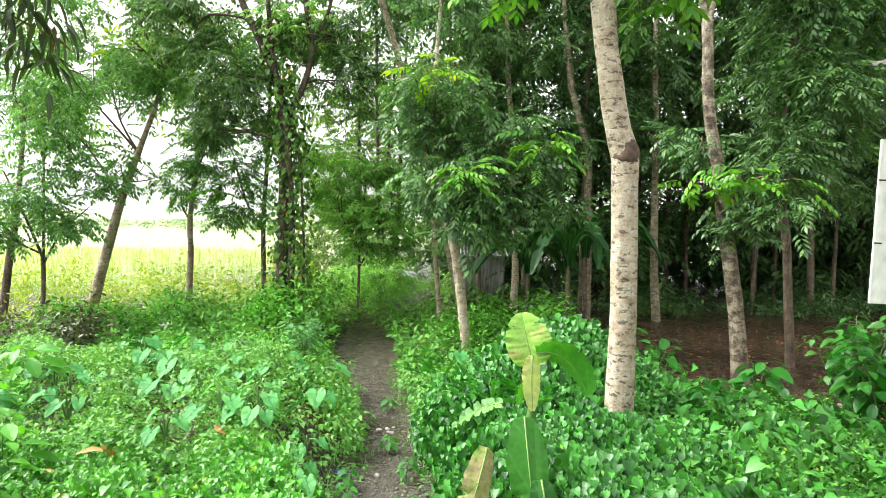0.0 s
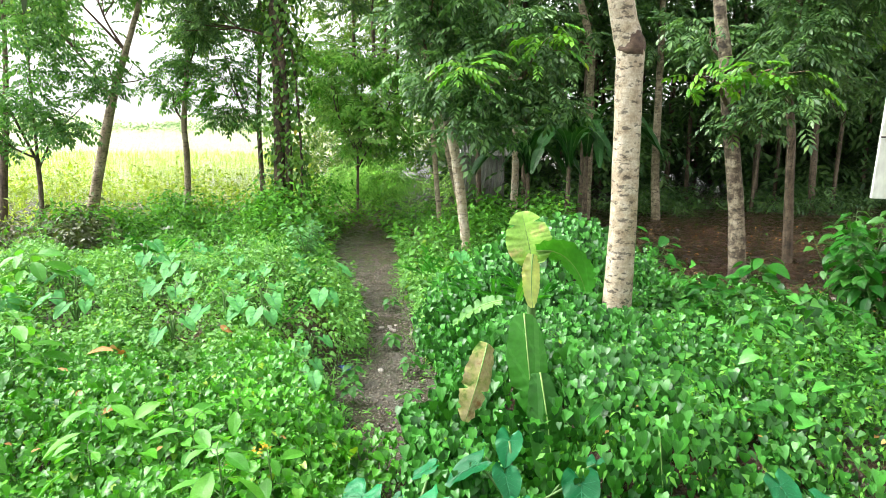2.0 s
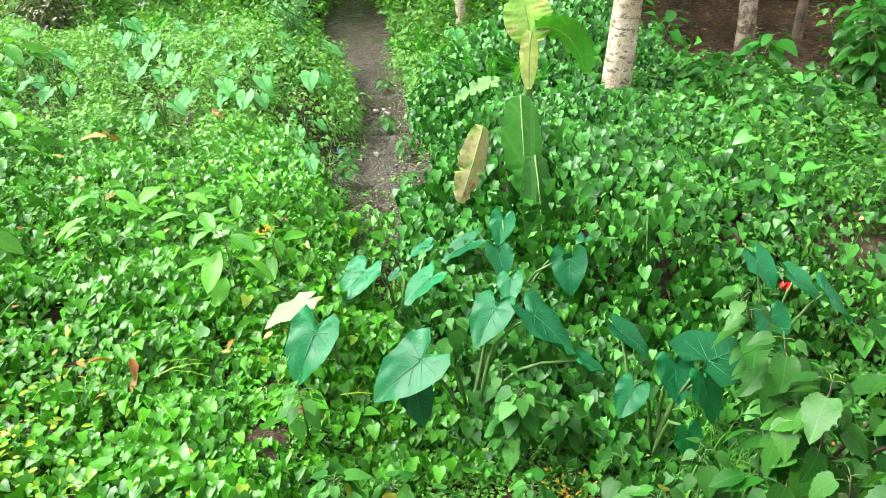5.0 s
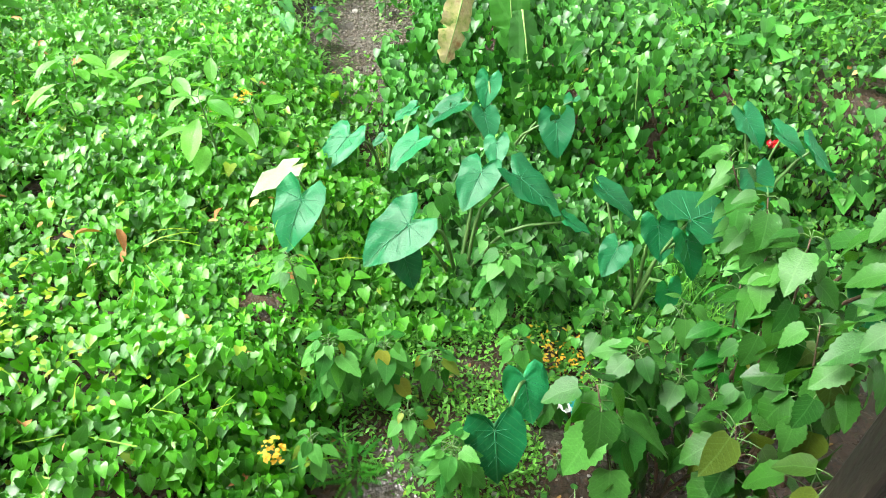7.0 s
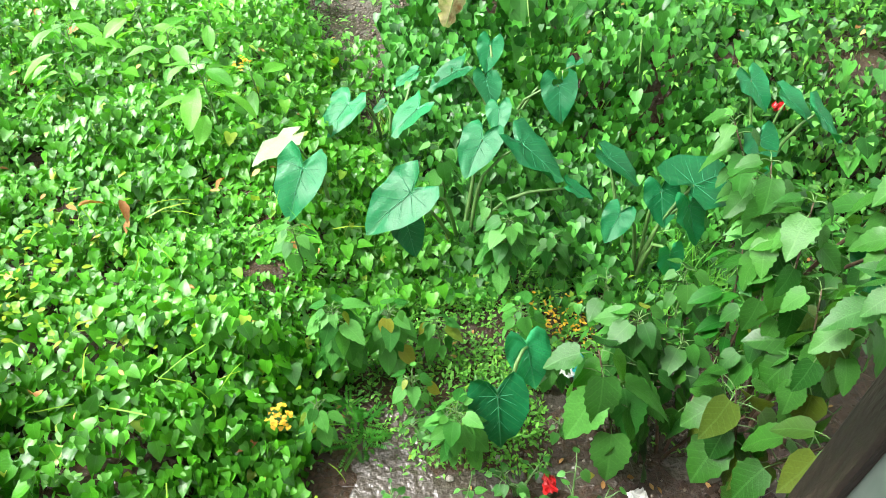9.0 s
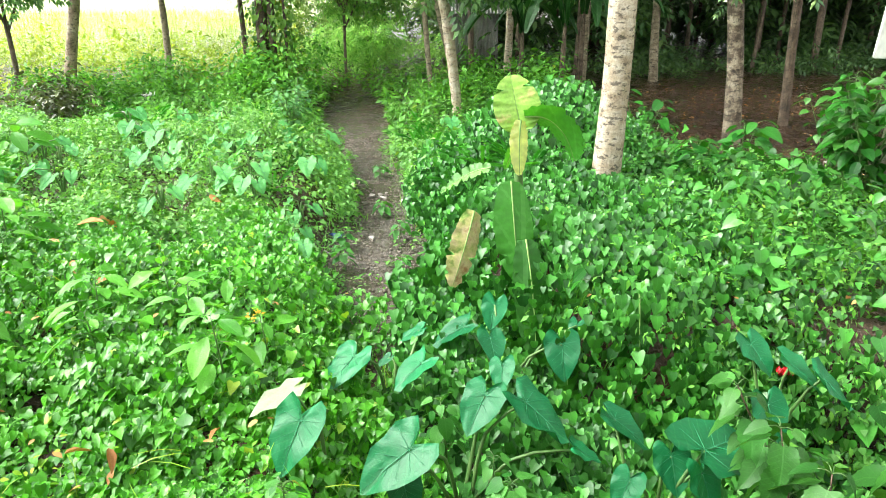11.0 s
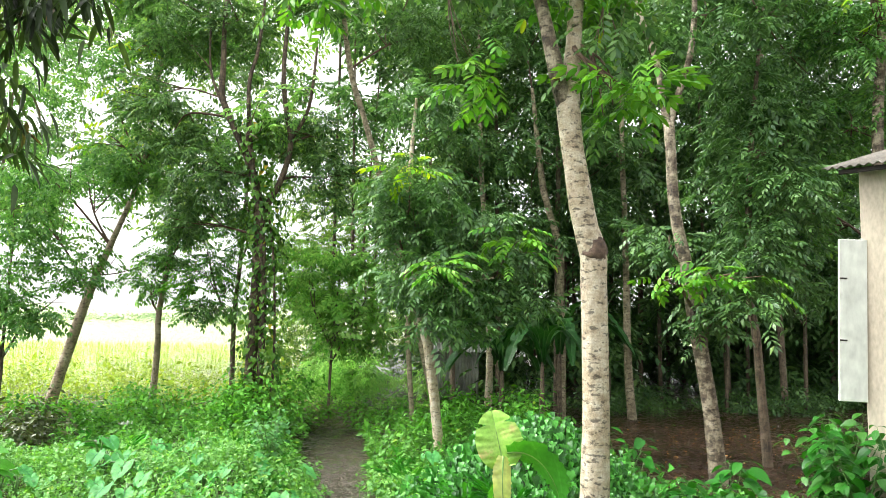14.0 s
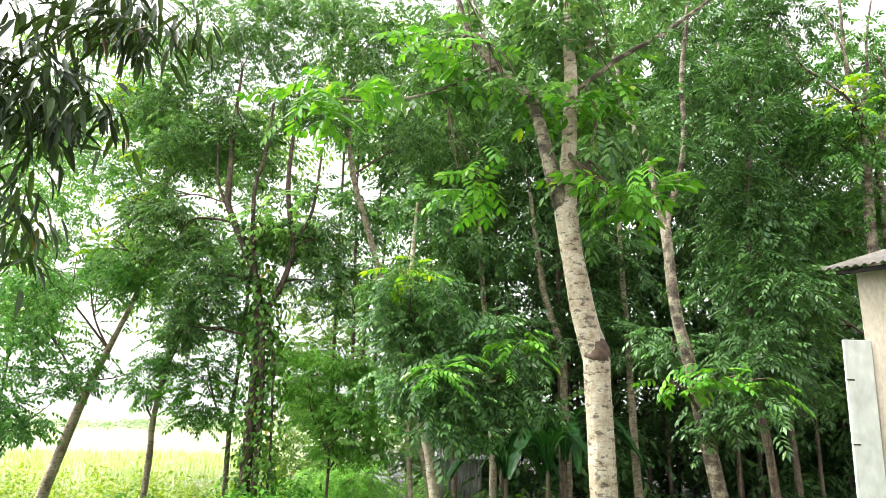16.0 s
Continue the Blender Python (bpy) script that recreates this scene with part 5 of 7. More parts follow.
hut = thing("shed", (1.0, 20.5, float(height(1.0, 20.5))), "small grey corrugated metal shed on stilts", "shed")
for x in (-0.6, 0.5):
    part("stilt", tube([(x, 0, -0.1, 0.05), (x, 0, 0.35, 0.05)], 6), WOOD, hut)
part("front_sheet", corrugated(13, 1.5, 0.1, 0.02), SHEET, hut, at=Matrix.Translation((-0.7, -0.02, 0.1)) @ pose(0, 0, 0, 90, 0, 0))
part("side_sheet", corrugated(20, 1.5, 0.1, 0.02), SHEET, hut, at=Matrix.Translation((-0.72, 2.0, 0.1)) @ pose(0, 0, 0, 90, 0, -90))
part("roof", corrugated(18, 2.6, 0.1, 0.02), SHEET, hut, at=Matrix.Translation((-0.95, -0.3, 1.52)) @ pose(0, 0, 0, 14, 0, 0))



# ---------------------------------------------------------------- plants with single leaves
UP = Vector((0, 0, 1))


def leaf_pose(base, tip, roll=0.0, origin=(0, 0, 0)):
    """A leaf mesh of length 1 laid from base to tip, upper face up."""
    b, t = Vector(base), Vector(tip)
    y = t - b
    size = y.length
    y.normalize()
    s = y.cross(UP)
    s = s.normalized() if s.length > 1e-3 else Vector((1, 0, 0))
    u = s.cross(y)
    m = Matrix((s, y, u)).transposed().to_4x4() @ Matrix.Rotation(roll, 4, "Y") @ Matrix.Scale(size, 4)
    return Matrix.Translation(b - Vector(origin)) @ m


def taro_mesh(seed):
    """A shield-shaped leaf with two back lobes and a wavy rim, and its raised pale veins."""
    r = np.random.default_rng(seed)
    half = [(0.0, -0.1), (0.12, -0.32), (0.25, -0.42), (0.37, -0.32), (0.44, -0.08), (0.43, 0.2), (0.35, 0.47), (0.23, 0.72), (0.1, 0.9), (0.0, 1.0)]
    rim = half + [(-x, y) for x, y in half[-2:0:-1]]
    n = len(rim)
    V = [(0, 0, -0.02)]
    for f, wave in ((0.5, 0.012), (0.8, 0.03), (1.0, 0.055)):
        for x, y in rim:
            x, y = 1.12 * x * f, y * f
            V.append((x, y, 0.14 * abs(x) - 0.16 * y * abs(y) + r.normal(0, wave)))
    T = [(0, 1 + i, 1 + (i + 1) % n) for i in range(n)]
    for k in (0, 1):
        for i in range(n):
            a, b = 1 + k * n + i, 1 + k * n + (i + 1) % n
            T += [(a, a + n, b + n), (a, b + n, b)]
    T = [t[::-1] for t in T]
    veins = [[(0, 0, 0.0, 0.011), (0, 0.5, -0.03, 0.008), (0, 0.97, -0.145, 0.003)]]
    for sgn in (-1, 1):
        for x, y in ((0.25, -0.38), (0.42, -0.06), (0.41, 0.22), (0.33, 0.48), (0.21, 0.73)):
            s = max(y - 0.3, 0.0)
            veins.append([(0, s, -0.16 * s * s + 0.004, 0.005), (sgn * x * 0.5, (s + y) / 2, 0.07 * x - 0.16 * ((s + y) / 2) * abs((s + y) / 2) + 0.004, 0.004), (sgn * x * 0.92, y * 0.95, 0.13 * x - 0.16 * y * abs(y) + 0.004, 0.002)])
    return mesh_of("leaf", V, T, G_TARO), join([tube(v, 4) for v in veins])


VEIN = rough_material("leaf_vein", [(0.3, (0.016, 0.19, 0.075)), (0.7, (0.03, 0.25, 0.1))], 20.0, rough=0.5, bump=0.1)
TARO = []
for q in range(4):
    me, vv = taro_mesh(200 + q)
    TARO.append((me, mesh_of("vein_network", vv[0], vv[1], VEIN)))


def taro(at, leaves, seed=0, label="taro plant with large wet blue-green leaves", group="taro plants in the drain", copies=TARO):
    """leaves: (stalk end x, y, z, tip x, y, z)."""
    r = np.random.default_rng(seed)
    z = float(height(at[0], at[1]))
    t = thing("taro_plant", (at[0], at[1], z), label, "plant", group)
    o = np.array([at[0], at[1], z])
    for k, q in enumerate(leaves):
        b, p = np.array(q[:3]), np.array(q[3:6])
        b, p = b + 0.16 * (p - b), b + 0.94 * (p - b)
        me, vv = copies[int(r.integers(0, len(copies)))]
        d = (p - b) / np.linalg.norm(p - b)
        leaf = part("leaf", me, None, t, at=leaf_pose(b, p, r.normal(0, 0.12), o))
        part("vein_network", vv, None, leaf)
        mid = (o + b) / 2 + np.array([0, 0, 0.12]) - 0.06 * d
        part("stalk", tube(np.array([(r.normal(0, 0.015), r.normal(0, 0.015), -0.05, 0.014), (*(mid - o), 0.011), (*(b - o + np.array([0, 0, -0.004])), 0.007)]), 6, 0, k), STEM, t)
    return t


taro((-0.36, 4.0), [(-0.55, 3.91, 0.62, -0.75, 3.63, 0.5), (-0.09, 3.92, 0.55, -0.33, 3.72, 0.45), (-0.13, 4.43, 0.5, -0.32, 4.39, 0.42), (-0.36, 4.2, 0.4, -0.46, 4.14, 0.35)], 1)
taro((-0.66, 3.2), [(-0.74, 3.09, 0.75, -0.87, 2.81, 0.5)], 2)
taro((0.12, 3.05), [(-0.1, 2.88, 0.7, -0.45, 2.71, 0.5), (0.29, 3.34, 0.72, 0.14, 3.09, 0.55), (0.45, 3.27, 0.72, 0.76, 3.05, 0.55), (-0.2, 2.85, 0.5, -0.13, 2.7, 0.3), (0.76, 3.08, 0.5, 0.94, 3.07, 0.4)], 3)
taro((0.4, 4.0), [(0.21, 4.28, 0.62, -0.09, 4.21, 0.5), (0.4, 4.36, 0.78, 0.35, 4.2, 0.6), (0.33, 3.98, 0.72, 0.38, 3.76, 0.6), (0.41, 3.79, 0.62, 0.39, 3.6, 0.5), (0.82, 3.96, 0.7, 0.82, 3.76, 0.45), (0.95, 4.08, 0.75, 0.9, 4.0, 0.62), (0.19, 4.71, 0.55, 0.04, 4.58, 0.48)], 4)
taro((1.15, 2.75), [(0.93, 3.09, 0.72, 1.17, 2.95, 0.6), (1.28, 2.71, 0.75, 1.72, 3.0, 0.7), (1.2, 2.83, 0.7, 1.22, 2.66, 0.5), (1.31, 2.71, 0.7, 1.39, 2.56, 0.45), (1.01, 2.8, 0.55, 0.9, 2.67, 0.4), (1.21, 2.53, 0.5, 1.24, 2.44, 0.3)], 5)
taro((0.3, 1.75), [(0.39, 2.01, 0.45, 0.44, 1.84, 0.22), (0.22, 1.68, 0.55, 0.24, 1.5, 0.25)], 6)
taro((2.05, 3.3), [(1.88, 3.6, 0.9, 2.0, 3.4, 0.75), (2.0, 3.37, 0.9, 2.24, 3.24, 0.75), (2.14, 3.26, 0.88, 2.36, 3.14, 0.7), (1.81, 3.14, 0.8, 1.86, 2.95, 0.6)], 7)
taro((2.05, 2.3), [(2.14, 2.33, 0.75, 2.03, 2.08, 0.5)], 8)
whitened = part("leaf", mesh_of("leaf", [tuple(v.co) for v in TARO[0][0].vertices], [tuple(p.vertices) for p in TARO[0][0].polygons], G_WHITE), None,
                thing("taro_plant", (-0.72, 3.3, float(height(-0.72, 3.3))), "taro leaf blown over with its pale underside up", "plant", "taro plants in the drain"),
                at=leaf_pose((-0.86, 3.28, 0.74), (-1.08, 3.14, 0.68), 0.2, (-0.72, 3.3, float(height(-0.72, 3.3)))))
part("stalk", tube([(0, 0, -0.05, 0.012), (0, -0.05, 0.25, 0.01), (-0.07, -0.16, 0.8 - float(height(-0.72, 3.3)), 0.007)], 6), STEM, whitened.parent)

# the taro colony on the far bank: a few plants, repeated
TARO_BANK = []
for q in range(3):
    me, vv = taro_mesh(230 + q)
    me.materials.clear()
    me.materials.append(G_TAROBANK)
    TARO_BANK.append((me, mesh_of("vein_network", vv[0], vv[1], VEIN)))
colony = np.random.default_rng(81)
models = []
for q in range(4):
    lv = []
    for k in range(4):
        a = k * 1.7 + colony.uniform(0, 1)
        h, d, s = colony.uniform(0.2, 0.36), colony.uniform(0.1, 0.3), colony.uniform(0.24, 0.34)
        b = (-2.5 - q * 0.6 + d * math.sin(a), 8.6 + d * math.cos(a), 0.5 + h)
        lv.append((*b, b[0] + 0.7 * s * math.sin(a), b[1] + 0.4 * s * math.cos(a) - 0.5 * s, b[2] - 0.45 * s))
    models.append(taro((-2.5 - q * 0.6, 8.6), lv, 90 + q, "small taro plant among the bank weeds", "taro plants on the bank", TARO_BANK))
spots = [(x, y) for x, y in zip(colony.uniform(-5.2, -1.6, 60), colony.uniform(6.6, 11.5, 60)) if x < path_x(y) - path_w(y) - 0.35][:24] + [(-1.6, 7.2), (-1.75, 6.7), (-1.5, 6.2), (-1.9, 9.4), (0.35, 9.5), (0.5, 10.6), (0.1, 11.4), (-1.45, 5.9)]
for k, (x, y) in enumerate(spots):
    copy_thing(models[k % 4], pose(x, y, float(height(x, y)), 0, 0, colony.uniform(-50, 50)) @ Matrix.Translation((0, 0, 0.16)) @ Matrix.Scale(colony.uniform(0.7, 1.05), 4))


def blade_mesh(name, tpl, mat):
    return mesh_of(name, tpl[0], tpl[1], mat)


SERRATE = blade([(0.19, -0.05), (0.24, -0.03), (0.33, 0.07), (0.31, 0.11), (0.38, 0.2), (0.35, 0.25), (0.39, 0.35), (0.34, 0.4), (0.35, 0.5), (0.28, 0.55), (0.27, 0.66), (0.19, 0.7), (0.16, 0.82), (0.07, 0.93)], 0.34, 0.14)
PALE_LEAF = [blade_mesh("leaf", SERRATE, G_PALE), blade_mesh("leaf", BROAD, G_PALE)]
BROAD_LEAF = [blade_mesh("leaf", BROAD, G_BROAD), blade_mesh("leaf", blade([(0.12, 0.05), (0.24, 0.25), (0.26, 0.5), (0.17, 0.78)], 0.25, 0.2), G_BROAD)]
ROSETTE_LEAF = [blade_mesh("leaf", blade([(0.1, 0.1), (0.22, 0.3), (0.26, 0.52), (0.22, 0.72), (0.1, 0.92)], 0.3, 0.25), leaf_material("rosette_leaf", (0.05, 0.24, 0.02), (0.13, 0.42, 0.045), rough=0.35, by_object=True, shine=0.35))]
DEEP_LEAF = [blade_mesh("leaf", SERRATE, leaf_material("deep_leaf", (0.02, 0.11, 0.013), (0.06, 0.22, 0.03), rough=0.32, by_object=True, shine=0.4))]
SOFT_LEAF = [blade_mesh("leaf", SERRATE, leaf_material("soft_leaf", (0.016, 0.095, 0.012), (0.052, 0.19, 0.03), rough=0.38, by_object=True, shine=0.35))]
YELLOWED = [blade_mesh("leaf", BROAD, leaf_material("yellowed_leaf", (0.13, 0.22, 0.025), (0.28, 0.27, 0.03), by_object=True))]


def shrub(name, label, at, tall, n, size, meshes, seed=0, stems=1, spread=0.12, top=0.45, bark=None, group="", odd=0.04, droop=-0.45, category="shrub"):
    """Stems with broad leaves set round them on short stalks; the leaves crowd towards the top."""
    r = np.random.default_rng(seed)
    z = float(height(at[0], at[1]))
    t = thing(name, (at[0], at[1], z), label, category, group)
    stalks = []
    for s in range(stems):
        a = r.uniform(0, 6.28)
        lean = spread * (1 if stems > 1 else 0.3) * r.uniform(0.6, 1.4)
        h = tall * r.uniform(0.8, 1.0) if s else tall
        line = np.array([(0.02 * s * math.sin(a), 0.02 * s * math.cos(a), -0.06, 0.006 + 0.007 * tall), (lean * 0.3 * math.sin(a), lean * 0.3 * math.cos(a), h * 0.4, 0.005 + 0.005 * tall), (lean * math.sin(a), lean * math.cos(a), h * 0.97, 0.003)])
        part("stem", tube(line, 6, 0.02, seed + s), bark or STEM, t)
        m = n // stems
        for k in range(m):
            f = 1 - (1 - top * 0.3) * (k / m) ** 1.15 * (0.75 if tall < 1 else 0.85)
            c = np.array([np.interp(f * h, line[:, 2], line[:, j]) for j in (0, 1, 2)])
            az = a + k * 2.4 + r.normal(0, 0.3)
            reach = (0.25 + 0.5 * (1 - f)) * size * r.uniform(0.7, 1.3) + 0.02
            b = c + np.array([math.sin(az) * reach, math.cos(az) * reach, 0.3 * reach])
            ln = size * r.uniform(0.6, 1.15) * (0.55 + 0.6 * min(1, (k + 1) / 5))
            pt = droop * (0.5 + 0.9 * (1 - f)) + r.normal(0, 0.22)
            tip = b + ln * np.array([math.cos(pt) * math.sin(az), math.cos(pt) * math.cos(az), math.sin(pt)])
            me = YELLOWED[0] if r.uniform() < odd else meshes[int(r.integers(0, len(meshes)))]
            part("leaf", me, None, t, at=leaf_pose(b, tip, r.normal(0, 0.25)))
            stalks.append(tube([(*c, 0.003), (*((b + c) / 2 + np.array([0, 0, 0.01])), 0.0025), (*b, 0.0025)], 4))
    tagged(part("stalk_mass", join(stalks), STEM, t), kind="stuff")
    return t


PALE = "young shrub with soft pale green leaves"
for k, (x, y, tall, n, size) in enumerate([(-0.49, 2.11, 0.6, 34, 0.125), (-0.28, 2.16, 0.5, 22, 0.12), (0.0, 2.21, 0.34, 14, 0.115), (0.33, 2.62, 0.62, 38, 0.125), (0.42, 2.3, 0.36, 12, 0.115),
                                           (0.92, 1.95, 0.66, 30, 0.15), (1.1, 1.9, 0.5, 18, 0.14), (0.07, 1.6, 0.5, 24, 0.12), (0.56, 1.72, 0.16, 6, 0.07),
                                           (-0.6, 1.69, 0.4, 14, 0.1), (-0.75, 2.6, 0.4, 12, 0.11), (0.62, 2.75, 0.4, 14, 0.1), (-0.15, 1.9, 0.35, 12, 0.1), (0.55, 2.0, 0.3, 12, 0.09), (0.75, 1.75, 0.35, 14, 0.1), (0.05, 3.3, 0.62, 14, 0.12), (0.3, 2.95, 0.5, 10, 0.1), (0.9, 2.45, 0.4, 8, 0.13), (1.25, 2.3, 0.55, 10, 0.15)]):
    shrub("pale_shrub", PALE, (x, y), tall, int(n * 1.45), size * 0.84, PALE_LEAF if x < 0.5 else PALE_LEAF[:1] + SOFT_LEAF + SOFT_LEAF, 300 + k, group="pale shrubs by the drain", odd=0.03, droop=-0.72)
shrub("tall_shrub", "tall shrub with large drooping serrated leaves on brown stems", (1.5, 1.8), 1.25, 120, 0.15, DEEP_LEAF + SOFT_LEAF, 330, 4, 0.4, bark=TWIG, odd=0.0, droop=-0.95)
shrub("tall_shrub", "tall shrub with large pale leaves and seed heads", (1.85, 2.45), 1.25, 110, 0.15, SOFT_LEAF + SOFT_LEAF + DEEP_LEAF + PALE_LEAF[:1], 331, 4, 0.4, bark=TWIG, odd=0.0, droop=-0.8)
HANG_LEAF = [blade_mesh("leaf", blade([(0.2, -0.04), (0.33, 0.12), (0.31, 0.2), (0.38, 0.32), (0.33, 0.42), (0.34, 0.55), (0.24, 0.66), (0.2, 0.8), (0.08, 0.92)], 0.3, 0.18), leaf_material("hanging_leaf", (0.009, 0.06, 0.007), (0.036, 0.14, 0.014), rough=0.3, by_object=True, shine=0.45))]
OLIVE_LEAF = [blade_mesh("leaf", BROAD, leaf_material("olive_leaf", (0.03, 0.085, 0.01), (0.1, 0.15, 0.018), rough=0.35, by_object=True))]
shrub("hanging_shrub", "shrub with large limp hanging leaves on a dark stem", (0.77, 1.5), 0.72, 30, 0.19, SOFT_LEAF + HANG_LEAF + PALE_LEAF[:1], 333, 2, 0.2, bark=TWIG, group="limp shrubs in the mud", odd=0.0, droop=-1.1)
shrub("hanging_shrub", "shrub with large dark limp leaves on a brown stem", (1.27, 1.4), 0.86, 34, 0.2, HANG_LEAF + HANG_LEAF + OLIVE_LEAF, 334, 2, 0.25, bark=TWIG, group="limp shrubs in the mud", odd=0.0, droop=-1.15)
shrub("hanging_shrub", "shrub with limp olive and dark green leaves", (1.02, 1.6), 0.55, 18, 0.15, HANG_LEAF + SOFT_LEAF, 335, 3, 0.25, bark=TWIG, group="limp shrubs in the mud", odd=0.0, droop=-1.15)
shrub("hanging_shrub", "shrub with pale limp leaves beside the window", (1.62, 1.62), 0.95, 30, 0.19, HANG_LEAF + SOFT_LEAF + OLIVE_LEAF, 336, 2, 0.25, bark=TWIG, group="limp shrubs in the mud", odd=0.0, droop=-1.0)
for k, (x, y) in enumerate([(-0.24, 1.28), (-0.38, 1.22), (-0.1, 1.75), (0.05, 1.32), (0.32, 1.42)]):
    shrub("puddle_weed", "low leafy weed standing in the puddle", (x, y), 0.16, 26, 0.055, PALE_LEAF[1:] + SOFT_LEAF, 440 + k, 4, 0.12, group="weeds in the puddle", odd=0.0, droop=-0.2, category="plant")
shrub("runner_weed", "small weed with thin yellowish stems in the mud", (0.53, 1.3), 0.3, 34, 0.07, PALE_LEAF + SOFT_LEAF, 337, 5, 0.16, odd=0.12, droop=-0.6, category="plant")
shrub("glossy_shrub", "dark glossy-leaved shrub with brown stems", (1.42, 2.05), 0.85, 40, 0.13, BROAD_LEAF, 332, 3, 0.25, bark=TWIG)
for k, (x, y, tall, n, size) in enumerate([(-3.55, 5.05, 0.34, 13, 0.3), (-1.36, 3.62, 0.42, 12, 0.2), (-2.48, 4.31, 0.32, 9, 0.24), (-2.0, 4.47, 0.35, 8, 0.2), (-2.3, 3.9, 0.3, 8, 0.18), (-1.75, 4.1, 0.36, 8, 0.17), (-3.9, 5.6, 0.5, 14, 0.26), (-3.2, 3.9, 0.35, 9, 0.2), (-1.15, 3.9, 0.3, 8, 0.15), (-5.4, 8.3, 0.5, 14, 0.34), (-4.9, 6.9, 0.45, 12, 0.24), (-1.6, 4.6, 0.3, 8, 0.16)]):
    shrub("broadleaf_weed", "broad-leaved weed rosette rising from the creeper", (x, y), tall * 1.25 + 0.1, n, size, ROSETTE_LEAF, 350 + k, group="weed rosettes on the bank", droop=-0.2, odd=0.0, category="plant")
for k, (x, y, tall, n, size) in enumerate([(1.13, 4.25, 0.35, 7, 0.16), (2.68, 7.12, 0.5, 12, 0.26), (3.2, 7.0, 0.42, 12, 0.3), (4.2, 7.4, 0.4, 14, 0.2), (3.28, 10.4, 0.7, 16, 0.2), (2.55, 8.6, 1.0, 26, 0.2), (3.0, 6.4, 0.4, 12, 0.2), (3.6, 6.0, 0.4, 12, 0.2), (2.5, 5.6, 0.35, 9, 0.16), (4.1, 6.6, 0.5, 14, 0.2), (3.6, 7.9, 0.7, 22, 0.26), (3.75, 7.5, 0.5, 16, 0.24), (2.5, 6.6, 0.5, 12, 0.24), (3.8, 12.3, 0.4, 10, 0.16)]):
    shrub("broadleaf_shrub", "broad-leaved green shrub on the mound", (x, y), tall, n, size, BROAD_LEAF, 370 + k, 2 if n > 14 else 1, 0.25, group="shrubs on the mound", odd=0.0)
for k, (x, y, tall, n) in enumerate([(4.8, 7.75, 1.45, 150), (4.75, 7.3, 1.2, 120), (5.05, 6.9, 1.5, 130), (4.95, 8.4, 1.4, 110), (5.0, 6.4, 0.9, 80), (5.5, 6.4, 1.2, 80)]):
    shrub("wall_shrub", "dense shrub beside the house, shade put into its dark leaves", (x, y), tall, n, 0.16, BROAD_LEAF + DEEP_LEAF, 390 + k, 7, 0.42, group="shrubs by the house", odd=0.0)

for k, (x, y) in enumerate([(-0.78, 8.15), (-0.5, 7.25), (-1.2, 9.1), (-0.42, 6.35), (-1.12, 7.0), (-1.02, 6.5), (-0.95, 9.9)]):
    shrub("path_weed", "small green weed growing in the drain bed", (x, y), 0.2 + 0.05 * (k % 3), 14, 0.1, PALE_LEAF, 410 + k, group="weeds in the drain bed", odd=0.0, category="plant")

# ferns
FROND = mesh_of("frond", FERN[0], FERN[1], leaf_material("fern_frond", (0.02, 0.17, 0.015), (0.07, 0.34, 0.03), by_object=True, rough=0.5, shine=0.15))
ferny = np.random.default_rng(95)


def fern(at, n, size, rise=0.6):
    z = float(height(*at))
    t = thing("fern", (*at, z), "feathery green fern on the bank", "fern", "ferns on the banks")
    for k in range(n):
        a = k * 2.4 + ferny.normal(0, 0.3)
        b = Vector((0, 0, 0.02))
        p = rise + ferny.normal(0, 0.25)
        s = 0.72 * size * ferny.uniform(0.7, 1.1)
        part("frond", FROND, None, t, at=leaf_pose(b, b + s * Vector((math.cos(p) * math.sin(a), math.cos(p) * math.cos(a), math.sin(p)))))
    return t


for x, y, n, s in [(0.15, 7.6, 9, 0.42), (0.2, 8.4, 9, 0.45), (-0.05, 9.6, 9, 0.5), (0.25, 6.6, 8, 0.4), (-2.1, 8.9, 9, 0.45), (-2.6, 10.6, 9, 0.5), (-4.2, 12.4, 9, 0.8), (-5.0, 11.6, 9, 0.8), (-3.2, 12.6, 8, 0.7), (4.3, 6.4, 7, 0.6), (1.85, 3.9, 6, 0.35), (2.3, 4.4, 6, 0.4), (0.6, 12.0, 8, 0.8), (-6.2, 12.6, 8, 0.8)]:
    fern((x, y), n, s)
for k in range(20):
    y = ferny.uniform(6.8, 12.5)
    fern((float(path_x(y) + path_w(y)) + ferny.uniform(0.4, 1.1), y), 8, ferny.uniform(0.4, 0.55), 1.0)
for k in range(12):
    y = ferny.uniform(7.0, 12.5)
    fern((float(path_x(y) - path_w(y)) - ferny.uniform(0.35, 1.1), y), 8, ferny.uniform(0.4, 0.55), 1.0)
for k in range(9):
    fern((float(ferny.uniform(-0.7, 0.3)), float(ferny.uniform(1.6, 2.5))), 7, float(ferny.uniform(0.13, 0.22)), 0.5)
BUSH_LEAF = [blade_mesh("leaf", OVAL, leaf_material("bushy_leaf", (0.04, 0.16, 0.045), (0.12, 0.31, 0.1), rough=0.5, by_object=True, shine=0.2))]
for k, (x, y, tall) in enumerate(((-2.25, 10.3, 1.05), (-2.45, 10.7, 0.8))):
    shrub("bushy_weed", "tall bushy weed with small grey-green leaves", (x, y), tall, 110, 0.12, BUSH_LEAF, 430 + k, 6, 0.28, top=0.2, group="bushy weeds by the drain", odd=0.0, droop=-0.2, category="plant")

# ---------------------------------------------------------------- banana


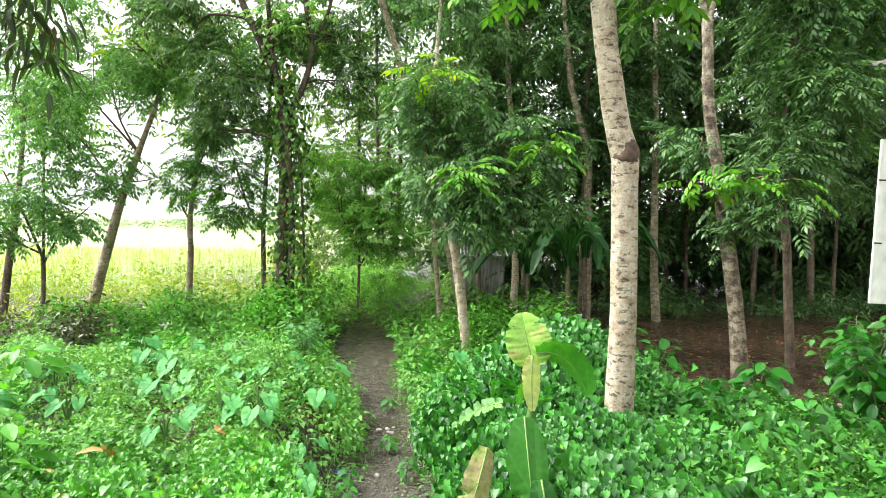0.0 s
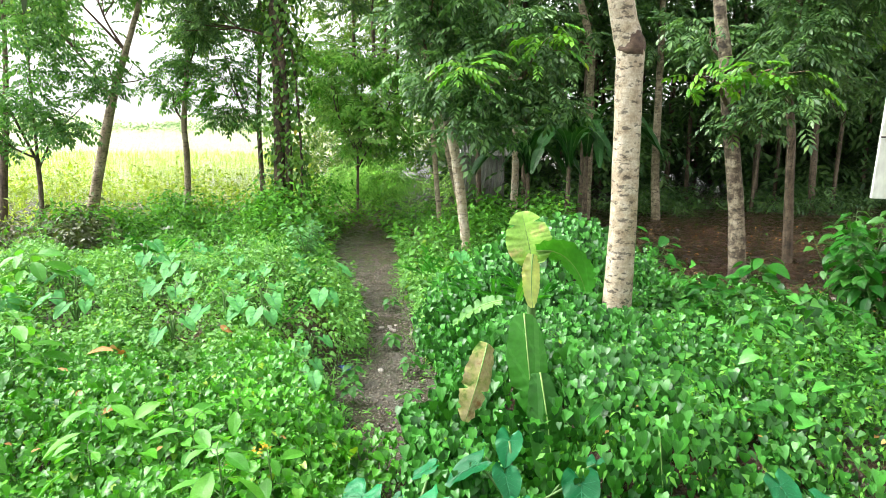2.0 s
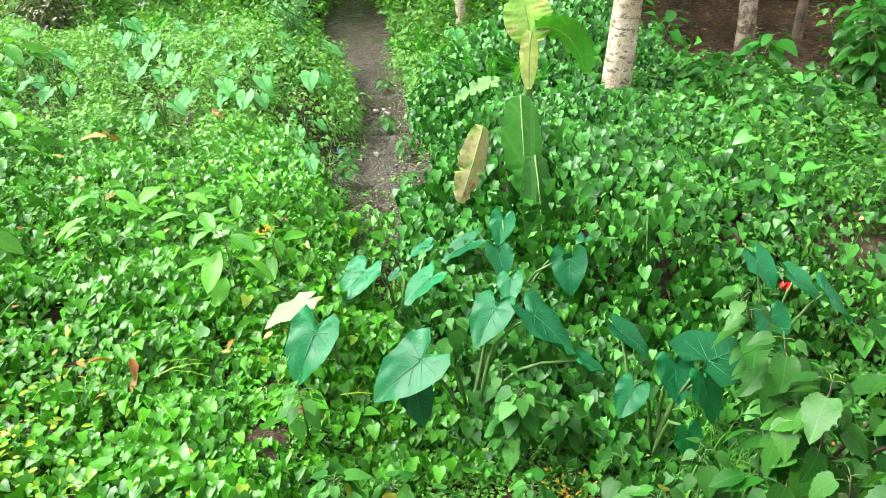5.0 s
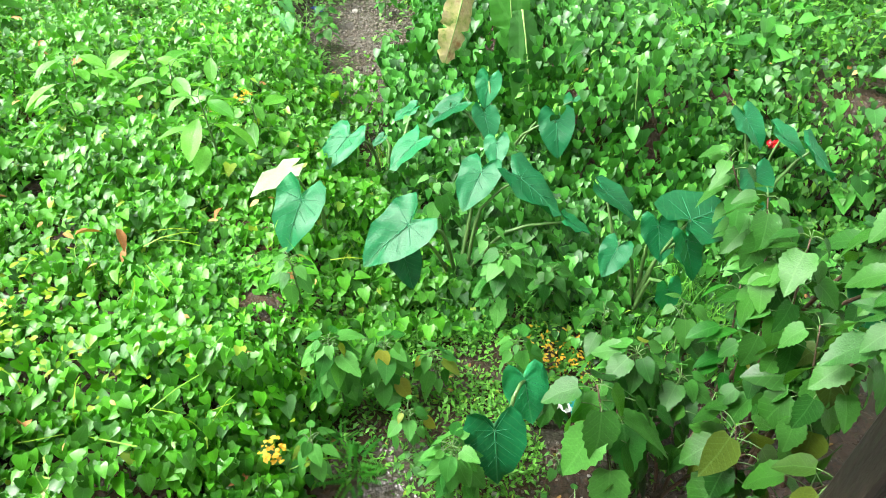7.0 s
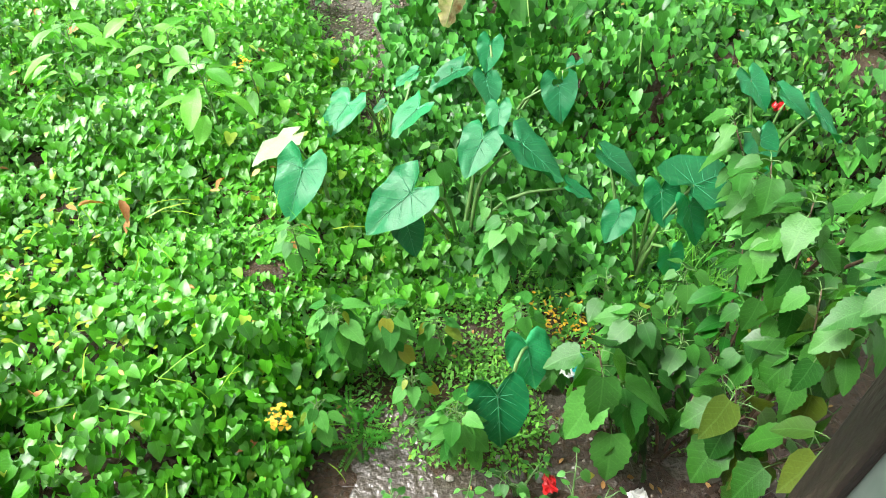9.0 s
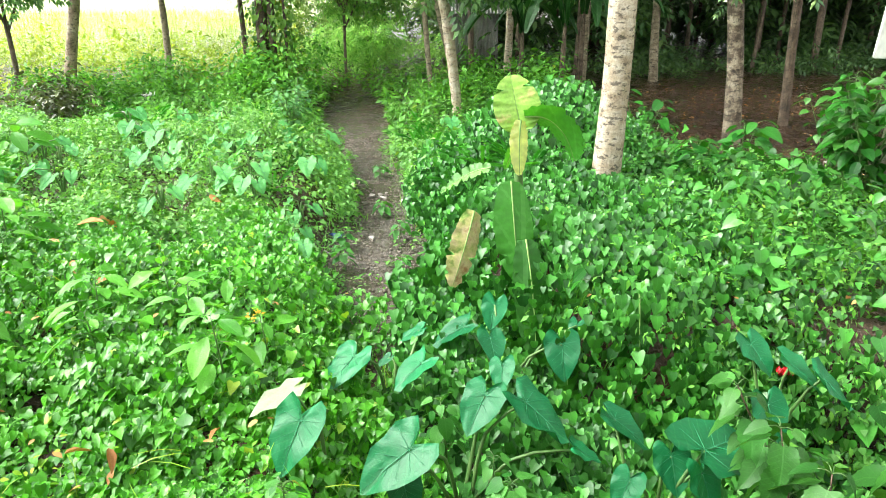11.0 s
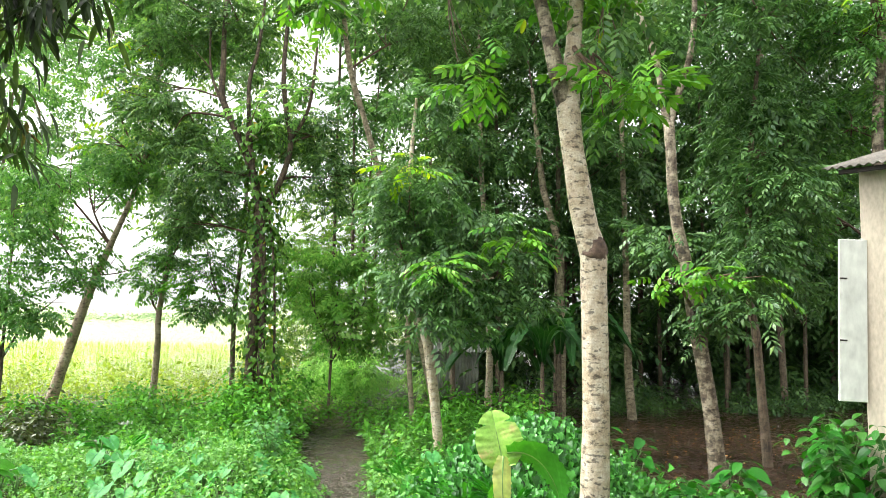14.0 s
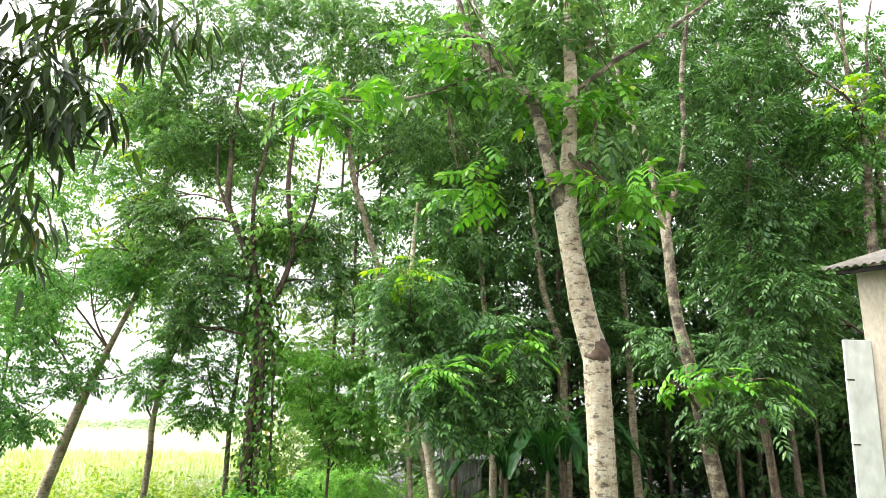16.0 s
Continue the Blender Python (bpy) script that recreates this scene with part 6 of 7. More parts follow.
def banana_blade(path, width, side, tears=(), twist=0.0, fold=0.12, seed=0, n=26):
    """A long blade along its midrib, torn from the rim inwards at the given shares of its length."""
    r = np.random.default_rng(seed)
    P = np.array(path, float)
    u = np.linspace(0, 1, n)
    k = np.linspace(0, 1, len(P))
    # smooth the midrib
    c = np.stack([np.polyval(np.polyfit(k, P[:, j], min(len(P) - 1, 3)), u) for j in range(3)], -1)
    d = np.gradient(c, axis=0)
    d /= np.linalg.norm(d, axis=1)[:, None]
    s = np.asarray(side, float)[None] - (d @ np.asarray(side, float))[:, None] * d
    s /= np.linalg.norm(s, axis=1)[:, None]
    nrm = np.cross(s, d)
    w = width * np.clip(np.sin(np.pi * np.clip(u * 0.93 + 0.06, 0, 1)) ** 0.45, 0.05, 1)
    V, T = [], []
    for sgn in (-1, 1):
        start = len(V)
        for i in range(n):
            for q in (0, 0.5, 1.0):
                rip = 0.0
                for at, deep in tears:
                    if q == 1.0 and abs(u[i] - at) < 0.5 / n:
                        rip = deep
                wave = (r.normal(0, 0.006) + 0.007 * (-1) ** i) * q
                V.append(c[i] + sgn * s[i] * w[i] / 2 * q * (1 - rip) + nrm[i] * (fold * w[i] * q * (1 if q < 1 else 0.8) + wave))
        for i in range(n - 1):
            for q in (0, 1):
                a = start + i * 3 + q
                T += [(a, a + 1, a + 4), (a, a + 4, a + 3)] if sgn > 0 else [(a, a + 4, a + 1), (a, a + 3, a + 4)]
    rib = tube([(*c[i], 0.008 * (1 - 0.8 * u[i])) for i in range(0, n, 5)] + [(*c[-1], 0.002)], 5)
    return (np.array(V), np.array(T)), rib


# darker copy of the banana leaf, with shade put into the colour
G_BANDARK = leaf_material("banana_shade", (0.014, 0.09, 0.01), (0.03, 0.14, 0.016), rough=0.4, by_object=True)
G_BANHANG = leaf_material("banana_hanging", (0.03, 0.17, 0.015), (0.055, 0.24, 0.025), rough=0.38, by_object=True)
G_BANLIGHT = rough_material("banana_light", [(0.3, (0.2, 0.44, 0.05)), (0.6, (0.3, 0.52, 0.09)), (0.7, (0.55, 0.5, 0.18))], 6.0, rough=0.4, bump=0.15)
bz = float(height(0.62, 5.15))
banana = thing("banana_plant", (0.62, 5.15, bz), "young banana plant with torn and drying leaves", "plant")
bo = np.array([0.62, 5.15, bz])
part("pseudostem", tube([(0, 0, -0.1, 0.07), (0, -0.02, 0.4, 0.05), (0.0, -0.0, 0.75, 0.036), (0.0, -0.02, 1.9 - bz, 0.016)], 10, 0.03, 1), STEM, banana, "green leaf-sheath stem")
RIB = rough_material("leaf_rib", [(0.3, (0.14, 0.3, 0.06)), (0.7, (0.22, 0.36, 0.09))], 10.0, rough=0.5, bump=0.1)
for k, (path, wd, side, tears, mat, tag) in enumerate([
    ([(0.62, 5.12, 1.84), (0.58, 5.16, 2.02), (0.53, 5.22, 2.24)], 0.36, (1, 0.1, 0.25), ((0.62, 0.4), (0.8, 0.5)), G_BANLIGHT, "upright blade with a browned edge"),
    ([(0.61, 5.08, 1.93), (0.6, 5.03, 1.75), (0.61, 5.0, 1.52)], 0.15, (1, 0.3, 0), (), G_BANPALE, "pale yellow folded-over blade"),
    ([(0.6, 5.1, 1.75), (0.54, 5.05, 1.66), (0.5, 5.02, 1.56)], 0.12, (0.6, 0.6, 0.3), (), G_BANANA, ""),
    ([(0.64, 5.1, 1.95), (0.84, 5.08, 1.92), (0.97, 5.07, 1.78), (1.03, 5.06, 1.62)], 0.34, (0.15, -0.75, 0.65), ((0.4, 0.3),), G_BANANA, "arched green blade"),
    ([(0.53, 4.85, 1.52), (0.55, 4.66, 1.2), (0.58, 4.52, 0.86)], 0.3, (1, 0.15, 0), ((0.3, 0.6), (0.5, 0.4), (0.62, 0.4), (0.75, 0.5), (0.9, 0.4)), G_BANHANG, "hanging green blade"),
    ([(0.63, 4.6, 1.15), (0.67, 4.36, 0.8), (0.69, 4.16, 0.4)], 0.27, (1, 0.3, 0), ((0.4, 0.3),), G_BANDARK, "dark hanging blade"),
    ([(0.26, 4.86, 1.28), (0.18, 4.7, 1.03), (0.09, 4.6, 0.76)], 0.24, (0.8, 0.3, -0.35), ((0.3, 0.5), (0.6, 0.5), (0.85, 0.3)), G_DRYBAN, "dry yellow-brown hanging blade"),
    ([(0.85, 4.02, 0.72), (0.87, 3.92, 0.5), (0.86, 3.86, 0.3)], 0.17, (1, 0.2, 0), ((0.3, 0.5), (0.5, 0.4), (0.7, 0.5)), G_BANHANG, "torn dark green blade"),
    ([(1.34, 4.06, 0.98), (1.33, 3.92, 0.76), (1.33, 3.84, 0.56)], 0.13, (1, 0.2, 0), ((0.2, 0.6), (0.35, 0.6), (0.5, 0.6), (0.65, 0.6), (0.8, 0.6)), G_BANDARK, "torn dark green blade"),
    ([(0.42, 5.45, 1.45), (0.22, 5.55, 1.36), (0.0, 5.6, 1.18)], 0.15, (0.5, 0.4, 0.7), ((0.15, 0.5), (0.3, 0.6), (0.45, 0.5), (0.6, 0.7), (0.75, 0.5), (0.88, 0.6)), G_BANK, "frayed grey-green blade"),
]):
    bl, rib = banana_blade(path, wd, side, tears, seed=500 + k)
    leaf = part("blade", (bl[0] - bo, bl[1]), mat, banana, tag)
    part("midrib", (rib[0] - bo, rib[1]), RIB, leaf)
part("dead_sheath", tube([(0.03, -0.1, 0.0, 0.05), (0.02, -0.12, 0.4, 0.04), (-0.01, -0.1, 0.75, 0.02)], 8, 0.1, 2), TWIG, banana, "brown dead sheath")

# young bananas in the wood, its shade put into dark leaf and stem colours
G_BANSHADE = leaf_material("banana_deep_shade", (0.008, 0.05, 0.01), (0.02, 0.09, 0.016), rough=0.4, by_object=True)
shade = np.random.default_rng(98)
for x, y, top in ((2.7, 15.6, 2.6), (3.3, 16.6, 2.9), (1.9, 16.8, 2.2)):
    z0 = float(height(x, y))
    plant = thing("banana_plant", (x, y, z0), "dark banana plant in the shade of the wood", "plant", "bananas under the wood")
    part("pseudostem", tube([(0, 0, -0.1, 0.08), (0, 0, top * 0.3, 0.06), (0, 0, top * 0.6, 0.035)], 8, 0.03, 5), BARK_DARK, plant)
    for k in range(6):
        a = k * 2.4 + shade.normal(0, 0.3)
        o, h = top * shade.uniform(0.28, 0.4), top * shade.uniform(0.85, 1.0)
        d = np.array([math.sin(a), math.cos(a), 0])
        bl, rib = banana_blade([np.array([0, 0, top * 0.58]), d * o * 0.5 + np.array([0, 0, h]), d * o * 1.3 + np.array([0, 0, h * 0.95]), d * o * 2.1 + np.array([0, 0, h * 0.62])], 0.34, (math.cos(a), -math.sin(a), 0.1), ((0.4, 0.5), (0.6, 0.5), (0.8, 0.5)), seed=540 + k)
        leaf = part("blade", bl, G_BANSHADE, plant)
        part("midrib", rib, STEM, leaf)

# ---------------------------------------------------------------- small things on the ground
PLASTIC = {}
for nm, c in (("red", (0.5, 0.012, 0.015)), ("teal", (0.0, 0.3, 0.33)), ("white", (0.75, 0.75, 0.72)), ("blue", (0.03, 0.06, 0.4)), ("green", (0.0, 0.35, 0.12))):
    PLASTIC[nm] = rough_material(nm + "_plastic", [(0.3, tuple(0.7 * q for q in c)), (0.7, c)], 8.0, rough=0.3, bump=0.2)


def crumple(name, label, at, size, mat, seed, flat=0.35):
    """A crushed scrap of film."""
    r = np.random.default_rng(seed)
    n = 7
    g = np.linspace(-0.5, 0.5, n)
    X, Y = np.meshgrid(g, g)
    Z = r.normal(0, 0.13, (n, n)) * flat * 2 + 0.12
    V = np.stack([X + r.normal(0, 0.06, (n, n)), Y * 0.7 + r.normal(0, 0.06, (n, n)), Z], -1).reshape(-1, 3) * size
    a = (np.arange(n - 1)[:, None] * n + np.arange(n - 1)[None]).ravel()
    T = np.concatenate([np.stack([a, a + 1, a + n + 1], -1), np.stack([a, a + n + 1, a + n], -1)])
    ob = solid(name, (np.concatenate([V, V - np.array([0, 0, 0.003])]), np.concatenate([T, T[:, ::-1] + len(V)])), mat, label, "litter")
    ob.location = at
    ob.rotation_euler = (0, 0, r.uniform(0, 6.28))
    return ob


def on_ground(x, y, up=0.0):
    return (x, y, float(height(x, y)) + up)


crumple("plastic_wrapper", "crumpled red plastic bag on the leaves", on_ground(2.22, 3.7, 0.22), 0.1, PLASTIC["red"], 1, 0.7)
crumple("plastic_wrapper", "red plastic scrap in the wet mud", on_ground(0.46, 1.45, 0.04), 0.09, PLASTIC["red"], 2)
crumple("plastic_wrapper", "white food wrapper lying on mud", on_ground(0.86, 1.4, 0.0), 0.09, PLASTIC["white"], 3)
crumple("plastic_wrapper", "teal and white crushed cup wrapper", on_ground(0.7, 2.1, 0.05), 0.13, PLASTIC["teal"], 4)
crumple("plastic_wrapper", "white torn wrapper beside the cup", on_ground(0.63, 2.07, 0.04), 0.1, PLASTIC["white"], 5)
crumple("plastic_wrapper", "small blue plastic scrap by the path", on_ground(-1.22, 7.27, 0.06), 0.14, PLASTIC["blue"], 6)
crumple("plastic_wrapper", "green plastic scrap at the puddle", on_ground(0.0, 1.26, 0.03), 0.1, PLASTIC["green"], 7)
crumple("plastic_wrapper", "white paper scrap caught in leaves", on_ground(0.85, 4.3, 0.45), 0.07, PLASTIC["white"], 8)
crumple("plastic_wrapper", "white scrap lying in the far weeds", on_ground(-5.9, 13.6, 0.3), 0.25, PLASTIC["white"], 9)

DEBRIS = rough_material("wet_debris", [(0.3, (0.02, 0.015, 0.01)), (0.6, (0.06, 0.043, 0.028)), (0.8, (0.16, 0.13, 0.1))], 9.0, rough=0.4, bump=0.3)
litter = np.random.default_rng(97)
DEAD = mesh_of("dead_leaf", blade([(0.13, 0.15), (0.2, 0.45), (0.11, 0.8)], 0.3, 0.7)[0], blade([(0.13, 0.15), (0.2, 0.45), (0.11, 0.8)], 0.3, 0.7)[1], leaf_material("dead_leaf", (0.32, 0.13, 0.035), (0.55, 0.3, 0.12), rough=0.6, by_object=True, through=0.1))
fixed = [(-3.12, 5.82, 0.3, 0.26), (-3.05, 5.75, 0.3, 0.22), (-3.2, 5.9, 0.3, 0.22), (-3.32, 5.44, 0.25, 0.2), (-3.0, 5.0, 0.28, 0.17), (-2.6, 4.75, 0.28, 0.15), (-2.5, 4.6, 0.28, 0.2), (-1.15, 2.9, 0.25, 0.13), (-1.9, 2.75, 0.2, 0.17), (-1.7, 2.8, 0.2, 0.15), (-1.62, 1.55, 0.2, 0.16), (-1.9, 1.7, 0.2, 0.14), (-1.35, 3.9, 0.3, 0.13), (-2.1, 2.2, 0.2, 0.2), (-0.85, 1.6, 0.15, 0.12), (-2.4, 6.6, 0.3, 0.18), (1.7, 6.0, 0.25, 0.16), (1.0, 1.3, 0.03, 0.14), (1.2, 1.2, 0.03, 0.16), (4.4, 9.6, 0.02, 0.2)]
for x, y, up, s in fixed:
    b = Vector(on_ground(x, y, up + 0.08))
    a = litter.uniform(0, 6.28)
    ob = new("dead_leaf", DEAD)
    ob.matrix_world = leaf_pose(b, b + 0.8 * s * Vector((math.sin(a), math.cos(a), litter.normal(0, 0.25))), litter.normal(0, 0.5))
    tagged(ob, "curled orange-brown fallen leaf on the creeper", "leaf", "fallen leaves")


def speck(n, x0, x1, y0, y1, tpl, size, mat, name, label, up=(0.0, 0.03), seed=0, pitch=0.0, cat="litter", keep=None):
    r = np.random.default_rng(seed)
    x, y = r.uniform(x0, x1, n), r.uniform(y0, y1, n)
    if keep is not None:
        ok = keep(x, y) > r.uniform(0, 1, n)
        x, y = x[ok], y[ok]
    k = len(x)
    P = np.stack([x, y, height(x, y) + r.uniform(*up, k)], -1)
    solid(name, scatter(tpl, P, basis(r.uniform(0, 6.28, k), pitch + r.normal(0, 0.25, k), r.normal(0, 0.3, k)), size * r.uniform(0.5, 1.3, k)), mat, label, cat, "stuff", True, tpl[0])


speck(120, -0.8, 2.4, 0.9, 2.8, OVAL, 0.035, G_DRY, "leaf_litter", "small dead leaves scattered on wet mud", seed=1)
speck(900, 1.5, 9, 8, 17, OVAL, 0.09, DEBRIS, "leaf_litter", "brown dead leaves on the shaded soil", seed=2)
speck(46, -0.79, -0.69, 1.6, 1.69, HEART, 0.02, G_GOLD, "yellowed_leaves", "patch of yellowed creeper leaves", (0.3, 0.4), 3)
speck(24, -1.4, -1.28, 4.18, 4.32, HEART, 0.024, G_GOLD, "yellowed_leaves", "patch of yellowed creeper leaves", (0.2, 0.34), 4)
speck(1700, -2.0, -0.55, 1.7, 2.8, OVAL, 0.042, G_YOUNG, "yellowish_weeds", "yellowing small weeds in the creeper", (0.12, 0.4), 15, 0.0, "plants", lambda x, y: np.clip(rough_field(x, y, 2.2) + 0.2, 0, 1))
speck(160, 0.5, 0.85, 2.3, 2.6, OVAL, 0.026, G_GOLD, "yellowed_leaves", "orange-yellow leaves in the drain", (0.0, 0.12), 5)
speck(9000, -0.8, 1.7, 1.2, 4.6, GRASS, 0.24, G_WEED, "grass_tufts", "thin wet grass blades by the drain", (0, 0.02), 6, 1.0, "grass", lambda x, y: np.clip(rough_field(x, y, 1.5) + 0.3, 0, 1))
speck(13000, -0.9, 1.2, 1.2, 3.4, OVAL_SMALL, 0.028, G_WEED, "small_weeds", "tiny round-leaved weeds on wet mud", (0.0, 0.09), 7, 0.1, "plants", lambda x, y: ease(rough_field(x, y, 2.0) + 0.3 * (y - 1.7), -0.3, 0.3) * (1 - ease(x, 0.8, 1.1)))
speck(2600, -2.4, 0.4, 5.0, 13, OVAL, 0.06, G_WEED, "small_weeds", "small weeds along the drain edge", (0.0, 0.12), 8, 0.3, "plants", lambda x, y: 0.9 * np.clip(ease(np.abs(x - path_x(y)), path_w(y) * 0.45, path_w(y)) + 0.25 * (rough_field(x, y, 2.5) > 0.45), 0, 1))

speck(900, 2.0, 9, 8.5, 17, OVAL_SMALL, 0.09, G_SLOPE, "terrace_weeds", "small weeds scattered over the shaded soil", (0.0, 0.1), 31, 0.3, "plants", lambda x, y: ease(rough_field(x, y, 2.0), 0.1, 0.6))
speck(500, 2.0, 9, 8.5, 17, OVAL, 0.07, G_DRY, "leaf_litter", "fallen brown leaves over the shaded soil", (0.0, 0.02), 32)

# stones washed into the drain
STONE = rough_material("pale_stone", [(0.3, (0.22, 0.2, 0.17)), (0.7, (0.45, 0.42, 0.38))], 14.0, rough=0.5, bump=0.4)
for k in range(16):
    bm = bmesh.new()
    bmesh.ops.create_icosphere(bm, subdivisions=1, radius=0.5)
    for v in bm.verts:
        v.co *= 1 + litter.normal(0, 0.12)
    me = bpy.data.meshes.new("stone")
    bm.to_mesh(me)
    bm.free()
    me.materials.append(STONE)
    x, y = (-0.8 + litter.normal(0, 0.2), 8.6 + litter.normal(0, 0.5)) if k < 10 else (litter.uniform(-0.5, 1.2), litter.uniform(1.2, 1.9))
    s = litter.uniform(0.05, 0.13) if k < 10 else litter.uniform(0.02, 0.05)
    ob = tagged(new("stone", me), "small pale rounded stone in the drain", "stone", "stones in the drain")
    ob.matrix_world = pose(x, y, float(height(x, y)) + s * 0.12, 0, 0, litter.uniform(0, 360)) @ Matrix.Diagonal((s, s * 0.8, s * 0.55, 1))

# water lying in the drain
WATER, wn_, wl_, wp = material("puddle_water")
wp.inputs["Base Color"].default_value = (0.055, 0.045, 0.034, 1)
wp.inputs["Roughness"].default_value = 0.04
wp.inputs["Specular IOR Level"].default_value = 1.0
wp.inputs["IOR"].default_value = 1.4
tc_ = wn_.new("ShaderNodeTexCoord")
rip_ = node(wn_, "ShaderNodeTexNoise", Scale=26.0, Detail=3.0)
wl_.new(tc_.outputs["Object"], rip_.inputs["Vector"])
bmp_ = node(wn_, "ShaderNodeBump", Strength=0.7, Distance=0.03)
wl_.new(rip_.outputs["Fac"], bmp_.inputs["Height"])
wl_.new(bmp_.outputs[0], wp.inputs["Normal"])


def puddle(cx, cy, rx, ry, share, step=0.025):
    """Water standing in the hollows of the bed: the lowest share of the ground inside an oval."""
    n, m = int(2 * rx / step), int(2 * ry / step)
    X, Y = np.meshgrid(cx - rx + step * np.arange(n + 1), cy - ry + step * np.arange(m + 1))
    Z = height(X, Y)
    d = np.hypot((X - cx) / rx, (Y - cy) / ry)
    level = float(np.quantile(Z[d < 0.8], share))
    inside = Z + 0.04 * ease(d, 0.75, 1.0) - 0.012 < level
    a = (np.arange(m)[:, None] * (n + 1) + np.arange(n)[None])
    keep = (inside[:-1, :-1] & inside[1:, :-1] & inside[:-1, 1:] & inside[1:, 1:]).ravel()
    a = a.ravel()[keep]
    T = np.concatenate([np.stack([a, a + 1, a + n + 2], -1), np.stack([a, a + n + 2, a + n + 1], -1)])
    used, back = np.unique(T, return_inverse=True)
    V = np.stack([X.ravel(), Y.ravel(), np.full(X.size, level)], -1)[used]
    solid("water", (V, back.reshape(-1, 3)), WATER, "shallow rippling rain puddle in the drain", "water", "structure", True)


puddle(-0.22, 1.42, 0.5, 0.6, 0.6)
puddle(0.5, 1.5, 0.5, 0.6, 0.35)
puddle(1.2, 1.25, 0.6, 0.45, 0.3)
puddle(-0.42, 4.35, 0.35, 0.6, 0.35)
puddle(-0.74, 6.4, 0.6, 1.2, 0.4)
puddle(-1.0, 8.6, 0.5, 1.1, 0.4)

# gravel washed along the bed
PEBBLE = (np.array([(0.5, 0, 0), (-0.5, 0, 0), (0, 0.4, 0), (0, -0.4, 0), (0, 0, 0.3), (0, 0, -0.2)]), np.array([(0, 2, 4), (2, 1, 4), (1, 3, 4), (3, 0, 4), (2, 0, 5), (1, 2, 5), (3, 1, 5), (0, 3, 5)]))
GRAVEL = rough_material("wet_gravel", [(0.3, (0.05, 0.04, 0.03)), (0.55, (0.17, 0.145, 0.11)), (0.75, (0.38, 0.34, 0.28))], 8.0, rough=0.35, bump=0.3)
speck(5000, -2.2, 0.1, 5.2, 13, PEBBLE, 0.042, GRAVEL, "gravel", "small wet gravel on the drain bed", (0.0, 0.006), 21, 0.0, "gravel", lambda x, y: 1 - ease(np.abs(x - path_x(y)), path_w(y) * 0.6, path_w(y) + 0.1))
speck(1500, -0.7, 2.4, 1.0, 2.3, PEBBLE, 0.022, GRAVEL, "gravel", "grit and small stones on wet mud", (0.0, 0.004), 22, 0.0, "gravel", lambda x, y: np.clip(rough_field(x, y, 2.5) + 0.35, 0, 1))
speck(5200, -2.3, 0.3, 5.0, 12, OVAL_SMALL, 0.05, G_BANK, "path_weeds", "small weeds creeping onto the drain bed", (0.0, 0.1), 27, 0.2, "plants", lambda x, y: ease(rough_field(x, y, 2.2) + 1.6 * (np.abs(x - path_x(y)) / path_w(y) - 0.75), 0.0, 0.5) * (1 - ease(np.abs(x - path_x(y)), path_w(y) + 0.1, path_w(y) + 0.3)))
speck(2400, -2.3, 0.3, 5.0, 11, GRASS, 0.2, G_BANK, "path_grass", "grass blades along the drain bed", (0.0, 0.02), 28, 0.9, "grass", lambda x, y: ease(np.abs(x - path_x(y)), path_w(y) - 0.3, path_w(y)) * (1 - ease(np.abs(x - path_x(y)), path_w(y) + 0.1, path_w(y) + 0.3)))
# straw, runners and small dead leaves caught in the creeper
STRAND = (np.array([(-0.012, 0, 0), (0.012, 0, 0), (0.012, 0.35, 0.09), (-0.012, 0.35, 0.09), (0.05, 0.7, 0.07), (0.03, 0.7, 0.07), (0.12, 1, -0.03)]), np.array([(0, 1, 2), (0, 2, 3), (3, 2, 4), (3, 4, 5), (5, 4, 6)]))
speck(110, -3.4, -0.5, 1.2, 5.5, STRAND, 0.24, G_YOUNG, "runners", "thin yellow-green runners lying over the creeper", (0.16, 0.34), 23, 0.0, "plants")
speck(80, -3.6, -0.4, 1.0, 5.8, OVAL, 0.06, G_DRY, "leaf_litter", "small brown dead leaves caught in the creeper", (0.1, 0.3), 24, 0.0, "litter")
speck(60, 0.4, 3.4, 2.6, 5.6, OVAL, 0.05, G_DRY, "leaf_litter", "brown dead leaves caught on the mound", (0.1, 0.26), 25, 0.0, "litter")

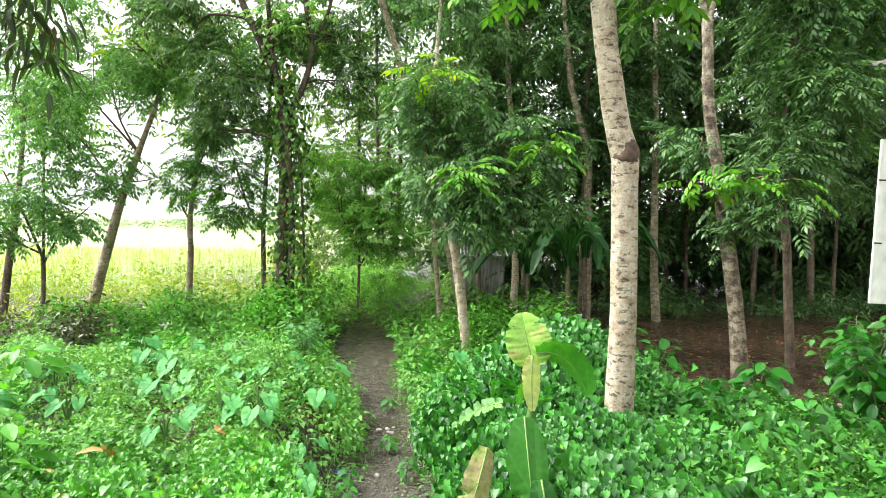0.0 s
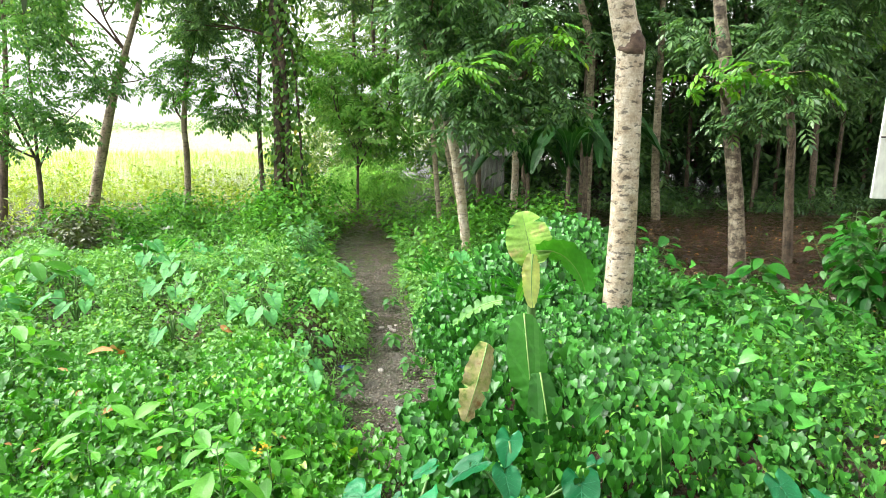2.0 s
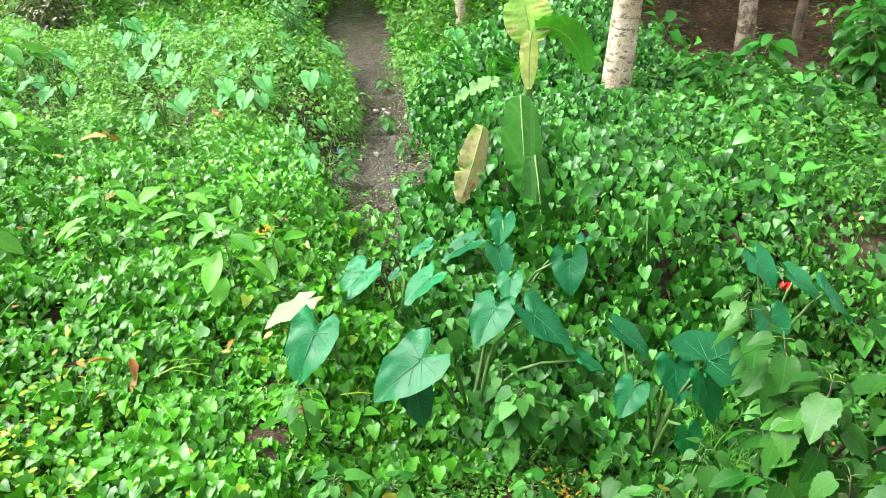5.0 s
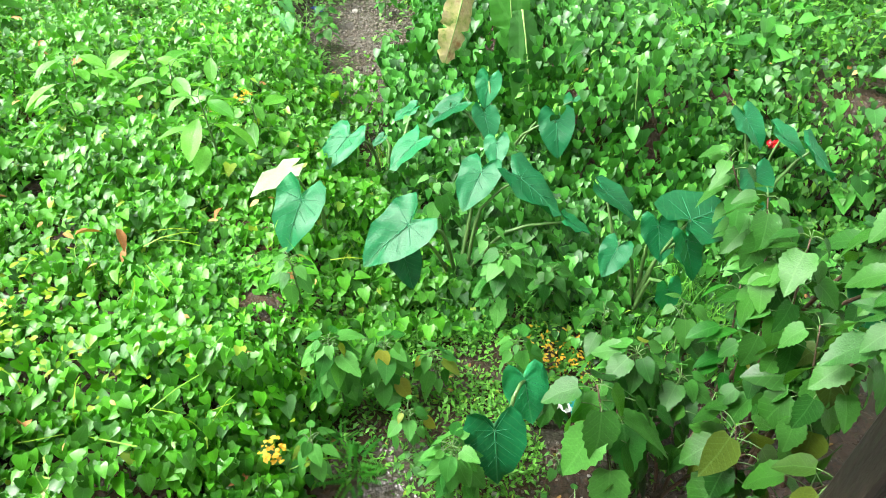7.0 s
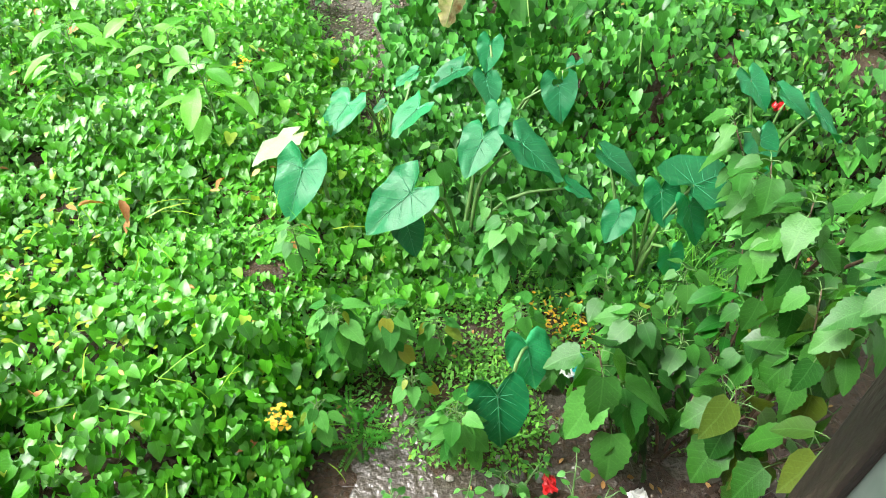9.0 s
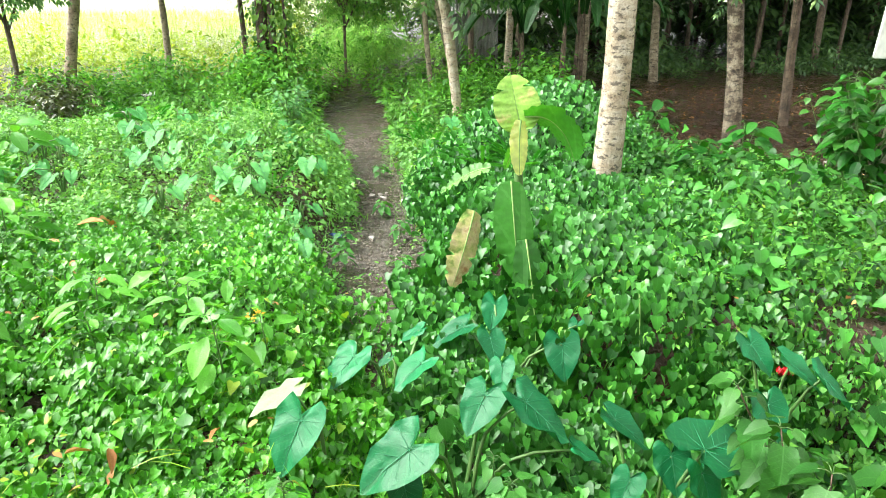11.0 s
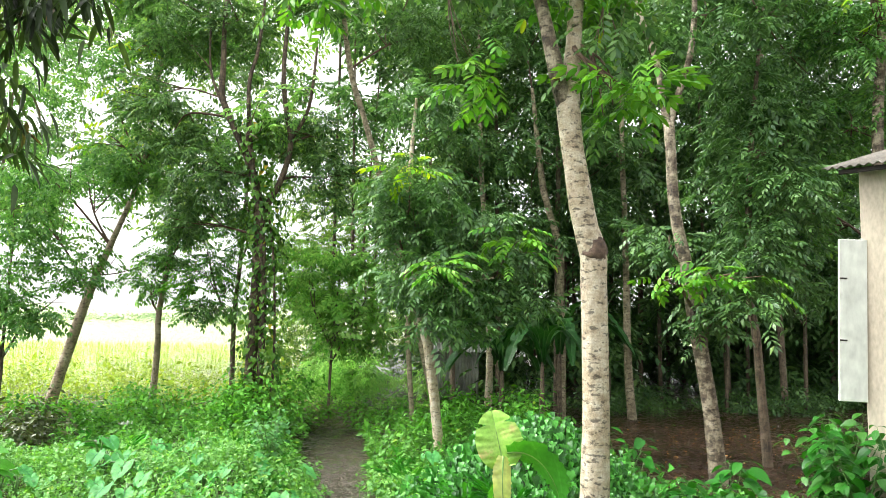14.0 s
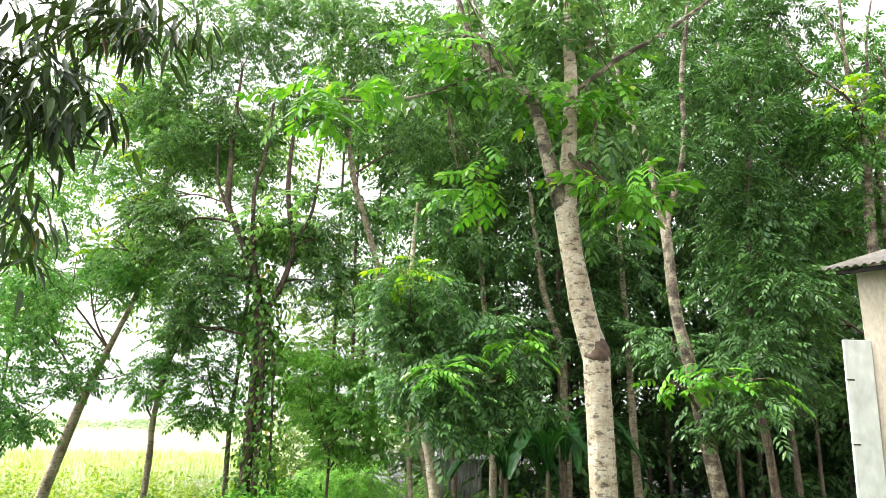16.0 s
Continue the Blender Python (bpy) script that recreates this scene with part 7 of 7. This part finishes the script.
# ---------------------------------------------------------------- the open window beside the eye
win = thing("window_casement", (0.535, 0.46, 2.02), "open casement with a dark weathered wooden frame", "window", kind="structure")
win.rotation_euler = (0, 0, radians(-90))
part("stile", box(-0.03, 0.03, -0.022, 0.022, -0.035, 1.3, 0.005), WOOD, win, smooth=False)
part("bottom_rail", box(0.03, 0.6, -0.02, 0.02, -0.035, 0.03, 0.005), WOOD, win, smooth=False)
part("top_rail", box(0.03, 0.6, -0.02, 0.02, 1.24, 1.3, 0.005), WOOD, win, smooth=False)
part("hinge_stile", box(0.6, 0.66, -0.022, 0.022, -0.035, 1.3, 0.005), WOOD, win, smooth=False)
part("pane", box(0.03, 0.6, -0.003, 0.003, 0.03, 1.24, 0.0005), BOARD, win, "clouded grey-green glass", smooth=False)

# the house wall round the window from which the view is taken
south = thing("wall_south", (0, -0.3, 0), "plain plastered wall of the house behind the window", "wall", kind="structure")
for nm, d in (("wall_left", (-5, -0.95, -0.12, 0.0, -0.2, 4.2)), ("wall_above", (-0.95, 0.62, -0.12, 0.0, 3.85, 4.2)), ("wall_right", (0.62, 5, -0.12, 0.0, -0.2, 4.2)), ("wall_below", (-0.95, 0.62, -0.12, 0.0, -0.2, 1.95))):
    part(nm, box(*d, 0.004), PLASTER, south, smooth=False)

eave = thing("house_eave", (0, -0.3, 4.3), "corrugated roof edge overhanging the window", "roof", kind="structure")
part("roof_sheet", corrugated(112, 1.7, 0.09, 0.014), ROOF, eave, at=Matrix.Translation((-5, 1.2, -0.22)) @ Matrix.Rotation(math.pi, 4, "Z") @ pose(0, 0, 0, 9, 0, 0) @ Matrix.Translation((-10.04, 0, 0)))
part("fascia", box(-5, 5, 1.12, 1.15, -0.3, -0.25, 0.004), WOOD, eave, smooth=False)

# wet debris on the mud by the house
speck(1500, -0.6, 2.4, 0.9, 2.5, (GRASS[0] * np.array([1.3, 1, 1]), GRASS[1]), 0.06, DEBRIS, "mud_debris", "rotting stalks and twigs on wet mud", (0.0, 0.02), 11)
speck(1600, -2.4, 0.2, 5.0, 13, (GRASS[0] * np.array([2.0, 1, 1]), GRASS[1]), 0.1, DEBRIS, "mud_debris", "rotting stalks on the drain bed", (0.0, 0.015), 12, 0.0, "litter", lambda x, y: 1 - ease(np.abs(x - path_x(y)), path_w(y) * 0.8, path_w(y) + 0.1))
